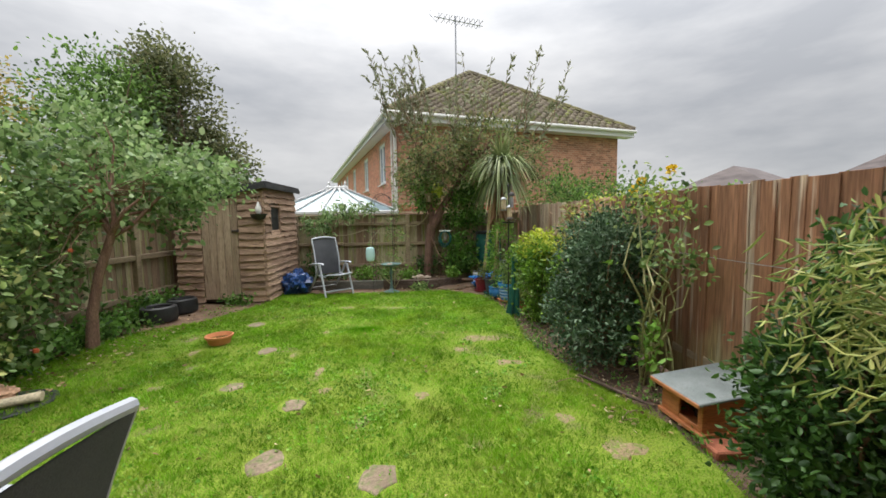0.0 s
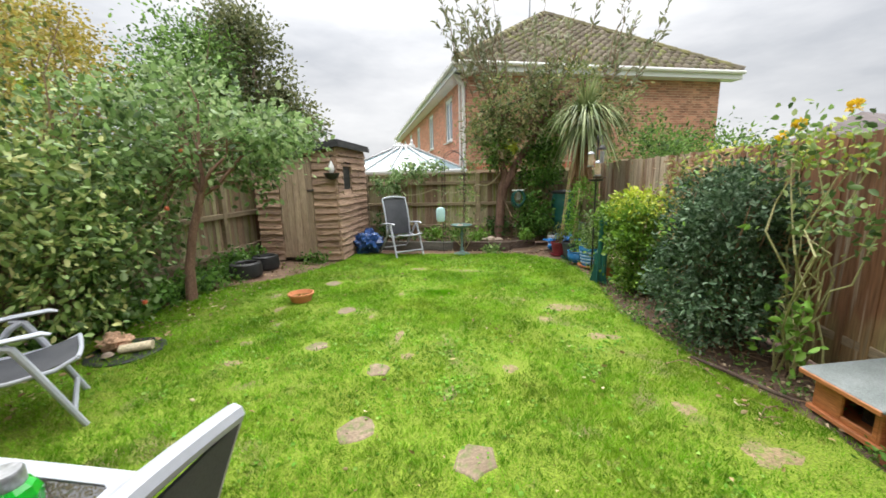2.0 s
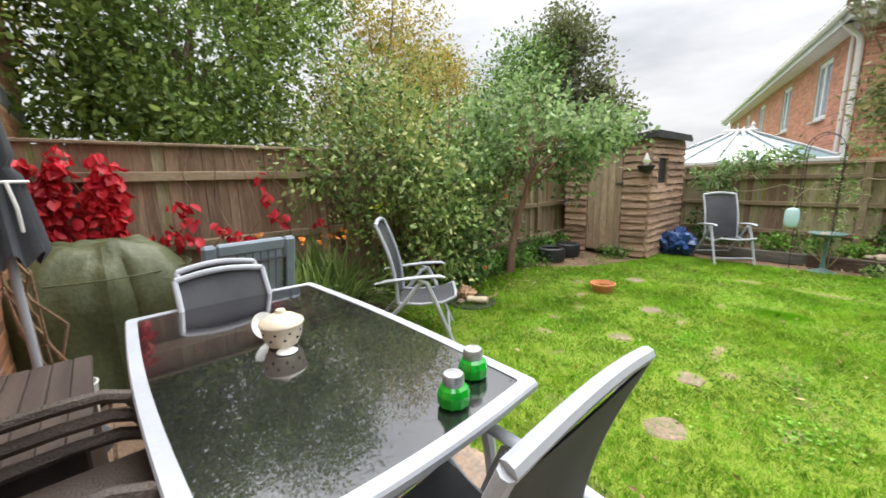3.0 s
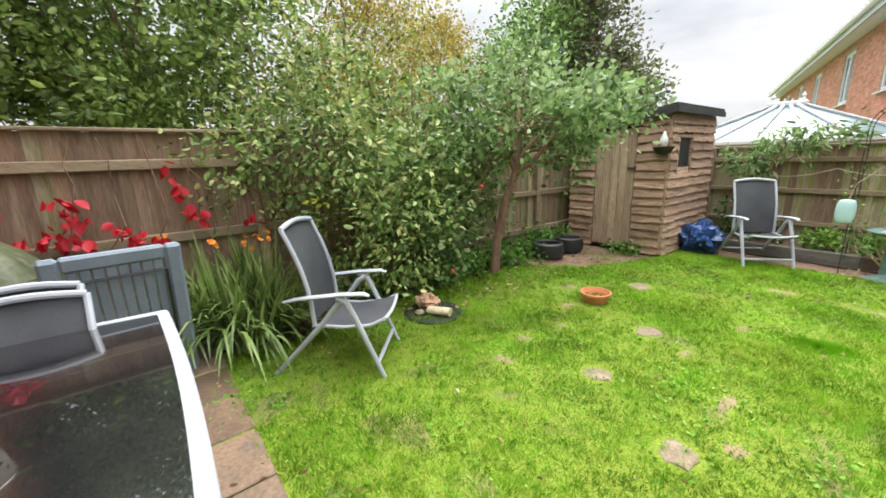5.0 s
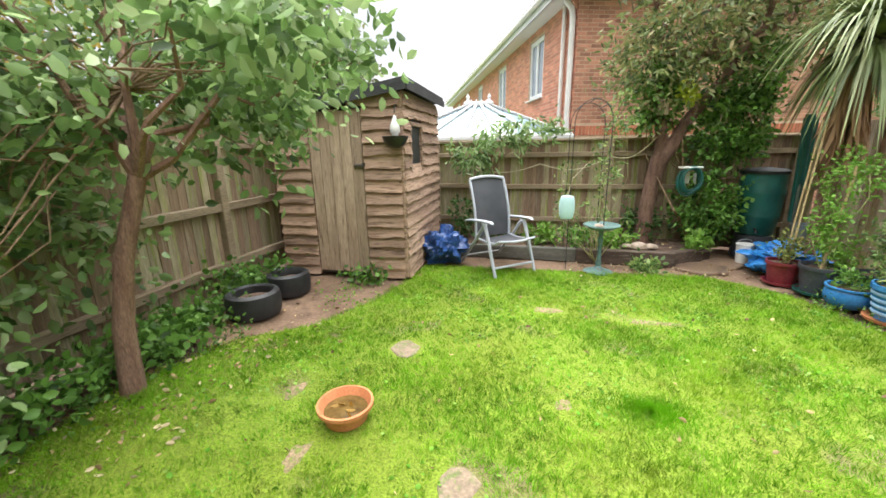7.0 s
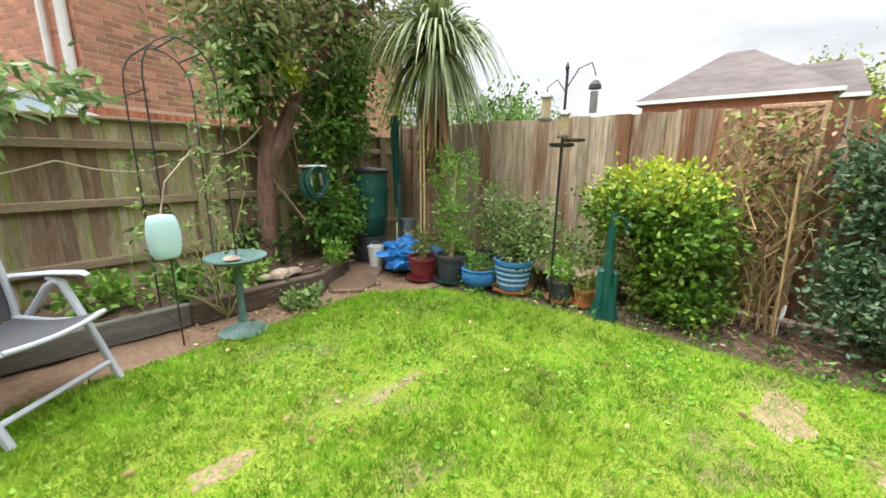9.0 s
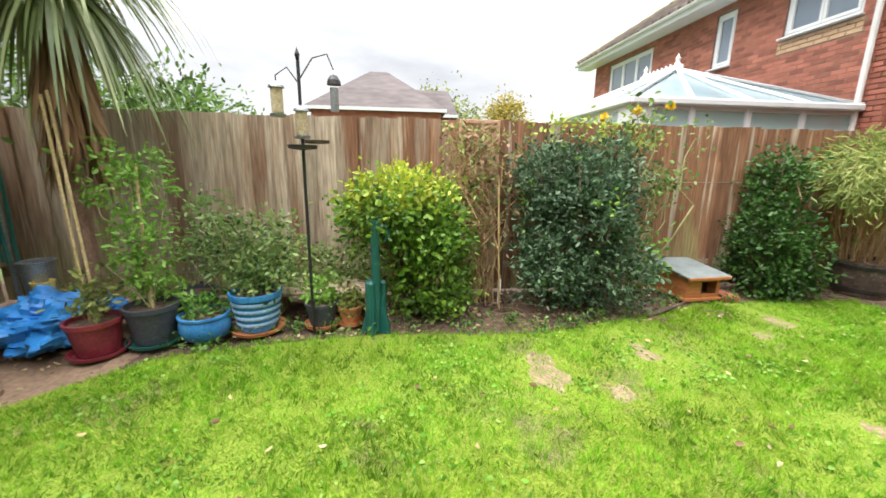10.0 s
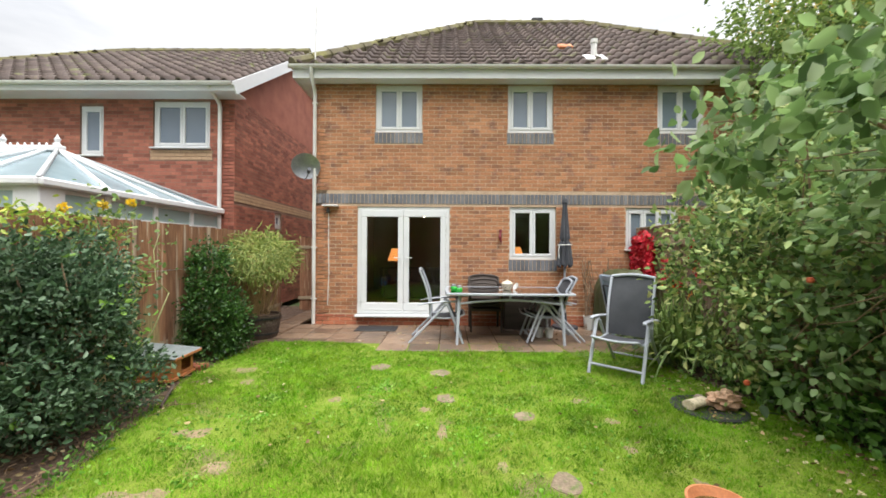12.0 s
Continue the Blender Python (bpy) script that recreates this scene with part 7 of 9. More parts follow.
L_IVY = leaf_mat("ivy_leaf", ((0.029, 0.072, 0.014), (0.140, 0.298, 0.053), (0.228, 0.421, 0.088)), 0.4, 0.4)
L_BAMB = leaf_mat("bamboo_leaf", ((0.15, 0.23, 0.05), (0.29, 0.37, 0.09), (0.50, 0.50, 0.17)), 0.5, 0.3)
L_STRAP = leaf_mat("strap_leaf", ((0.064, 0.107, 0.025), (0.195, 0.299, 0.078), (0.338, 0.403, 0.143)), 0.4, 0.25)
L_PALM = leaf_mat("sword_leaf", ((0.072, 0.107, 0.032), (0.221, 0.286, 0.104), (0.390, 0.429, 0.208)), 0.4, 0.2)
L_DEAD = leaf_mat("dead_leaf", ((0.22, 0.12, 0.06), (0.34, 0.20, 0.11), (0.42, 0.28, 0.17)), 0.8, 0.15)
L_CREEP = leaf_mat("crimson_creeper_leaf", ((0.42, 0.008, 0.02), (0.62, 0.02, 0.04), (0.72, 0.06, 0.07)), 0.5, 0.25)
L_LITTER = leaf_mat("leaf_litter", ((0.12, 0.07, 0.035), (0.26, 0.16, 0.08), (0.45, 0.34, 0.16), (0.55, 0.46, 0.30)), 0.8, 0.1)
P_YELLOW = leaf_mat("yellow_petal", ((0.70, 0.48, 0.02), (0.80, 0.58, 0.05)), 0.5, 0.3)
P_ORANGE = leaf_mat("orange_petal", ((0.75, 0.20, 0.02), (0.80, 0.30, 0.04)), 0.5, 0.3)
APPLE_SKIN = mat("ripe_apple", (0.40, 0.05, 0.03), (0.48, 0.16, 0.05), 8, 0.35, 0.05, 60)


L_FRUIT = leaf_mat("plum_leaf", ((0.05, 0.07, 0.022), (0.15, 0.205, 0.065), (0.255, 0.30, 0.11), (0.37, 0.31, 0.14)), 0.5, 0.42)
L_SHOOT = leaf_mat("grey_green_shoot_leaf", ((0.16, 0.18, 0.09), (0.26, 0.28, 0.16), (0.37, 0.37, 0.26)), 0.6, 0.25, 0.3)


def limbs(g, rng, base, targets, r0, sway=0.07, n=6):
    for t in targets:
        p = bent(base, t, n, sway, rng)
        g.tube(p, [max(0.004, r0 * (1 - 0.85 * k / (n - 1))) for k in range(n)], 6)


def pick(rng, cs, k):
    return [tuple(cs[i]) for i in rng.choice(len(cs), min(k, len(cs)), replace=False)]


# apple tree by the west fence
rng = np.random.default_rng(31)
at = thing("apple_tree", "old apple tree with broad grey-green leaves against the fence", "tree")
me, cs = crown(rng, [((-3.5, 5.7, 2.2), (0.85, 1.1, 0.8), 3.2), ((-2.95, 6.05, 1.72), (0.5, 0.55, 0.38), 1.2), ((-3.75, 4.85, 1.9), (0.65, 0.85, 0.8), 2.2), ((-2.85, 6.35, 2.2), (0.6, 0.65, 0.38), 1.3), ((-2.5, 5.7, 2.25), (0.5, 0.6, 0.32), 1.2), ((-3.85, 6.3, 2.85), (0.7, 0.85, 0.6), 1.3),
                     ((-2.2, 6.15, 2.1), (0.28, 0.3, 0.16), 0.4), ((-2.05, 5.2, 2.12), (0.32, 0.42, 0.28), 0.7), ((-3.9, 5.0, 1.0), (0.42, 0.9, 0.6), 1.2), ((-3.45, 4.35, 0.8), (0.32, 0.3, 0.55), 1.1), ((-3.85, 5.7, 1.1), (0.22, 0.5, 0.5), 0.5), ((-3.75, 4.5, 1.25), (0.3, 0.4, 0.75), 1.0), ((-3.75, 5.1, 1.7), (0.35, 0.6, 0.45), 1.2)], 345, 22, 0.088, 0.13, "crown", L_APPLE, 0.66, 0.3, 0.25)
place("crown", me, at)
g = Geo().tube([(-3.48, 5.36, -0.02), (-3.46, 5.38, 0.45), (-3.38, 5.42, 0.9), (-3.27, 5.53, 1.40)], [0.075, 0.060, 0.053, 0.048], 10)
limbs(g, rng, (-3.27, 5.53, 1.38), [(-3.0, 6.4, 2.3), (-3.7, 5.2, 2.4), (-3.9, 6.3, 3.0), (-3.3, 5.6, 2.8), (-2.3, 6.1, 2.1), (-2.6, 5.4, 2.2)], 0.032)
part("trunk", g, BARK_RED, at, smooth=True)
g = Geo()
limbs(g, rng, (-3.3, 5.6, 1.9), pick(rng, cs, 44), 0.009)
parts_of("branch", g, TWIG, at)
for x, y, z in ((-3.05, 4.7, 1.25), (-3.0, 4.2, 0.35), (-3.2, 5.2, 1.9)):
    part("apple", Geo().lathe([(0.006, 0), (0.02, 0.006), (0.025, 0.025), (0.018, 0.043), (0.005, 0.04)], (x, y, z), 12), APPLE_SKIN, at, "ripe red apple", smooth=True)

# tangled shrub in front of the west fence
rng = np.random.default_rng(32)
sb = thing("tall_shrub", "tall tangled shrub with small green and yellowing leaves", "shrub")
me, cs = crown(rng, [((-3.75, 3.7, 1.05), (0.5, 0.95, 0.95), 4), ((-3.9, 3.2, 1.9), (0.6, 0.9, 0.9), 3), ((-3.8, 4.5, 1.5), (0.55, 0.7, 1.1), 2.4), ((-4.1, 2.6, 1.7), (0.4, 0.6, 0.7), 1), ((-4.2, 3.4, 2.7), (0.7, 0.9, 0.6), 1.4), ((-3.2, 3.75, 1.15), (0.5, 0.65, 0.9), 2.6), ((-3.2, 3.3, 1.75), (0.45, 0.6, 0.5), 1.2)],
               400, 24, 0.074, 0.10, "crown", L_HEDGE, 0.55, 0.1, 0.25, zmin=0.03)
place("crown", me, sb)
g = Geo()
for x, y in ((-3.9, 3.3), (-3.8, 3.9), (-3.95, 4.4), (-4.0, 2.8)):
    limbs(g, rng, (x, y, -0.02), [(x + rng.uniform(-0.3, 0.4), y + rng.uniform(-0.5, 0.5), rng.uniform(1.8, 3.1)) for _ in range(4)], 0.02, 0.05)
parts_of("stem", g, TWIG, sb)
me, cs = crown(rng, [((-3.5, 3.0, 1.25), (0.06, 0.1, 0.12), 1), ((-4.0, 4.0, 2.7), (0.5, 0.8, 0.3), 2)], 9, 9, 0.06, 0.05, "yellow_sprig", L_YELL, 0.5, 0.1, 0.2)
tagged(place("yellow_sprig", me, sb, "sprig of yellow leaves"), kind="stuff")

# undergrowth below the hedge
rng = np.random.default_rng(33)
ug = thing("ground_ivy", "ivy and weeds trailing along the foot of the fence", "ivy", kind="stuff")
me, cs = crown(rng, [((-3.75, 5.9, 0.12), (0.35, 0.8, 0.14), 2), ((-3.7, 4.6, 0.15), (0.3, 0.8, 0.2), 1.6), ((-3.65, 3.6, 0.12), (0.25, 0.7, 0.15), 1.2), ((-3.85, 7.0, 0.2), (0.25, 0.6, 0.25), 1), ((-2.75, 7.62, 0.06), (0.25, 0.1, 0.06), 0.5)],
               230, 16, 0.065, 0.09, "ivy", L_IVY, 0.8, 0.0, 0.1, 0.4, zmin=0.01)
place("leaves", me, ug)


def straps(rng, n, centre, radius, length, width, material, name, lift=1.0, droop=1.0, seg=6, spread=1.0):
    """Long arching leaves from a tuft."""
    ang = rng.uniform(0, 2 * np.pi, n)
    rr = radius * np.sqrt(rng.random(n))
    L = length * rng.uniform(0.6, 1.15, n)
    out = rng.uniform(0.15, 1.0, n) * spread
    v = np.zeros((n, (seg + 1) * 2, 3))
    dx, dy = np.cos(ang), np.sin(ang)
    x0, y0 = centre[0] + rr * np.cos(ang * 1.7), centre[1] + rr * np.sin(ang * 1.7)
    for k in range(seg + 1):
        t = k / seg
        o = L * out * (t - 0.12 * t * t)
        z = centre[2] + L * (lift * t - droop * out * t * t)
        w = width * (1 - t) ** 0.6 * (0.5 + min(1.0, t * 3) * 0.5) + 0.0008
        v[:, 2 * k] = np.stack([x0 + dx * o - dy * w, y0 + dy * o + dx * w, z], 1)
        v[:, 2 * k + 1] = np.stack([x0 + dx * o + dy * w, y0 + dy * o - dx * w, z], 1)
    v[:, :, 2] = np.maximum(v[:, :, 2], 0.01)
    b = (np.arange(n) * (seg + 1) * 2).reshape(n, 1)
    q = np.concatenate([b + [2 * k, 2 * k + 1, 2 * k + 3, 2 * k + 2] for k in range(seg)], 1).reshape(-1, 4)
    return np_mesh(name, v.reshape(-1, 3), q, material)


rng = np.random.default_rng(34)
for x, y, h in ((-3.65, 2.05, 1.15), (-3.55, 2.42, 1.0), (-3.85, 1.72, 1.05), (-3.8, 2.35, 1.2), (-3.45, 2.2, 0.9)):
    dl = thing("strap_leaf_clump", "arching clump of long strap-like green leaves", "perennial plant", group="strap-leaved clumps")
    place("leaves", straps(rng, 190, (x, y, 0.0), 0.2, h * 1.05, 0.019, L_STRAP, "leaves", 1.0, 0.95), dl)
    if h > 0.9:
        me = leaf_mesh("flower", np.array([(x + 0.1, y, 0.95)] * 6) + rng.normal(size=(6, 3)) * 0.03, rng.normal(size=(6, 3)), np.full(6, 0.06), P_ORANGE, 0.7)
        place("flower", me, dl, "orange flower head")

# crimson creeper on the fence
rng = np.random.default_rng(35)
cr = thing("virginia_creeper", "crimson Virginia creeper spread over the fence", "climbing plant")
strands = [((-4.08, rng.uniform(0.02, 0.68), rng.uniform(1.45, 1.92)), rng.uniform(0.25, 0.8), 22) for _ in range(42)]
strands += [((-4.08, 1.1, 1.45), 0.34, 12), ((-4.08, 1.22, 1.24), 0.1, 5), ((-4.08, 1.84, 1.6), 0.0, 3), ((-4.08, 1.9, 1.52), 0.22, 9), ((-4.06, 2.0, 1.25), 0.14, 10), ((-4.06, 2.45, 1.08), 0.05, 5)]
strands += [((-4.05, y, rng.uniform(1.02, 1.14)), 0.07, 7) for y in (0.72, 0.86, 0.98, 1.08, 1.18, 1.42, 1.5, 1.58, 1.68)]
pts3 = np.concatenate([np.array(p) - np.stack([np.zeros(k), rng.normal(0, 0.03, k), ln * rng.random(k)], 1) + rng.normal(size=(k, 3)) * (0.02, 0.025, 0.02) for p, ln, k in strands])
dir3 = rng.normal(size=pts3.shape) * (0.35, 0.55, 0.35) + (0.35, 0, -0.8)
me = leaf_mesh("leaves", pts3, dir3, rng.uniform(0.07, 0.125, len(pts3)), L_CREEP, 0.75, rng=rng)
place("leaves", me, cr)
g = Geo()
for k in range(7):
    y = rng.uniform(0.2, 2.2)
    g.tube(bent((-4.12, y, 0.4), (-4.12, y + rng.uniform(-0.3, 0.3), 1.85), 7, 0.06, rng), 0.005, 5)
parts_of("stem", g, TWIG, cr)
dc = thing("dry_cane_bundle", "bundle of brown dry canes leaning on the brick wall", "canes")
for k in range(16):
    x = -3.05 - rng.uniform(0, 0.4)
    part("cane", Geo().tube(bent((x, rng.uniform(0.12, 0.35), 0.02), (x + rng.uniform(-0.25, 0.25), 0.06, rng.uniform(0.9, 1.35)), 5, 0.04, rng), 0.009, 5), TWIG, dc)

# ---- east border, from the house outwards ----
rng = np.random.default_rng(36)
bm = thing("bamboo", "dwarf bamboo with pale yellow-green leaves in a half-barrel", "bamboo")
at_p, d_p = blob_points(rng, 300, (2.60, 1.12, 1.34), (0.52, 0.62, 0.36), 0.3)
rep = np.repeat(np.arange(300), 13)
a3 = at_p[rep] + rng.normal(size=(len(rep), 3)) * 0.07
al = d_p[rep] * 0.8 + rng.normal(size=(len(rep), 3)) * 0.5
al[:, 2] -= 0.45
keep = a3[:, 0] < 3.02
place("leaves", leaf_mesh("leaves", a3[keep], al[keep], rng.uniform(0.07, 0.15, keep.sum()), L_BAMB, 0.17, rng=rng), bm)
a4 = np.array([(2.12, 1.72, 1.22), (2.2, 1.85, 1.3), (2.05, 1.6, 1.12), (2.3, 1.9, 1.15), (2.1, 1.5, 1.3), (2.3, 1.75, 1.0), (2.2, 1.65, 1.45), (2.4, 1.95, 1.35)])
r4 = np.repeat(np.arange(8), 95)
al = np.array((-0.2, 0.3, -0.5)) + rng.normal(size=(len(r4), 3)) * 0.8
place("leaves", leaf_mesh("leaves", a4[r4] + rng.normal(size=(len(r4), 3)) * (0.12, 0.12, 0.08), al, rng.uniform(0.05, 0.11, len(r4)), L_BAMB, 0.13, rng=rng), bm)
g = Geo()
for k in range(60):
    a = rng.uniform(0, 6.28)
    r1 = 0.2 * math.sqrt(rng.random())
    g.tube(bent((2.72 + r1 * math.cos(a), 1.05 + r1 * math.sin(a), 0.34), (2.66 + 1.7 * r1 * math.cos(a), 1.1 + 1.9 * r1 * math.sin(a), rng.uniform(0.9, 1.45)), 5, 0.03, rng), 0.006, 5)
for q in a4:
    g.tube(bent((2.66, 1.15, 0.8), tuple(q), 6, 0.05, rng, -0.1), 0.005, 5)
parts_of("cane", g, DRYSTALK, bm)

rng = np.random.default_rng(37)
ev4 = thing("dark_evergreen", "upright dark green evergreen shrub beside the fence", "shrub")
me, cs = crown(rng, [((2.70, 2.26, 0.55), (0.38, 0.40, 0.55), 3), ((2.8, 2.2, 1.1), (0.24, 0.32, 0.46), 1.8), ((2.68, 2.14, 0.25), (0.40, 0.40, 0.28), 2)], 400, 24, 0.052, 0.062, "leaves", L_DARK, 0.55, 0.0, 0.45, zmin=0.02, box=((1, 3.03), (0, 9), (0, 3)))
place("leaves", me, ev4)
g = Geo()
limbs(g, rng, (2.72, 2.3, 0.0), pick(rng, cs, 24), 0.02)
parts_of("stem", g, TWIG, ev4)

rng = np.random.default_rng(38)
rs = thing("climbing_rose", "leggy climbing rose with yellow blooms and bare green canes", "rose")
g = Geo()
tops = []
for k in range(14):
    y = rng.uniform(3.55, 4.0)
    t = (rng.uniform(2.55, 2.95), y + rng.uniform(-0.35, 0.45), rng.uniform(1.15, 1.88))
    tops.append(t)
    g.tube(bent((2.72 + rng.uniform(-0.1, 0.1), 3.75 + rng.uniform(-0.12, 0.12), 0.0), t, 8, 0.05, rng), [0.008] * 5 + [0.006, 0.005, 0.003], 6)
parts_of("cane", g, STALK, rs)
T = np.array(tops)
a5 = T[rng.integers(0, len(T), 520)] + rng.normal(size=(520, 3)) * (0.08, 0.10, 0.10)
a5 = a5[a5[:, 0] < 3.02]
place("leaves", leaf_mesh("leaves", a5, rng.normal(size=a5.shape) - (0, 0, 0.3), rng.uniform(0.04, 0.075, len(a5)), L_ROSE, 0.6, rng=rng), rs)
a5 = np.array((2.60, 3.72, 0.38)) + rng.normal(size=(110, 3)) * (0.08, 0.10, 0.16)
place("leaves", leaf_mesh("leaves", a5, rng.normal(size=a5.shape), rng.uniform(0.05, 0.09, len(a5)), L_BRIGHT, 0.6, rng=rng), rs)
blooms = [(2.70, 3.62, 1.92), (2.66, 3.98, 1.86), (2.74, 4.25, 1.80)]
for q in blooms:
    n = 26
    d = rng.normal(size=(n, 3))
    d /= np.linalg.norm(d, axis=1, keepdims=True)
    place("bloom", leaf_mesh("bloom", np.array(q) + d * 0.012, d, np.full(n, 0.042), P_YELLOW, 0.9, rng=rng), rs, "open yellow rose bloom")
me, cs = crown(rng, [((2.75, 4.3, 1.72), (0.2, 0.55, 0.12), 1.2), ((2.8, 3.8, 1.66), (0.15, 0.3, 0.13), 0.8), ((2.62, 4.9, 1.68), (0.2, 0.3, 0.1), 0.7)], 34, 7, 0.055, 0.06, "young_leaves", L_LIME, 0.5, 0.0, 0.1, zmin=0.5, box=((1, 3.02), (0, 9), (0, 3)))
place("young_leaves", me, rs, "yellow-green young leaves")

rng = np.random.default_rng(39)
hl = thing("dense_evergreen", "large dense rounded evergreen with small dark glossy leaves", "shrub")
me, cs = crown(rng, [((2.55, 4.5, 0.75), (0.46, 0.56, 0.70), 4), ((2.6, 4.82, 1.2), (0.36, 0.32, 0.40), 2), ((2.55, 4.3, 1.22), (0.36, 0.34, 0.38), 2), ((2.42, 4.2, 0.4), (0.42, 0.36, 0.36), 1.5), ((2.45, 4.82, 0.45), (0.42, 0.36, 0.4), 1.5), ((2.38, 4.5, 0.95), (0.3, 0.4, 0.3), 1)], 640, 25, 0.050, 0.062, "leaves", L_HOLLY, 0.5, 0.0, 0.5, zmin=0.03, box=((1, 3.03), (0, 9), (0, 3)))
place("leaves", me, hl)
g = Geo()
limbs(g, rng, (2.6, 4.5, 0.0), pick(rng, cs, 30), 0.024)
parts_of("stem", g, TWIG, hl)
me, cs = crown(rng, [((2.55, 4.5, 0.85), (0.55, 0.62, 0.78), 1)], 26, 7, 0.05, 0.03, "new_shoots", L_BRIGHT, 0.55, 0.0, 0.9, zmin=0.1, box=((1, 3.03), (0, 9), (0, 3)))
tagged(place("new_shoots", me, hl, "fresh pale shoots"), kind="stuff")

rng = np.random.default_rng(40)
dr2 = thing("withered_climber", "withered tan climber with drooping dry leaves on the trellis", "climbing plant")
g = Geo()
tops = []
for k in range(26):
    t = (rng.uniform(2.55, 2.92), rng.uniform(5.1, 5.75), rng.uniform(0.7, 1.68))
    tops.append(t)
    g.tube(bent((2.72 + rng.uniform(-0.12, 0.12), 5.4 + rng.uniform(-0.15, 0.15), 0.0), t, 7, 0.06, rng), [0.0055] * 5 + [0.004, 0.003], 5)
g.tube([(2.45, 5.28, 0.0), (2.52, 5.32, 1.25)], 0.009, 6)
parts_of("stalk", g, DRYSTALK, dr2)
T = np.array(tops)
a5 = T[rng.integers(0, len(T), 1500)] + rng.normal(size=(1500, 3)) * (0.08, 0.13, 0.24)
a5 = a5[(a5[:, 0] < 2.97) & (a5[:, 2] > 0.05) & (a5[:, 2] < 1.72) & (np.abs(a5[:, 1] - 5.4) < 0.42)]
h = len(a5) // 2
place("leaves", leaf_mesh("leaves", a5[:h], rng.normal(size=(h, 3)) - (0, 0, 0.8), rng.uniform(0.04, 0.08, h), L_DEAD, 0.45, rng=rng), dr2)
place("leaves", leaf_mesh("leaves", a5[h:], rng.normal(size=(len(a5) - h, 3)) - (0, 0, 0.4), rng.uniform(0.04, 0.08, len(a5) - h), L_OLIVE, 0.45, rng=rng), dr2)

rng = np.random.default_rng(41)
eu = thing("variegated_euonymus", "green and yellow variegated euonymus bush", "shrub")
bl = [((2.55, 6.02, 0.40), (0.33, 0.36, 0.44), 2.2), ((2.45, 6.15, 0.88), (0.46, 0.56, 0.28), 3), ((2.3, 6.35, 0.95), (0.3, 0.32, 0.2), 1), ((2.4, 5.85, 0.2), (0.32, 0.3, 0.2), 1), ((2.35, 5.85, 0.65), (0.3, 0.25, 0.2), 0.8)]
me, cs = crown(rng, bl, 330, 22, 0.055, 0.075, "leaves", L_EUON, 0.6, 0.0, 0.5, zmin=0.02, box=((1, 3.03), (0, 9), (0, 3)))
place("leaves", me, eu)
me, cs2 = crown(rng, [((2.5, 6.15, 1.12), (0.40, 0.46, 0.17), 3), ((2.3, 6.38, 1.02), (0.25, 0.28, 0.10), 1)], 130, 18, 0.052, 0.06, "yellow_leaves", L_YELL, 0.6, 0.0, 0.5, zmin=0.85, box=((1, 3.03), (0, 9), (0, 3)))
place("yellow_leaves", me, eu, "bright yellow upper leaves")
g = Geo()
limbs(g, rng, (2.55, 6.05, 0.0), pick(rng, cs, 24), 0.018)
parts_of("stem", g, TWIG, eu)

rng = np.random.default_rng(42)
rb = thing("potted_rose_bush", "spreading leafy bush behind the blue pots", "shrub")
me, cs = crown(rng, [((2.5, 7.45, 0.6), (0.42, 0.5, 0.35), 3), ((2.25, 7.3, 0.5), (0.22, 0.25, 0.2), 1), ((2.7, 7.9, 0.7), (0.3, 0.35, 0.4), 1)], 200, 16, 0.05, 0.075, "leaves", L_ROSE, 0.5, 0.1, 0.3, zmin=0.1, box=((1, 3.03), (0, 9.8), (0, 3)))
place("leaves", me, rb)
g = Geo()
limbs(g, rng, (2.45, 7.5, 0.05), pick(rng, cs, 26), 0.008)
parts_of("stem", g, STALK, rb)
for (x, y, z0), bs, seed, mt, lab in (((1.86, 8.32, 0.22), [((1.88, 8.32, 0.42), (0.12, 0.12, 0.12), 1)], 1, L_OLIVE, "young leafy plant in the maroon pot"),
                                      ((2.02, 8.04, 0.26), [((2.06, 8.05, 0.75), (0.18, 0.2, 0.4), 2), ((2.25, 8.2, 1.25), (0.28, 0.3, 0.3), 2), ((2.15, 8.0, 0.45), (0.2, 0.2, 0.15), 1)], 2, L_BRIGHT, "fresh green climber on canes in the grey pot"),
                                      ((2.06, 7.70, 0.18), [((2.08, 7.70, 0.24), (0.14, 0.14, 0.08), 1)], 3, L_IVY, "low plant in the blue bowl"),
                                      ((2.19, 7.36, 0.30), [((2.2, 7.37, 0.42), (0.12, 0.12, 0.10), 1)], 4, L_ROSE, "leafy plant in the tall blue pot"),
                                      ((2.22, 6.86, 0.18), [((2.25, 6.86, 0.28), (0.12, 0.12, 0.10), 1)], 5, L_BRIGHT, "small plant in the dark pot"),
                                      ((2.23, 6.63, 0.14), [((2.25, 6.63, 0.21), (0.08, 0.08, 0.06), 1)], 6, L_OLIVE, "small plant in the terracotta pot"),
                                      ((2.7, 6.7, 0.0), [((2.75, 6.75, 0.3), (0.2, 0.5, 0.3), 1)], 7, L_ROSE, "weeds and seedlings along the fence")):
    rng = np.random.default_rng(100 + seed)
    pp = thing("potted_plant", lab, "plant")
    me, cs = crown(rng, bs, 26 if seed not in (2, 7) else 120, 12, 0.05, 0.05, "leaves", mt, 0.5, 0.1, 0.2, zmin=0.05, box=((1, 3.03), (0, 9.8), (0, 3)))
    place("leaves", me, pp)
    g = Geo()
    limbs(g, rng, (x, y, z0), pick(rng, cs, 9), 0.006)
    parts_of("stem", g, STALK, pp)

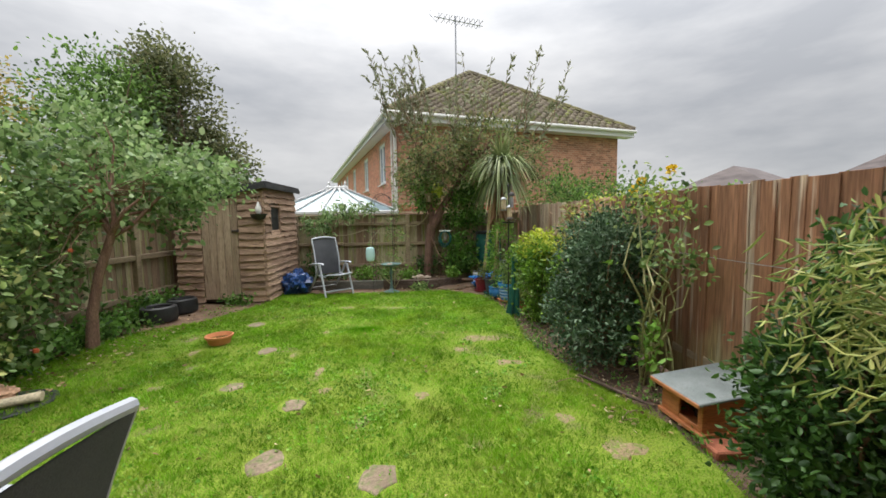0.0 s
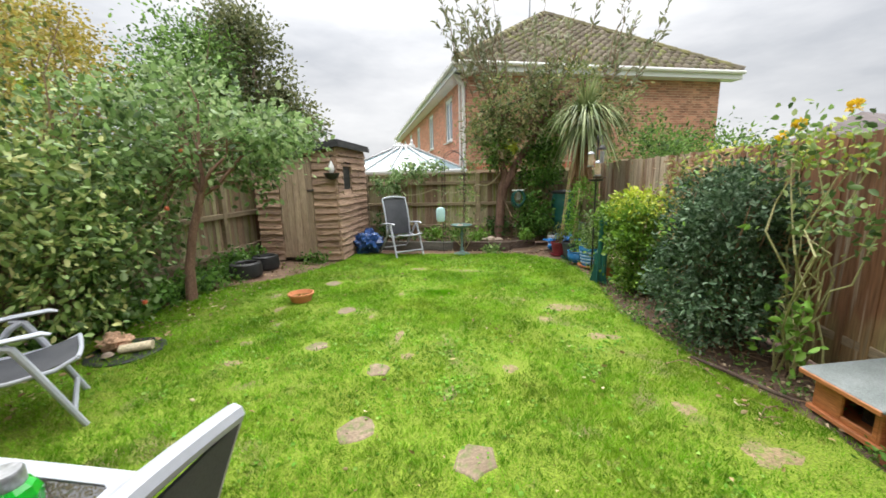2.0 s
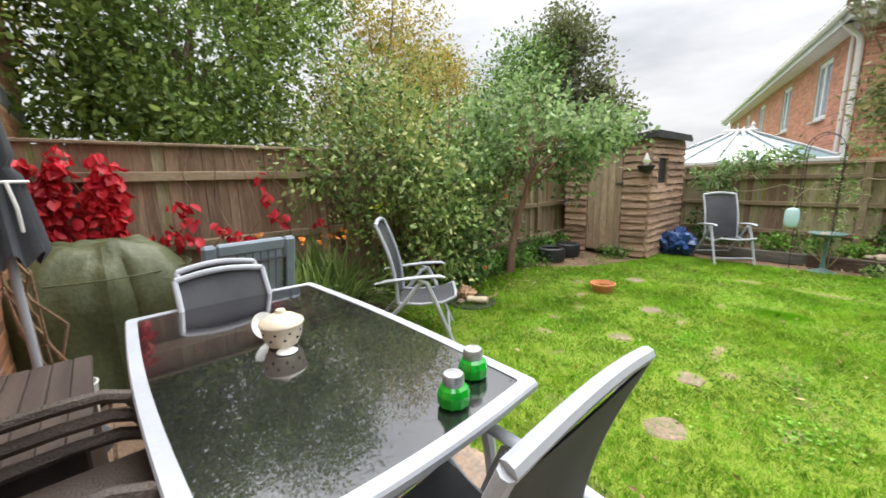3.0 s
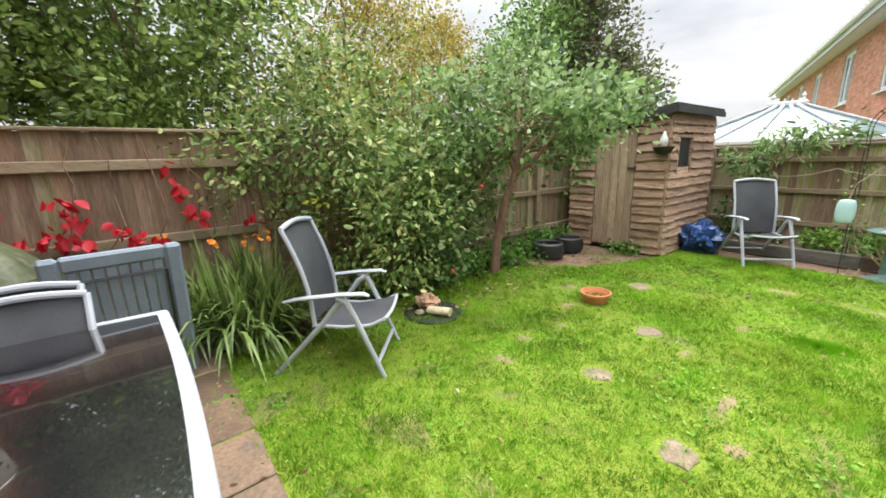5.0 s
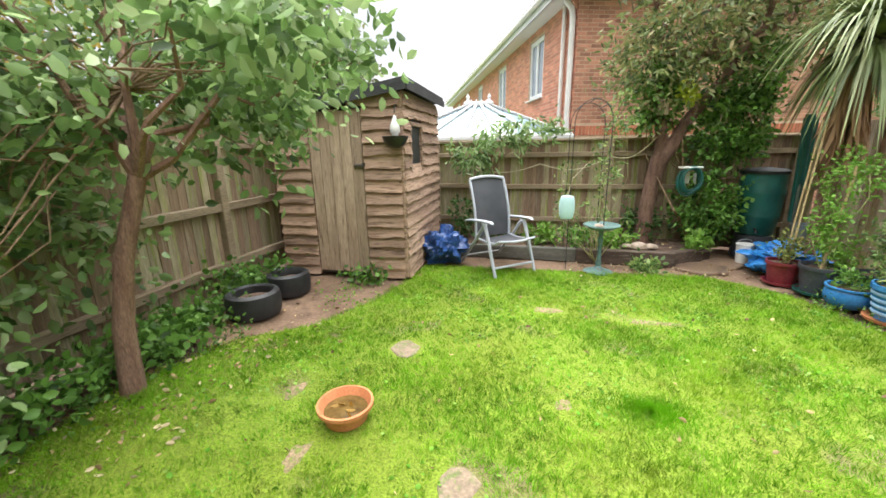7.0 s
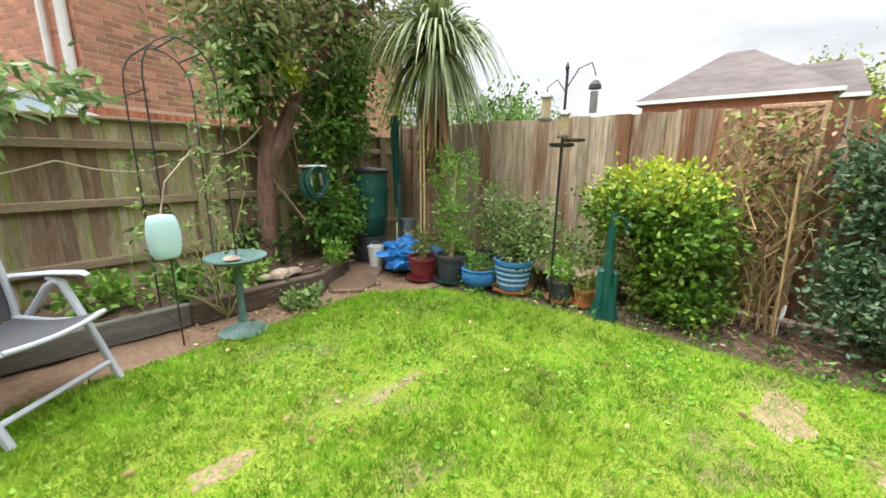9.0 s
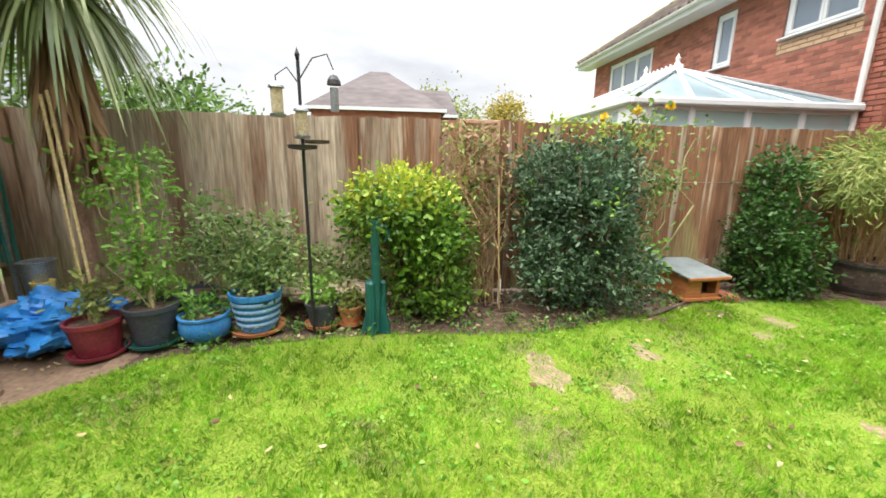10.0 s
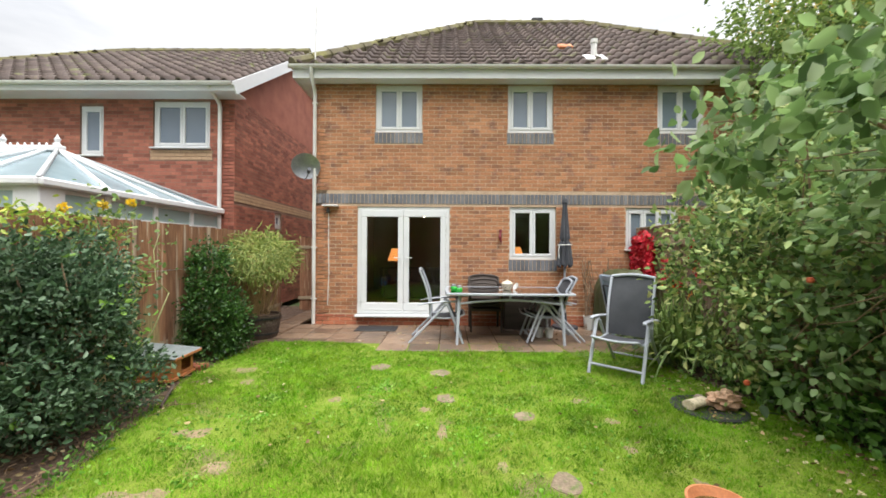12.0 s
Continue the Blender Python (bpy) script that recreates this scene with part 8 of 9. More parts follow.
# cordyline
rng = np.random.default_rng(43)
pa = thing("cordyline", "cordyline palm with a shaggy trunk and a fountain of sword leaves", "palm")
part("trunk", Geo().tube([(2.20, 8.52, 0.0), (2.20, 8.52, 0.8), (2.21, 8.52, 1.6), (2.28, 8.52, 2.45)], [0.055, 0.05, 0.055, 0.08], 12), BARK_RED, pa, smooth=True)
place("leaves", straps(rng, 460, (2.30, 8.52, 2.45), 0.06, 1.16, 0.021, L_PALM, "leaves", 0.95, 1.4, 9, 0.95), pa)
place("leaves", straps(rng, 420, (2.30, 8.52, 2.42), 0.07, 1.12, 0.021, L_PALM, "leaves", 0.30, 1.45, 9, 0.8), pa)
n = 130
aa = rng.uniform(0, 6.28, n)
zz = rng.uniform(1.75, 2.4, n)
pp3 = np.stack([2.26 + 0.08 * np.cos(aa), 8.52 + 0.08 * np.sin(aa), zz], 1)
tagged(place("dead_skirt", leaf_mesh("dead_skirt", pp3, np.stack([np.cos(aa) * 0.14, np.sin(aa) * 0.14, -np.ones(n)], 1), rng.uniform(0.4, 0.85, n), L_DEAD, 0.05, rng=rng), pa, "hanging brown dead leaves"), kind="stuff")

# fruit tree in the raised bed
rng = np.random.default_rng(44)
ft = thing("fruit_tree", "leaning fruit tree with a forked rough trunk and upright leafy shoots", "tree")
g = Geo().tube([(0.74, 9.60, 0.05), (0.76, 9.60, 0.5), (0.80, 9.59, 1.0), (0.86, 9.58, 1.38)], [0.13, 0.105, 0.10, 0.11], 12)
g.tube(bent((0.85, 9.58, 1.28), (0.78, 9.6, 2.6), 6, 0.04, rng), [0.085, 0.08, 0.07, 0.06, 0.05, 0.04], 10)
g.tube(bent((0.87, 9.58, 1.28), (1.85, 9.45, 2.95), 7, 0.03, rng), [0.09, 0.085, 0.08, 0.07, 0.06, 0.05, 0.04], 10)
limbs(g, rng, (0.78, 9.6, 2.55), [(0.4, 9.3, 3.4), (1.0, 9.7, 4.1), (0.6, 9.8, 3.8), (1.5, 9.3, 3.8)], 0.04)
limbs(g, rng, (1.82, 9.46, 2.85), [(2.7, 9.4, 3.5), (2.3, 9.6, 4.2), (3.3, 9.4, 3.7), (1.7, 9.2, 3.7)], 0.04)
part("trunk", g, mat("dark_rough_bark", (0.115, 0.062, 0.045), (0.235, 0.135, 0.10), 6, 0.9, 1.0, 36, stretch=(3, 3, 0.7), streak=0.45, bump_dist=0.015), ft, smooth=True)
me, cs = crown(rng, [((1.1, 9.5, 3.0), (0.95, 0.75, 0.75), 3), ((2.2, 9.5, 3.2), (0.9, 0.75, 0.75), 2.6), ((0.55, 9.35, 2.5), (0.55, 0.5, 0.6), 1.5), ((1.5, 9.7, 2.3), (0.8, 0.4, 0.5), 1.2), ((3.0, 9.4, 2.9), (0.6, 0.6, 0.5), 1)],
               430, 17, 0.10, 0.12, "crown", L_FRUIT, 0.38, 0.25, 0.3)
place("crown", me, ft)
g = Geo()
limbs(g, rng, (1.3, 9.5, 2.6), pick(rng, cs, 45), 0.014)
tips, dirs = [], []
for k in range(40):
    a = (rng.uniform(0.0, 3.6), 9.45 + rng.uniform(-0.3, 0.3), rng.uniform(3.2, 3.7))
    b = (a[0] + (a[0] - 1.6) * 0.38 + rng.uniform(-0.12, 0.12), a[1] + rng.uniform(-0.15, 0.15), a[2] + rng.uniform(0.7, 1.95))
    p = bent(a, b, 6, 0.04, rng)
    g.tube(p, [0.012, 0.010, 0.008, 0.006, 0.005, 0.003], 5)
    for q in range(30):
        t = rng.random()
        tips.append(np.array(a) + (np.array(b) - np.array(a)) * t)
        dirs.append((np.array(b) - np.array(a)) * 0.4 + rng.normal(size=3) * 0.5)
parts_of("branch", g, TWIG, ft)
tagged(place("shoot_foliage", leaf_mesh("shoot_foliage", np.array(tips), np.array(dirs), rng.uniform(0.11, 0.19, len(tips)), L_SHOOT, 0.36, rng=rng), ft, "leafy upright shoots"), kind="stuff")
iv = thing("ivy_mass", "dense green ivy and laurel below the fruit tree", "ivy")
me, cs = crown(rng, [((1.7, 9.56, 1.75), (0.5, 0.26, 0.7), 2.4), ((1.5, 9.5, 0.7), (0.34, 0.26, 0.5), 2), ((0.75, 9.6, 2.15), (0.35, 0.25, 0.5), 1.3), ((1.9, 9.55, 2.4), (0.45, 0.3, 0.4), 1.2)], 330, 24, 0.075, 0.09, "leaves", L_IVY, 0.6, 0.3, 0.3, zmin=0.15, box=((-1, 2.1), (8, 9.88), (0, 4)))
place("leaves", me, iv)
g = Geo()
limbs(g, rng, (1.45, 9.6, 0.1), pick(rng, cs, 16), 0.02)
parts_of("stem", g, TWIG, iv)
me, cs = crown(rng, [((0.98, 9.25, 2.15), (0.1, 0.08, 0.08), 1)], 9, 14, 0.07, 0.04, "yellow_sprig", L_YELL, 0.6, 0.0, 0.3)
tagged(place("yellow_sprig", me, iv, "sprig of yellow leaves"), kind="stuff")

# climbers and low plants at the back
rng = np.random.default_rng(45)
cl2 = thing("espalier_tree", "young fruit tree with long drooping leaves by the shed", "tree")
me, cs = crown(rng, [((-1.75, 9.45, 1.45), (0.35, 0.2, 0.22), 2), ((-0.95, 9.5, 1.75), (0.5, 0.2, 0.14), 1.6), ((-1.3, 9.5, 1.65), (0.35, 0.2, 0.18), 1)], 60, 13, 0.13, 0.07, "leaves", L_APPLE, 0.3, 0.6, 0.3)
place("leaves", me, cl2)
g = Geo().tube(bent((-1.3, 9.5, 0.15), (-1.45, 9.5, 1.5), 6, 0.03, rng), [0.025, 0.022, 0.02, 0.018, 0.015, 0.01], 8)
limbs(g, rng, (-1.43, 9.5, 1.4), [(-1.95, 9.45, 1.6), (-0.6, 9.5, 1.82), (-1.2, 9.5, 1.85)], 0.014)
part("trunk", g, TWIG, cl2)
cv = thing("arch_climber", "sparse climbing rose wound through the arch", "climbing plant")
me, cs = crown(rng, [((0.0, 8.75, 1.2), (0.14, 0.3, 0.85), 2), ((-0.45, 8.8, 0.9), (0.12, 0.25, 0.6), 1), ((0.12, 8.9, 1.9), (0.2, 0.25, 0.3), 1), ((0.1, 9.2, 0.9), (0.3, 0.2, 0.5), 1)], 75, 9, 0.055, 0.06, "leaves", L_ROSE, 0.5, 0.2, 0.2, zmin=0.1)
place("leaves", me, cv)
g = Geo()
limbs(g, rng, (0.0, 8.85, 0.0), pick(rng, cs, 14), 0.008)
parts_of("stem", g, STALK, cv)
for x, y, z, r, h, mt in ((-0.7, 9.25, 0.2, 0.24, 0.22, L_BRIGHT), (-0.2, 9.2, 0.2, 0.22, 0.2, L_IVY), (0.3, 9.15, 0.2, 0.2, 0.2, L_BRIGHT), (-1.4, 9.3, 0.2, 0.3, 0.3, L_DARK), (1.28, 9.12, 0.18, 0.14, 0.18, L_BRIGHT), (0.75, 9.6, 0.3, 0.25, 0.35, L_DARK), (0.55, 8.62, 0.02, 0.16, 0.1, L_ROSE), (-1.9, 9.5, 0.3, 0.25, 0.5, L_DARK)):
    lp3 = thing("leafy_plant", "low leafy perennial in the raised bed", "perennial plant", group="low plants in the raised bed")
    me, cs = crown(rng, [((x, y, z + h * 0.4), (r, r * 0.8, h * 0.6), 1)], 30, 10, 0.07, 0.05, "leaves", mt, 0.6, 0.0, 0.2, 0.7, zmin=0.02)
    place("leaves", me, lp3)
bh = thing("back_bush", "leafy bush that overtops the far corner of the fence", "shrub")
me, cs = crown(rng, [((4.0, 9.8, 1.9), (0.9, 0.8, 0.6), 2), ((3.8, 8.6, 1.8), (0.45, 0.6, 0.4), 1), ((4.4, 10.6, 2.2), (0.9, 0.8, 0.7), 1), ((4.6, 8.9, 1.9), (0.7, 0.8, 0.5), 1.2), ((5.4, 9.6, 1.9), (0.8, 0.8, 0.55), 1)], 300, 18, 0.08, 0.13, "leaves", L_WOOD, 0.5, 0.0, 0.3)
place("leaves", me, bh)
g = Geo()
limbs(g, rng, (4.0, 10.0, -0.1), pick(rng, cs, 16), 0.03)
parts_of("stem", g, TWIG, bh)


# ---- trees beyond the fences ----
def big_tree(name, label, seed, base, trunk_h, blobs, clumps, per, leaf, spread, material, wide=0.55, bark=BARK, r=0.14, droop=0.2):
    rng = np.random.default_rng(seed)
    t = thing(name, label, "tree")
    me, cs = crown(rng, blobs, clumps, per, leaf, spread, "crown", material, wide, droop, 0.35)
    place("crown", me, t)
    top = (base[0] + rng.uniform(-0.2, 0.2), base[1] + rng.uniform(-0.2, 0.2), base[2] + trunk_h)
    g = Geo().tube(bent(base, top, 6, 0.02, rng), [r, r * 0.9, r * 0.85, r * 0.8, r * 0.75, r * 0.7], 10)
    limbs(g, rng, top, pick(rng, cs, 18), r * 0.45, 0.06, 7)
    part("trunk", g, bark, t, smooth=True)
    return t


big_tree("broadleaf_tree", "large green broadleaf tree behind the fence", 51, (-7.2, 2.2, -0.15), 2.2, [((-7.0, 2.0, 3.6), (1.9, 1.9, 1.7), 3), ((-7.3, 0.4, 3.4), (1.7, 1.5, 1.7), 2), ((-7.5, 3.5, 5.2), (1.8, 1.6, 1.4), 2), ((-7.4, 0.5, 5.6), (1.8, 1.8, 1.4), 2), ((-6.2, 2.2, 2.3), (1.2, 1.8, 0.8), 1)], 1250, 27, 0.105, 0.21, L_LUSH)
big_tree("golden_tree", "tall thin tree turning golden behind the fence", 52, (-6.6, 5.2, -0.15), 1.8, [((-6.6, 5.2, 3.3), (1.2, 1.2, 1.5), 3), ((-6.6, 5.6, 4.7), (0.9, 0.9, 0.9), 1.4), ((-6.0, 4.4, 2.6), (0.9, 1.0, 0.8), 1.4)], 430, 22, 0.075, 0.2, L_GOLD)
big_tree("golden_tree", "yellow-leaved tree behind the fence", 53, (-7.8, 7.6, -0.15), 1.8, [((-7.8, 7.6, 3.2), (1.3, 1.3, 1.6), 3), ((-8.2, 8.0, 4.4), (0.9, 1.0, 0.8), 1.2)], 400, 22, 0.085, 0.22, L_GOLD)
big_tree("olive_tree", "slender tree with sparse olive-green leaves behind the fence", 54, (-5.3, 4.0, -0.15), 1.6, [((-5.3, 4.0, 2.6), (0.8, 1.1, 0.9), 2), ((-5.2, 3.2, 2.2), (0.7, 0.8, 0.7), 1), ((-5.0, 4.8, 3.0), (0.7, 0.8, 0.9), 1)], 260, 14, 0.07, 0.18, L_OLIVE, r=0.06)
big_tree("dark_tree", "tall dark tree beyond the shed", 55, (-6.0, 11.9, -0.15), 2.5, [((-6.2, 11.7, 4.3), (1.05, 1.2, 1.9), 3), ((-5.3, 12.2, 2.9), (0.95, 1.0, 1.3), 1.6), ((-6.5, 11.5, 5.5), (0.75, 0.8, 0.9), 1), ((-6.9, 11.6, 3.2), (1.2, 1.2, 1.4), 1.5)], 420, 44, 0.12, 0.21, L_SOMBRE)
big_tree("dark_tree", "dark broadleaf tree behind the apple tree", 56, (-6.8, 9.8, -0.15), 2.0, [((-6.8, 9.8, 3.3), (1.4, 1.5, 1.6), 3), ((-6.2, 9.0, 2.2), (1.0, 1.2, 0.9), 1), ((-6.6, 10.2, 4.6), (0.9, 1.0, 0.9), 1)], 560, 22, 0.10, 0.22, L_WOOD)
big_tree("golden_tree", "autumn tree that rises behind the house roof", 57, (-10.5, -2.0, -0.15), 4.0, [((-10.5, -2.0, 7.0), (2.2, 2.2, 1.9), 3), ((-9.6, -0.5, 5.6), (1.8, 1.8, 1.5), 2)], 330, 16, 0.16, 0.34, L_GOLD)
big_tree("far_tree", "grey-green tree beyond the eastern gardens", 58, (34, 3.0, -0.15), 4.0, [((34, 3.0, 5.4), (2.6, 2.6, 2.2), 3), ((34, 1.0, 4.8), (2.0, 2.2, 1.8), 2)], 260, 16, 0.30, 0.5, L_OLIVE, r=0.25)
big_tree("far_tree", "orange autumn tree beyond the eastern gardens", 59, (36, -4.0, -0.15), 4.0, [((36, -4.0, 5.6), (1.7, 1.7, 2.0), 3)], 180, 16, 0.28, 0.45, L_GOLD, r=0.2)

# ---- far houses ----
def far_house(m, w, d, eave, ridge, hip, label):
    h = thing("far_house", label, "house", m)
    part("wall", Geo().box((0, 0, eave / 2), (w - 0.6, d - 0.6, eave)), BRICK_RED, h)
    A, B, C, D = (-w / 2, -d / 2, eave), (w / 2, -d / 2, eave), (w / 2, d / 2, eave), (-w / 2, d / 2, eave)
    R0, R1 = (-w / 2 + hip, 0, ridge), (w / 2 - hip, 0, ridge)
    for pl in ([A, B, R1, R0], [C, D, R0, R1], [D, A, R0], [B, C, R1]):
        part("roof", roof_plane("r", pl, 0.06, TILE_PINK), TILE_PINK, h)
    for y in (-d / 2 - 0.02, d / 2 + 0.02):
        part("fascia", Geo().box((0, y, eave - 0.12), (w, 0.03, 0.2)), UPVC, h)
    for x in (-w / 2 - 0.02, w / 2 + 0.02):
        part("fascia", Geo().box((x, 0, eave - 0.12), (0.03, d, 0.2)), UPVC, h)
    return h


TILE_PINK = mat("brown_pink_far_tile", (0.095, 0.078, 0.075), (0.135, 0.112, 0.108), 0.8, 0.9, 0.8, 3.2, stretch=(0.3, 0.3, 1), streak=0.25, bump_dist=0.05)
far_house(pose(27.5, 7.4, 0, 0, 0, 90), 8.4, 8.0, 4.7, 7.5, 3.6, "brick house with a brown hipped roof across the gardens")
far_house(pose(29.0, 4.6, 0, 0, 0, 90), 5.0, 6.0, 4.7, 6.7, 0.3, "brick house wing with a lower brown roof across the gardens")
far_house(NM @ pose(8.4, 6.2, 0), 4.4, 6.6, 4.5, 5.9, 2.1, "rear wing of the brick house beyond the fence")
far_house(pose(30, 34, 0, 0, 0, 30), 11.0, 8.0, 3.4, 5.6, 3.0, "low house with a brown roof in the distance")
far_house(pose(46, 32, 0, 0, 0, 10), 13.0, 9.0, 4.4, 7.4, 3.5, "house with a mossy brown roof in the distance")
rng = np.random.default_rng(60)
hd = thing("far_hedge", "dull hedge line beyond the gardens", "hedge", kind="stuff")
me, cs = crown(rng, [((14 + 1.3 * k, 22 - 0.75 * k, 1.8), (1.2, 1.0, 0.9), 1) for k in range(14)], 340, 12, 0.25, 0.3, "leaves", L_WOOD, 0.6, 0.0, 0.2)
place("leaves", me, hd)

# ---- grass, fallen leaves ----
rng = np.random.default_rng(70)
BARE = ((1.32, 5.24, 0.46, 0.26), (1.5, 4.42, 0.26, 0.16), (1.92, 2.86, 0.26, 0.18), (0.2, 7.02, 0.50, 0.10), (-0.72, 7.14, 0.30, 0.12), (0.60, 3.74, 0.15, 0.12), (-2.40, 5.56, 0.11, 0.20), (-2.08, 5.06, 0.10, 0.20),
        (-1.84, 4.59, 0.10, 0.12), (-1.90, 4.12, 0.16, 0.12), (-1.76, 3.71, 0.20, 0.11), (-0.45, 4.36, 0.09, 0.26), (-0.86, 4.86, 0.07, 0.12), (-0.71, 5.72, 0.11, 0.12), (1.05, 4.88, 0.22, 0.14), (0.13, 3.37, 0.10, 0.22), (-0.29, 3.93, 0.13, 0.10), (1.69, 3.28, 0.15, 0.12))
STEPS = ((-1.24, 5.01, 0.15), (-1.17, 4.05, 0.14), (-0.47, 3.67, 0.15), (-0.41, 2.91, 0.15), (0.33, 2.70, 0.15), (-1.85, 6.2, 0.16), (-1.95, 5.36, 0.13))
n = 420000
gy = rng.uniform(1.46, 8.42, n)
lx, rx2 = np.interp(gy, LEFT_Y, LEFT_X) - 0.02, np.interp(gy, RIGHT_Y, RIGHT_X) + 0.02
gx = rng.uniform(-3.6, 2.5, n)
ok = (gx > lx + rng.normal(0, 0.035, n)) & (gx < rx2 + rng.normal(0, 0.035, n))
ok &= gy > np.interp(gx, (0.35, 0.95), (1.93, 1.5)) + 0.03 * np.sin(gx * 3.1) + rng.normal(0, 0.02, n)
thin = np.ones(n)
for x, y, a, b in BARE:
    d = ((gx - x) / a) ** 2 + ((gy - y) / b) ** 2
    thin *= 1 - 0.80 * np.exp(-d * 1.1)
ok &= rng.random(n) < thin
for x, y, r in STEPS:
    ok &= (gx - x) ** 2 + (gy - y) ** 2 > (r * 0.9) ** 2
gx, gy, thin = gx[ok], gy[ok], thin[ok]
n = len(gx)
lush = 0.5 + 0.5 * np.sin(gx * 1.9 + 1.3 * np.sin(gy * 1.1)) * np.sin(gy * 2.3 + gx * 0.7)
# tufts: neighbouring blades share a height and a lean
cell = rng.random((160, 160))
ci, cj = ((gx + 4 + 0.012 * np.sin(gy * 60)) / 0.055).astype(int) % 160, ((gy + 0.012 * np.sin(gx * 55)) / 0.055).astype(int) % 160
tuft_h = 0.6 + 0.95 * cell[ci, cj] ** 1.5
hgt = rng.uniform(0.018, 0.042, n) * (0.75 + 0.5 * lush) * (0.5 + 0.5 * thin) * tuft_h
ang = rng.uniform(0, 2 * np.pi, n)
lean = rng.uniform(0.1, 1.1, n) * hgt
wd = rng.uniform(0.0022, 0.0042, n)
la = 2 * np.pi * cell[cj, ci] + rng.normal(0, 1.0, n)
gz = 0.004 + 0.0 * gx
v = np.stack([np.stack([gx - np.cos(ang) * wd, gy - np.sin(ang) * wd, gz], 1), np.stack([gx + np.cos(ang) * wd, gy + np.sin(ang) * wd, gz], 1),
              np.stack([gx + np.cos(la) * lean, gy + np.sin(la) * lean, gz + hgt], 1)], 1).reshape(-1, 3)
L_GRASS = leaf_mat("lawn_blade", ((0.125, 0.29, 0.011), (0.165, 0.385, 0.016), (0.215, 0.45, 0.023), (0.31, 0.45, 0.06)), 0.7, 0.35, 0.12,
                   patch=(((0.27, 0.395, 0.03), 1.3, 0.48, 0.72), ((0.09, 0.22, 0.006), 3.1, 0.52, 0.72), ((0.33, 0.29, 0.09), 9.0, 0.58, 0.76), ((0.075, 0.19, 0.008), 19.0, 0.53, 0.66), ((0.30, 0.47, 0.065), 27.0, 0.56, 0.68), ((0.44, 0.37, 0.15), 34.0, 0.66, 0.76)))
grass = thing("lawn_grass", "short bright green grass blades of the lawn", "grass", kind="stuff")
place("blades", np_mesh("blades", v, np.arange(n * 3).reshape(n, 3), L_GRASS), grass)
WORN = mat("worn_turf_earth", (0.19, 0.15, 0.07), (0.29, 0.205, 0.125), 9, 0.95, 0.8, 60, streak=0.4, c3=(0.14, 0.19, 0.03), spot=0.4, bump_dist=0.01)
# bare earth where the grass is worn away
for x, y, a, b in BARE:
    ph = x * 3 + y
    def worn(u, v, x=x, y=y, a=a, b=b, ph=ph):
        an = 2 * math.pi * u
        k = 0.78 * v * (0.8 + 0.5 * noise.noise(Vector((math.cos(an) * 1.6, math.sin(an) * 1.6, ph))))
        px, py = x + a * k * math.cos(an), y + b * k * math.sin(an)
        return (px, py, lawn_z(px, py) + 0.008 * (1 - v * v) - 0.003)
    solid("bare_patch", Geo().sheet(worn, 28, 8), WORN, "bare trodden earth showing through the lawn", "bare patch", "structure", smooth=True)
# a lush dark tuft
k = 5200
an, rr = rng.uniform(0, 2 * np.pi, k), np.abs(rng.normal(0, 0.55, k))
tx, ty = -0.21 + 0.34 * rr * np.cos(an), 5.75 + 0.26 * rr * np.sin(an)
th = rng.uniform(0.025, 0.06, k) * np.maximum(0.5, 1.1 - 0.5 * rr)
tl2, ta = rng.uniform(0.1, 0.9, k) * th, rng.uniform(0, 2 * np.pi, k)
tv = np.stack([np.stack([tx - 0.003 * np.cos(an), ty - 0.003 * np.sin(an), 0 * tx], 1), np.stack([tx + 0.003 * np.cos(an), ty + 0.003 * np.sin(an), 0 * tx], 1),
               np.stack([tx + np.cos(ta) * tl2, ty + np.sin(ta) * tl2, th], 1)], 1).reshape(-1, 3)
tuft = thing("grass_tuft", "lush darker green patch of longer grass in the lawn", "grass", kind="stuff")
place("blades", np_mesh("blades", tv, np.arange(k * 3).reshape(k, 3), leaf_mat("lush_blade", ((0.10, 0.30, 0.005), (0.15, 0.38, 0.007)), 0.7, 0.35, 0.12)), tuft)
# broad clover patches
me_c = []
for x, y, r in [(rng.uniform(-3.0, 1.9), rng.uniform(1.8, 7.9), rng.uniform(0.1, 0.5)) for _ in range(110)]:
    k = 40
    p = np.stack([rng.normal(x, r * 0.5, k), rng.normal(y, r * 0.5, k), rng.uniform(0.012, 0.035, k)], 1)
    me_c.append(p)
pc = np.concatenate(me_c)
ce = thing("clover", "clover and small broad-leaved weeds in the lawn", "clover", kind="stuff")
dl2 = rng.normal(size=pc.shape) * (1, 1, 0.25)
place("leaves", leaf_mesh("leaves", pc, dl2, rng.uniform(0.016, 0.034, len(pc)), leaf_mat("clover_leaf", ((0.10, 0.27, 0.02), (0.17, 0.36, 0.04), (0.28, 0.43, 0.10)), 0.7, 0.3, 0.2), 0.9, rng=rng), ce)
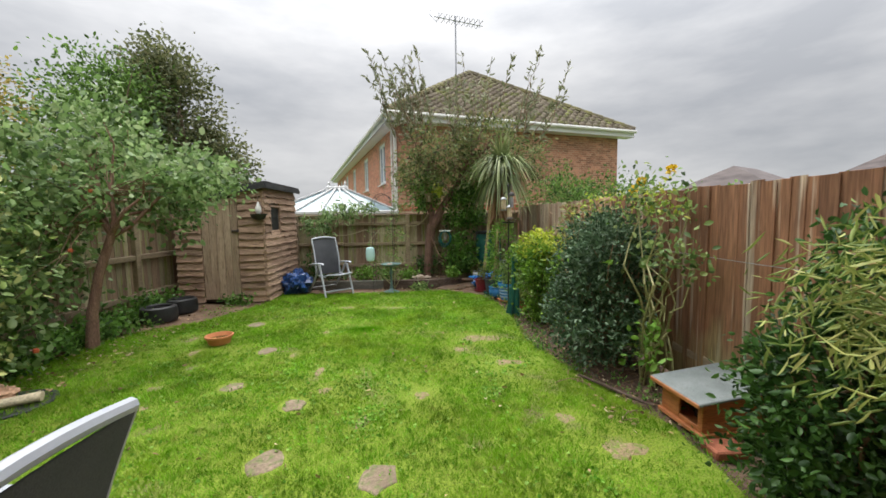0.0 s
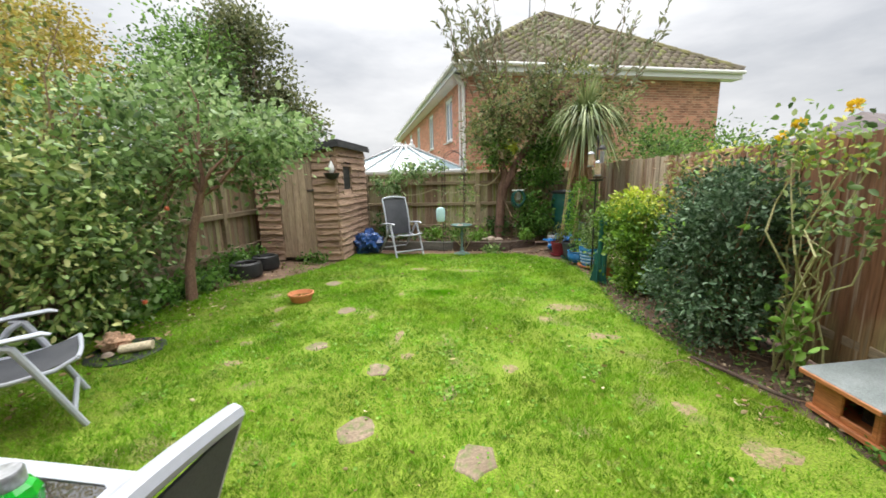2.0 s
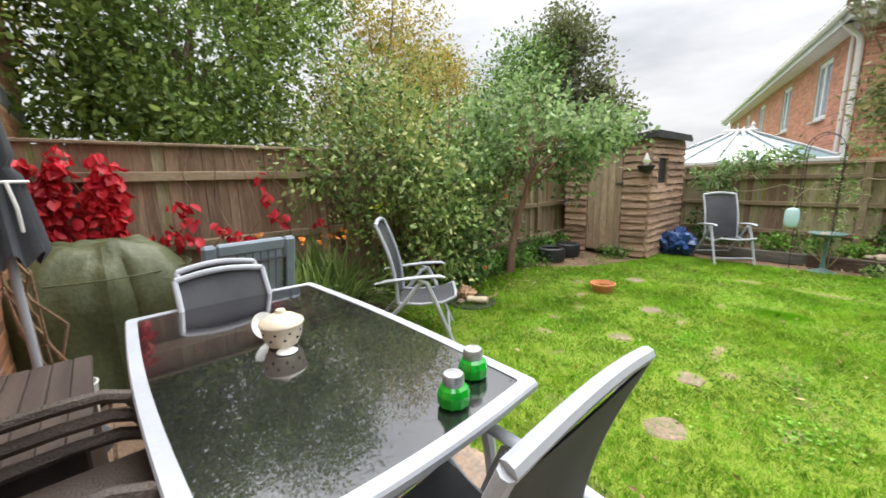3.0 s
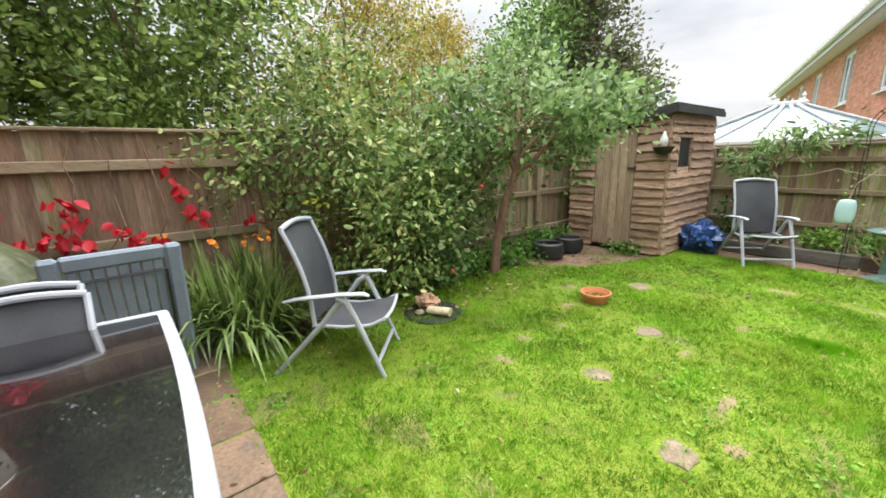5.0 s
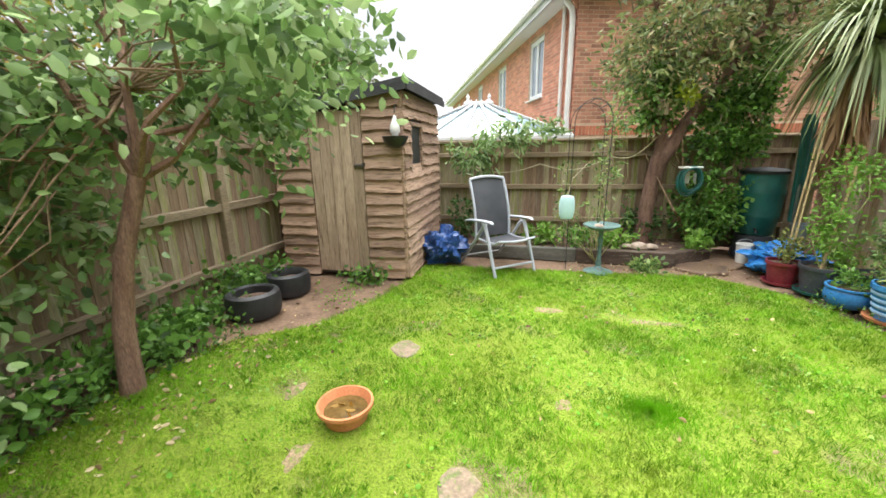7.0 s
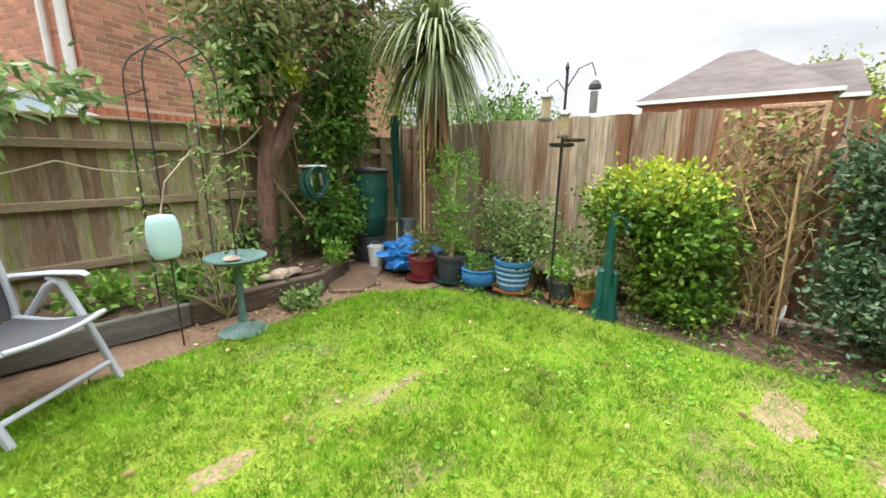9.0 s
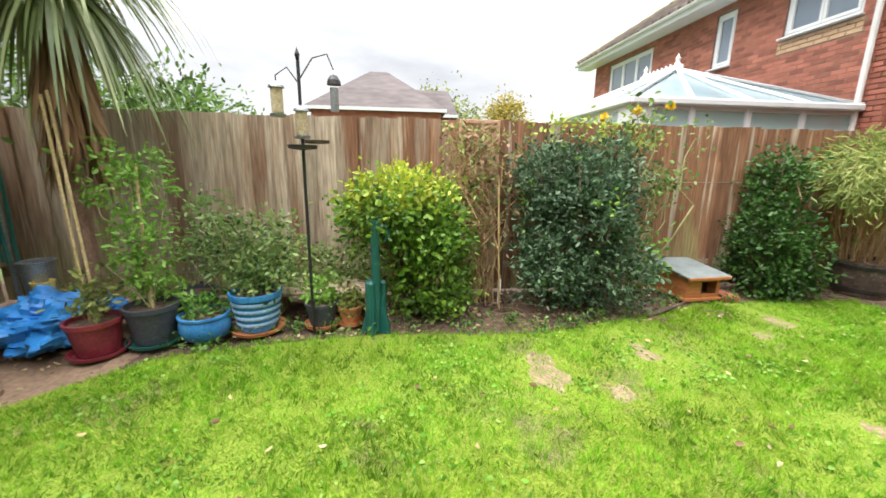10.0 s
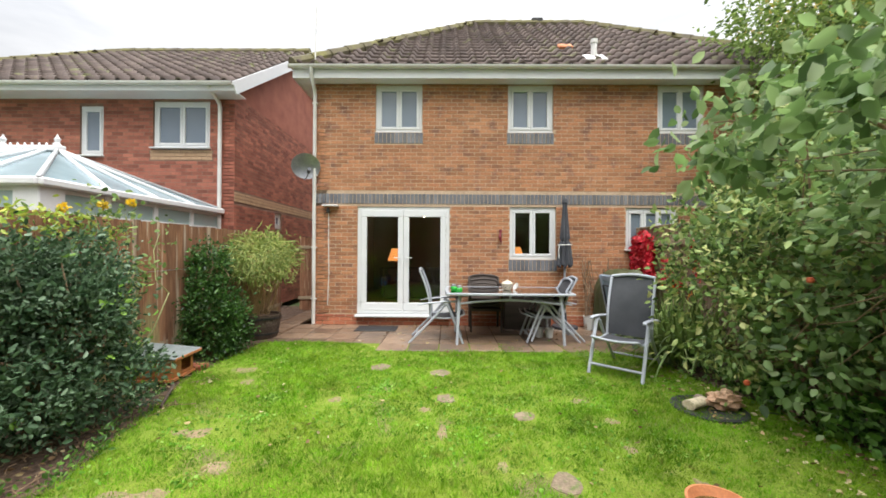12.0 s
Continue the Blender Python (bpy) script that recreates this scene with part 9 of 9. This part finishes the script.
# fallen leaves and litter
pts = []
def strew(k, x0, x1, y0, y1, z):
    pts.append(np.stack([rng.uniform(x0, x1, k), rng.uniform(y0, y1, k), np.full(k, z) + rng.uniform(0, 0.015, k)], 1))
strew(190, -3.4, 2.0, 1.7, 8.3, 0.035)
strew(420, -3.7, -2.75, 2.6, 6.2, 0.02)
strew(420, 2.0, 3.0, 3.0, 6.6, 0.012)
strew(260, -0.4, 2.0, 8.35, 9.0, 0.012)
strew(90, -3.8, -2.4, 6.1, 7.7, 0.012)
strew(150, -3.9, 1.0, 0.1, 2.0, 0.016)
strew(120, -1.9, 1.4, 9.1, 9.8, 0.18)
strew(160, 1.95, 2.6, 6.5, 8.3, 0.012)
pl2 = np.concatenate(pts)
li = thing("fallen_leaves", "fallen autumn leaves strewn over lawn, beds and earth", "fallen leaves", kind="stuff")
place("leaves", leaf_mesh("leaves", pl2, rng.normal(size=pl2.shape) * (1, 1, 0.16), rng.uniform(0.02, 0.055, len(pl2)), L_LITTER, 0.55, rng=rng), li)
# weeds at the edges of the beds
we = thing("edge_weeds", "weeds and longer grass tufts along the bed edges", "weeds", kind="stuff")
bl = []
for y in np.arange(2.4, 8.0, 0.22):
    bl.append(((float(np.interp(y, RIGHT_Y, RIGHT_X)) + rng.uniform(0.02, 0.3), y, 0.02), (0.08, 0.1, 0.05), rng.uniform(0.2, 1)))
for y in np.arange(2.4, 6.2, 0.25):
    bl.append(((float(np.interp(y, LEFT_Y, LEFT_X)) - rng.uniform(0.0, 0.2), y, 0.02), (0.08, 0.1, 0.05), rng.uniform(0.2, 1)))
me, cs = crown(rng, bl, 300, 9, 0.04, 0.05, "leaves", L_IVY, 0.5, -0.2, 0.1, 0.6, zmin=0.0)
place("leaves", me, we)
# twigs on the soil under the shrubs
tw = thing("twig_litter", "dead twigs lying on the border soil", "twigs", kind="stuff")
g = Geo()
for k in range(90):
    x, y, a, l = rng.uniform(2.05, 2.9), rng.uniform(3.2, 6.4), rng.uniform(0, 6.28), rng.uniform(0.08, 0.3)
    g.tube([(x, y, 0.015), (x + 0.5 * l * math.cos(a), y + 0.5 * l * math.sin(a), 0.03), (x + l * math.cos(a + 0.2), y + l * math.sin(a + 0.2), 0.02)], 0.004, 5)
place("twigs", g.mesh("twigs", TWIG), tw)
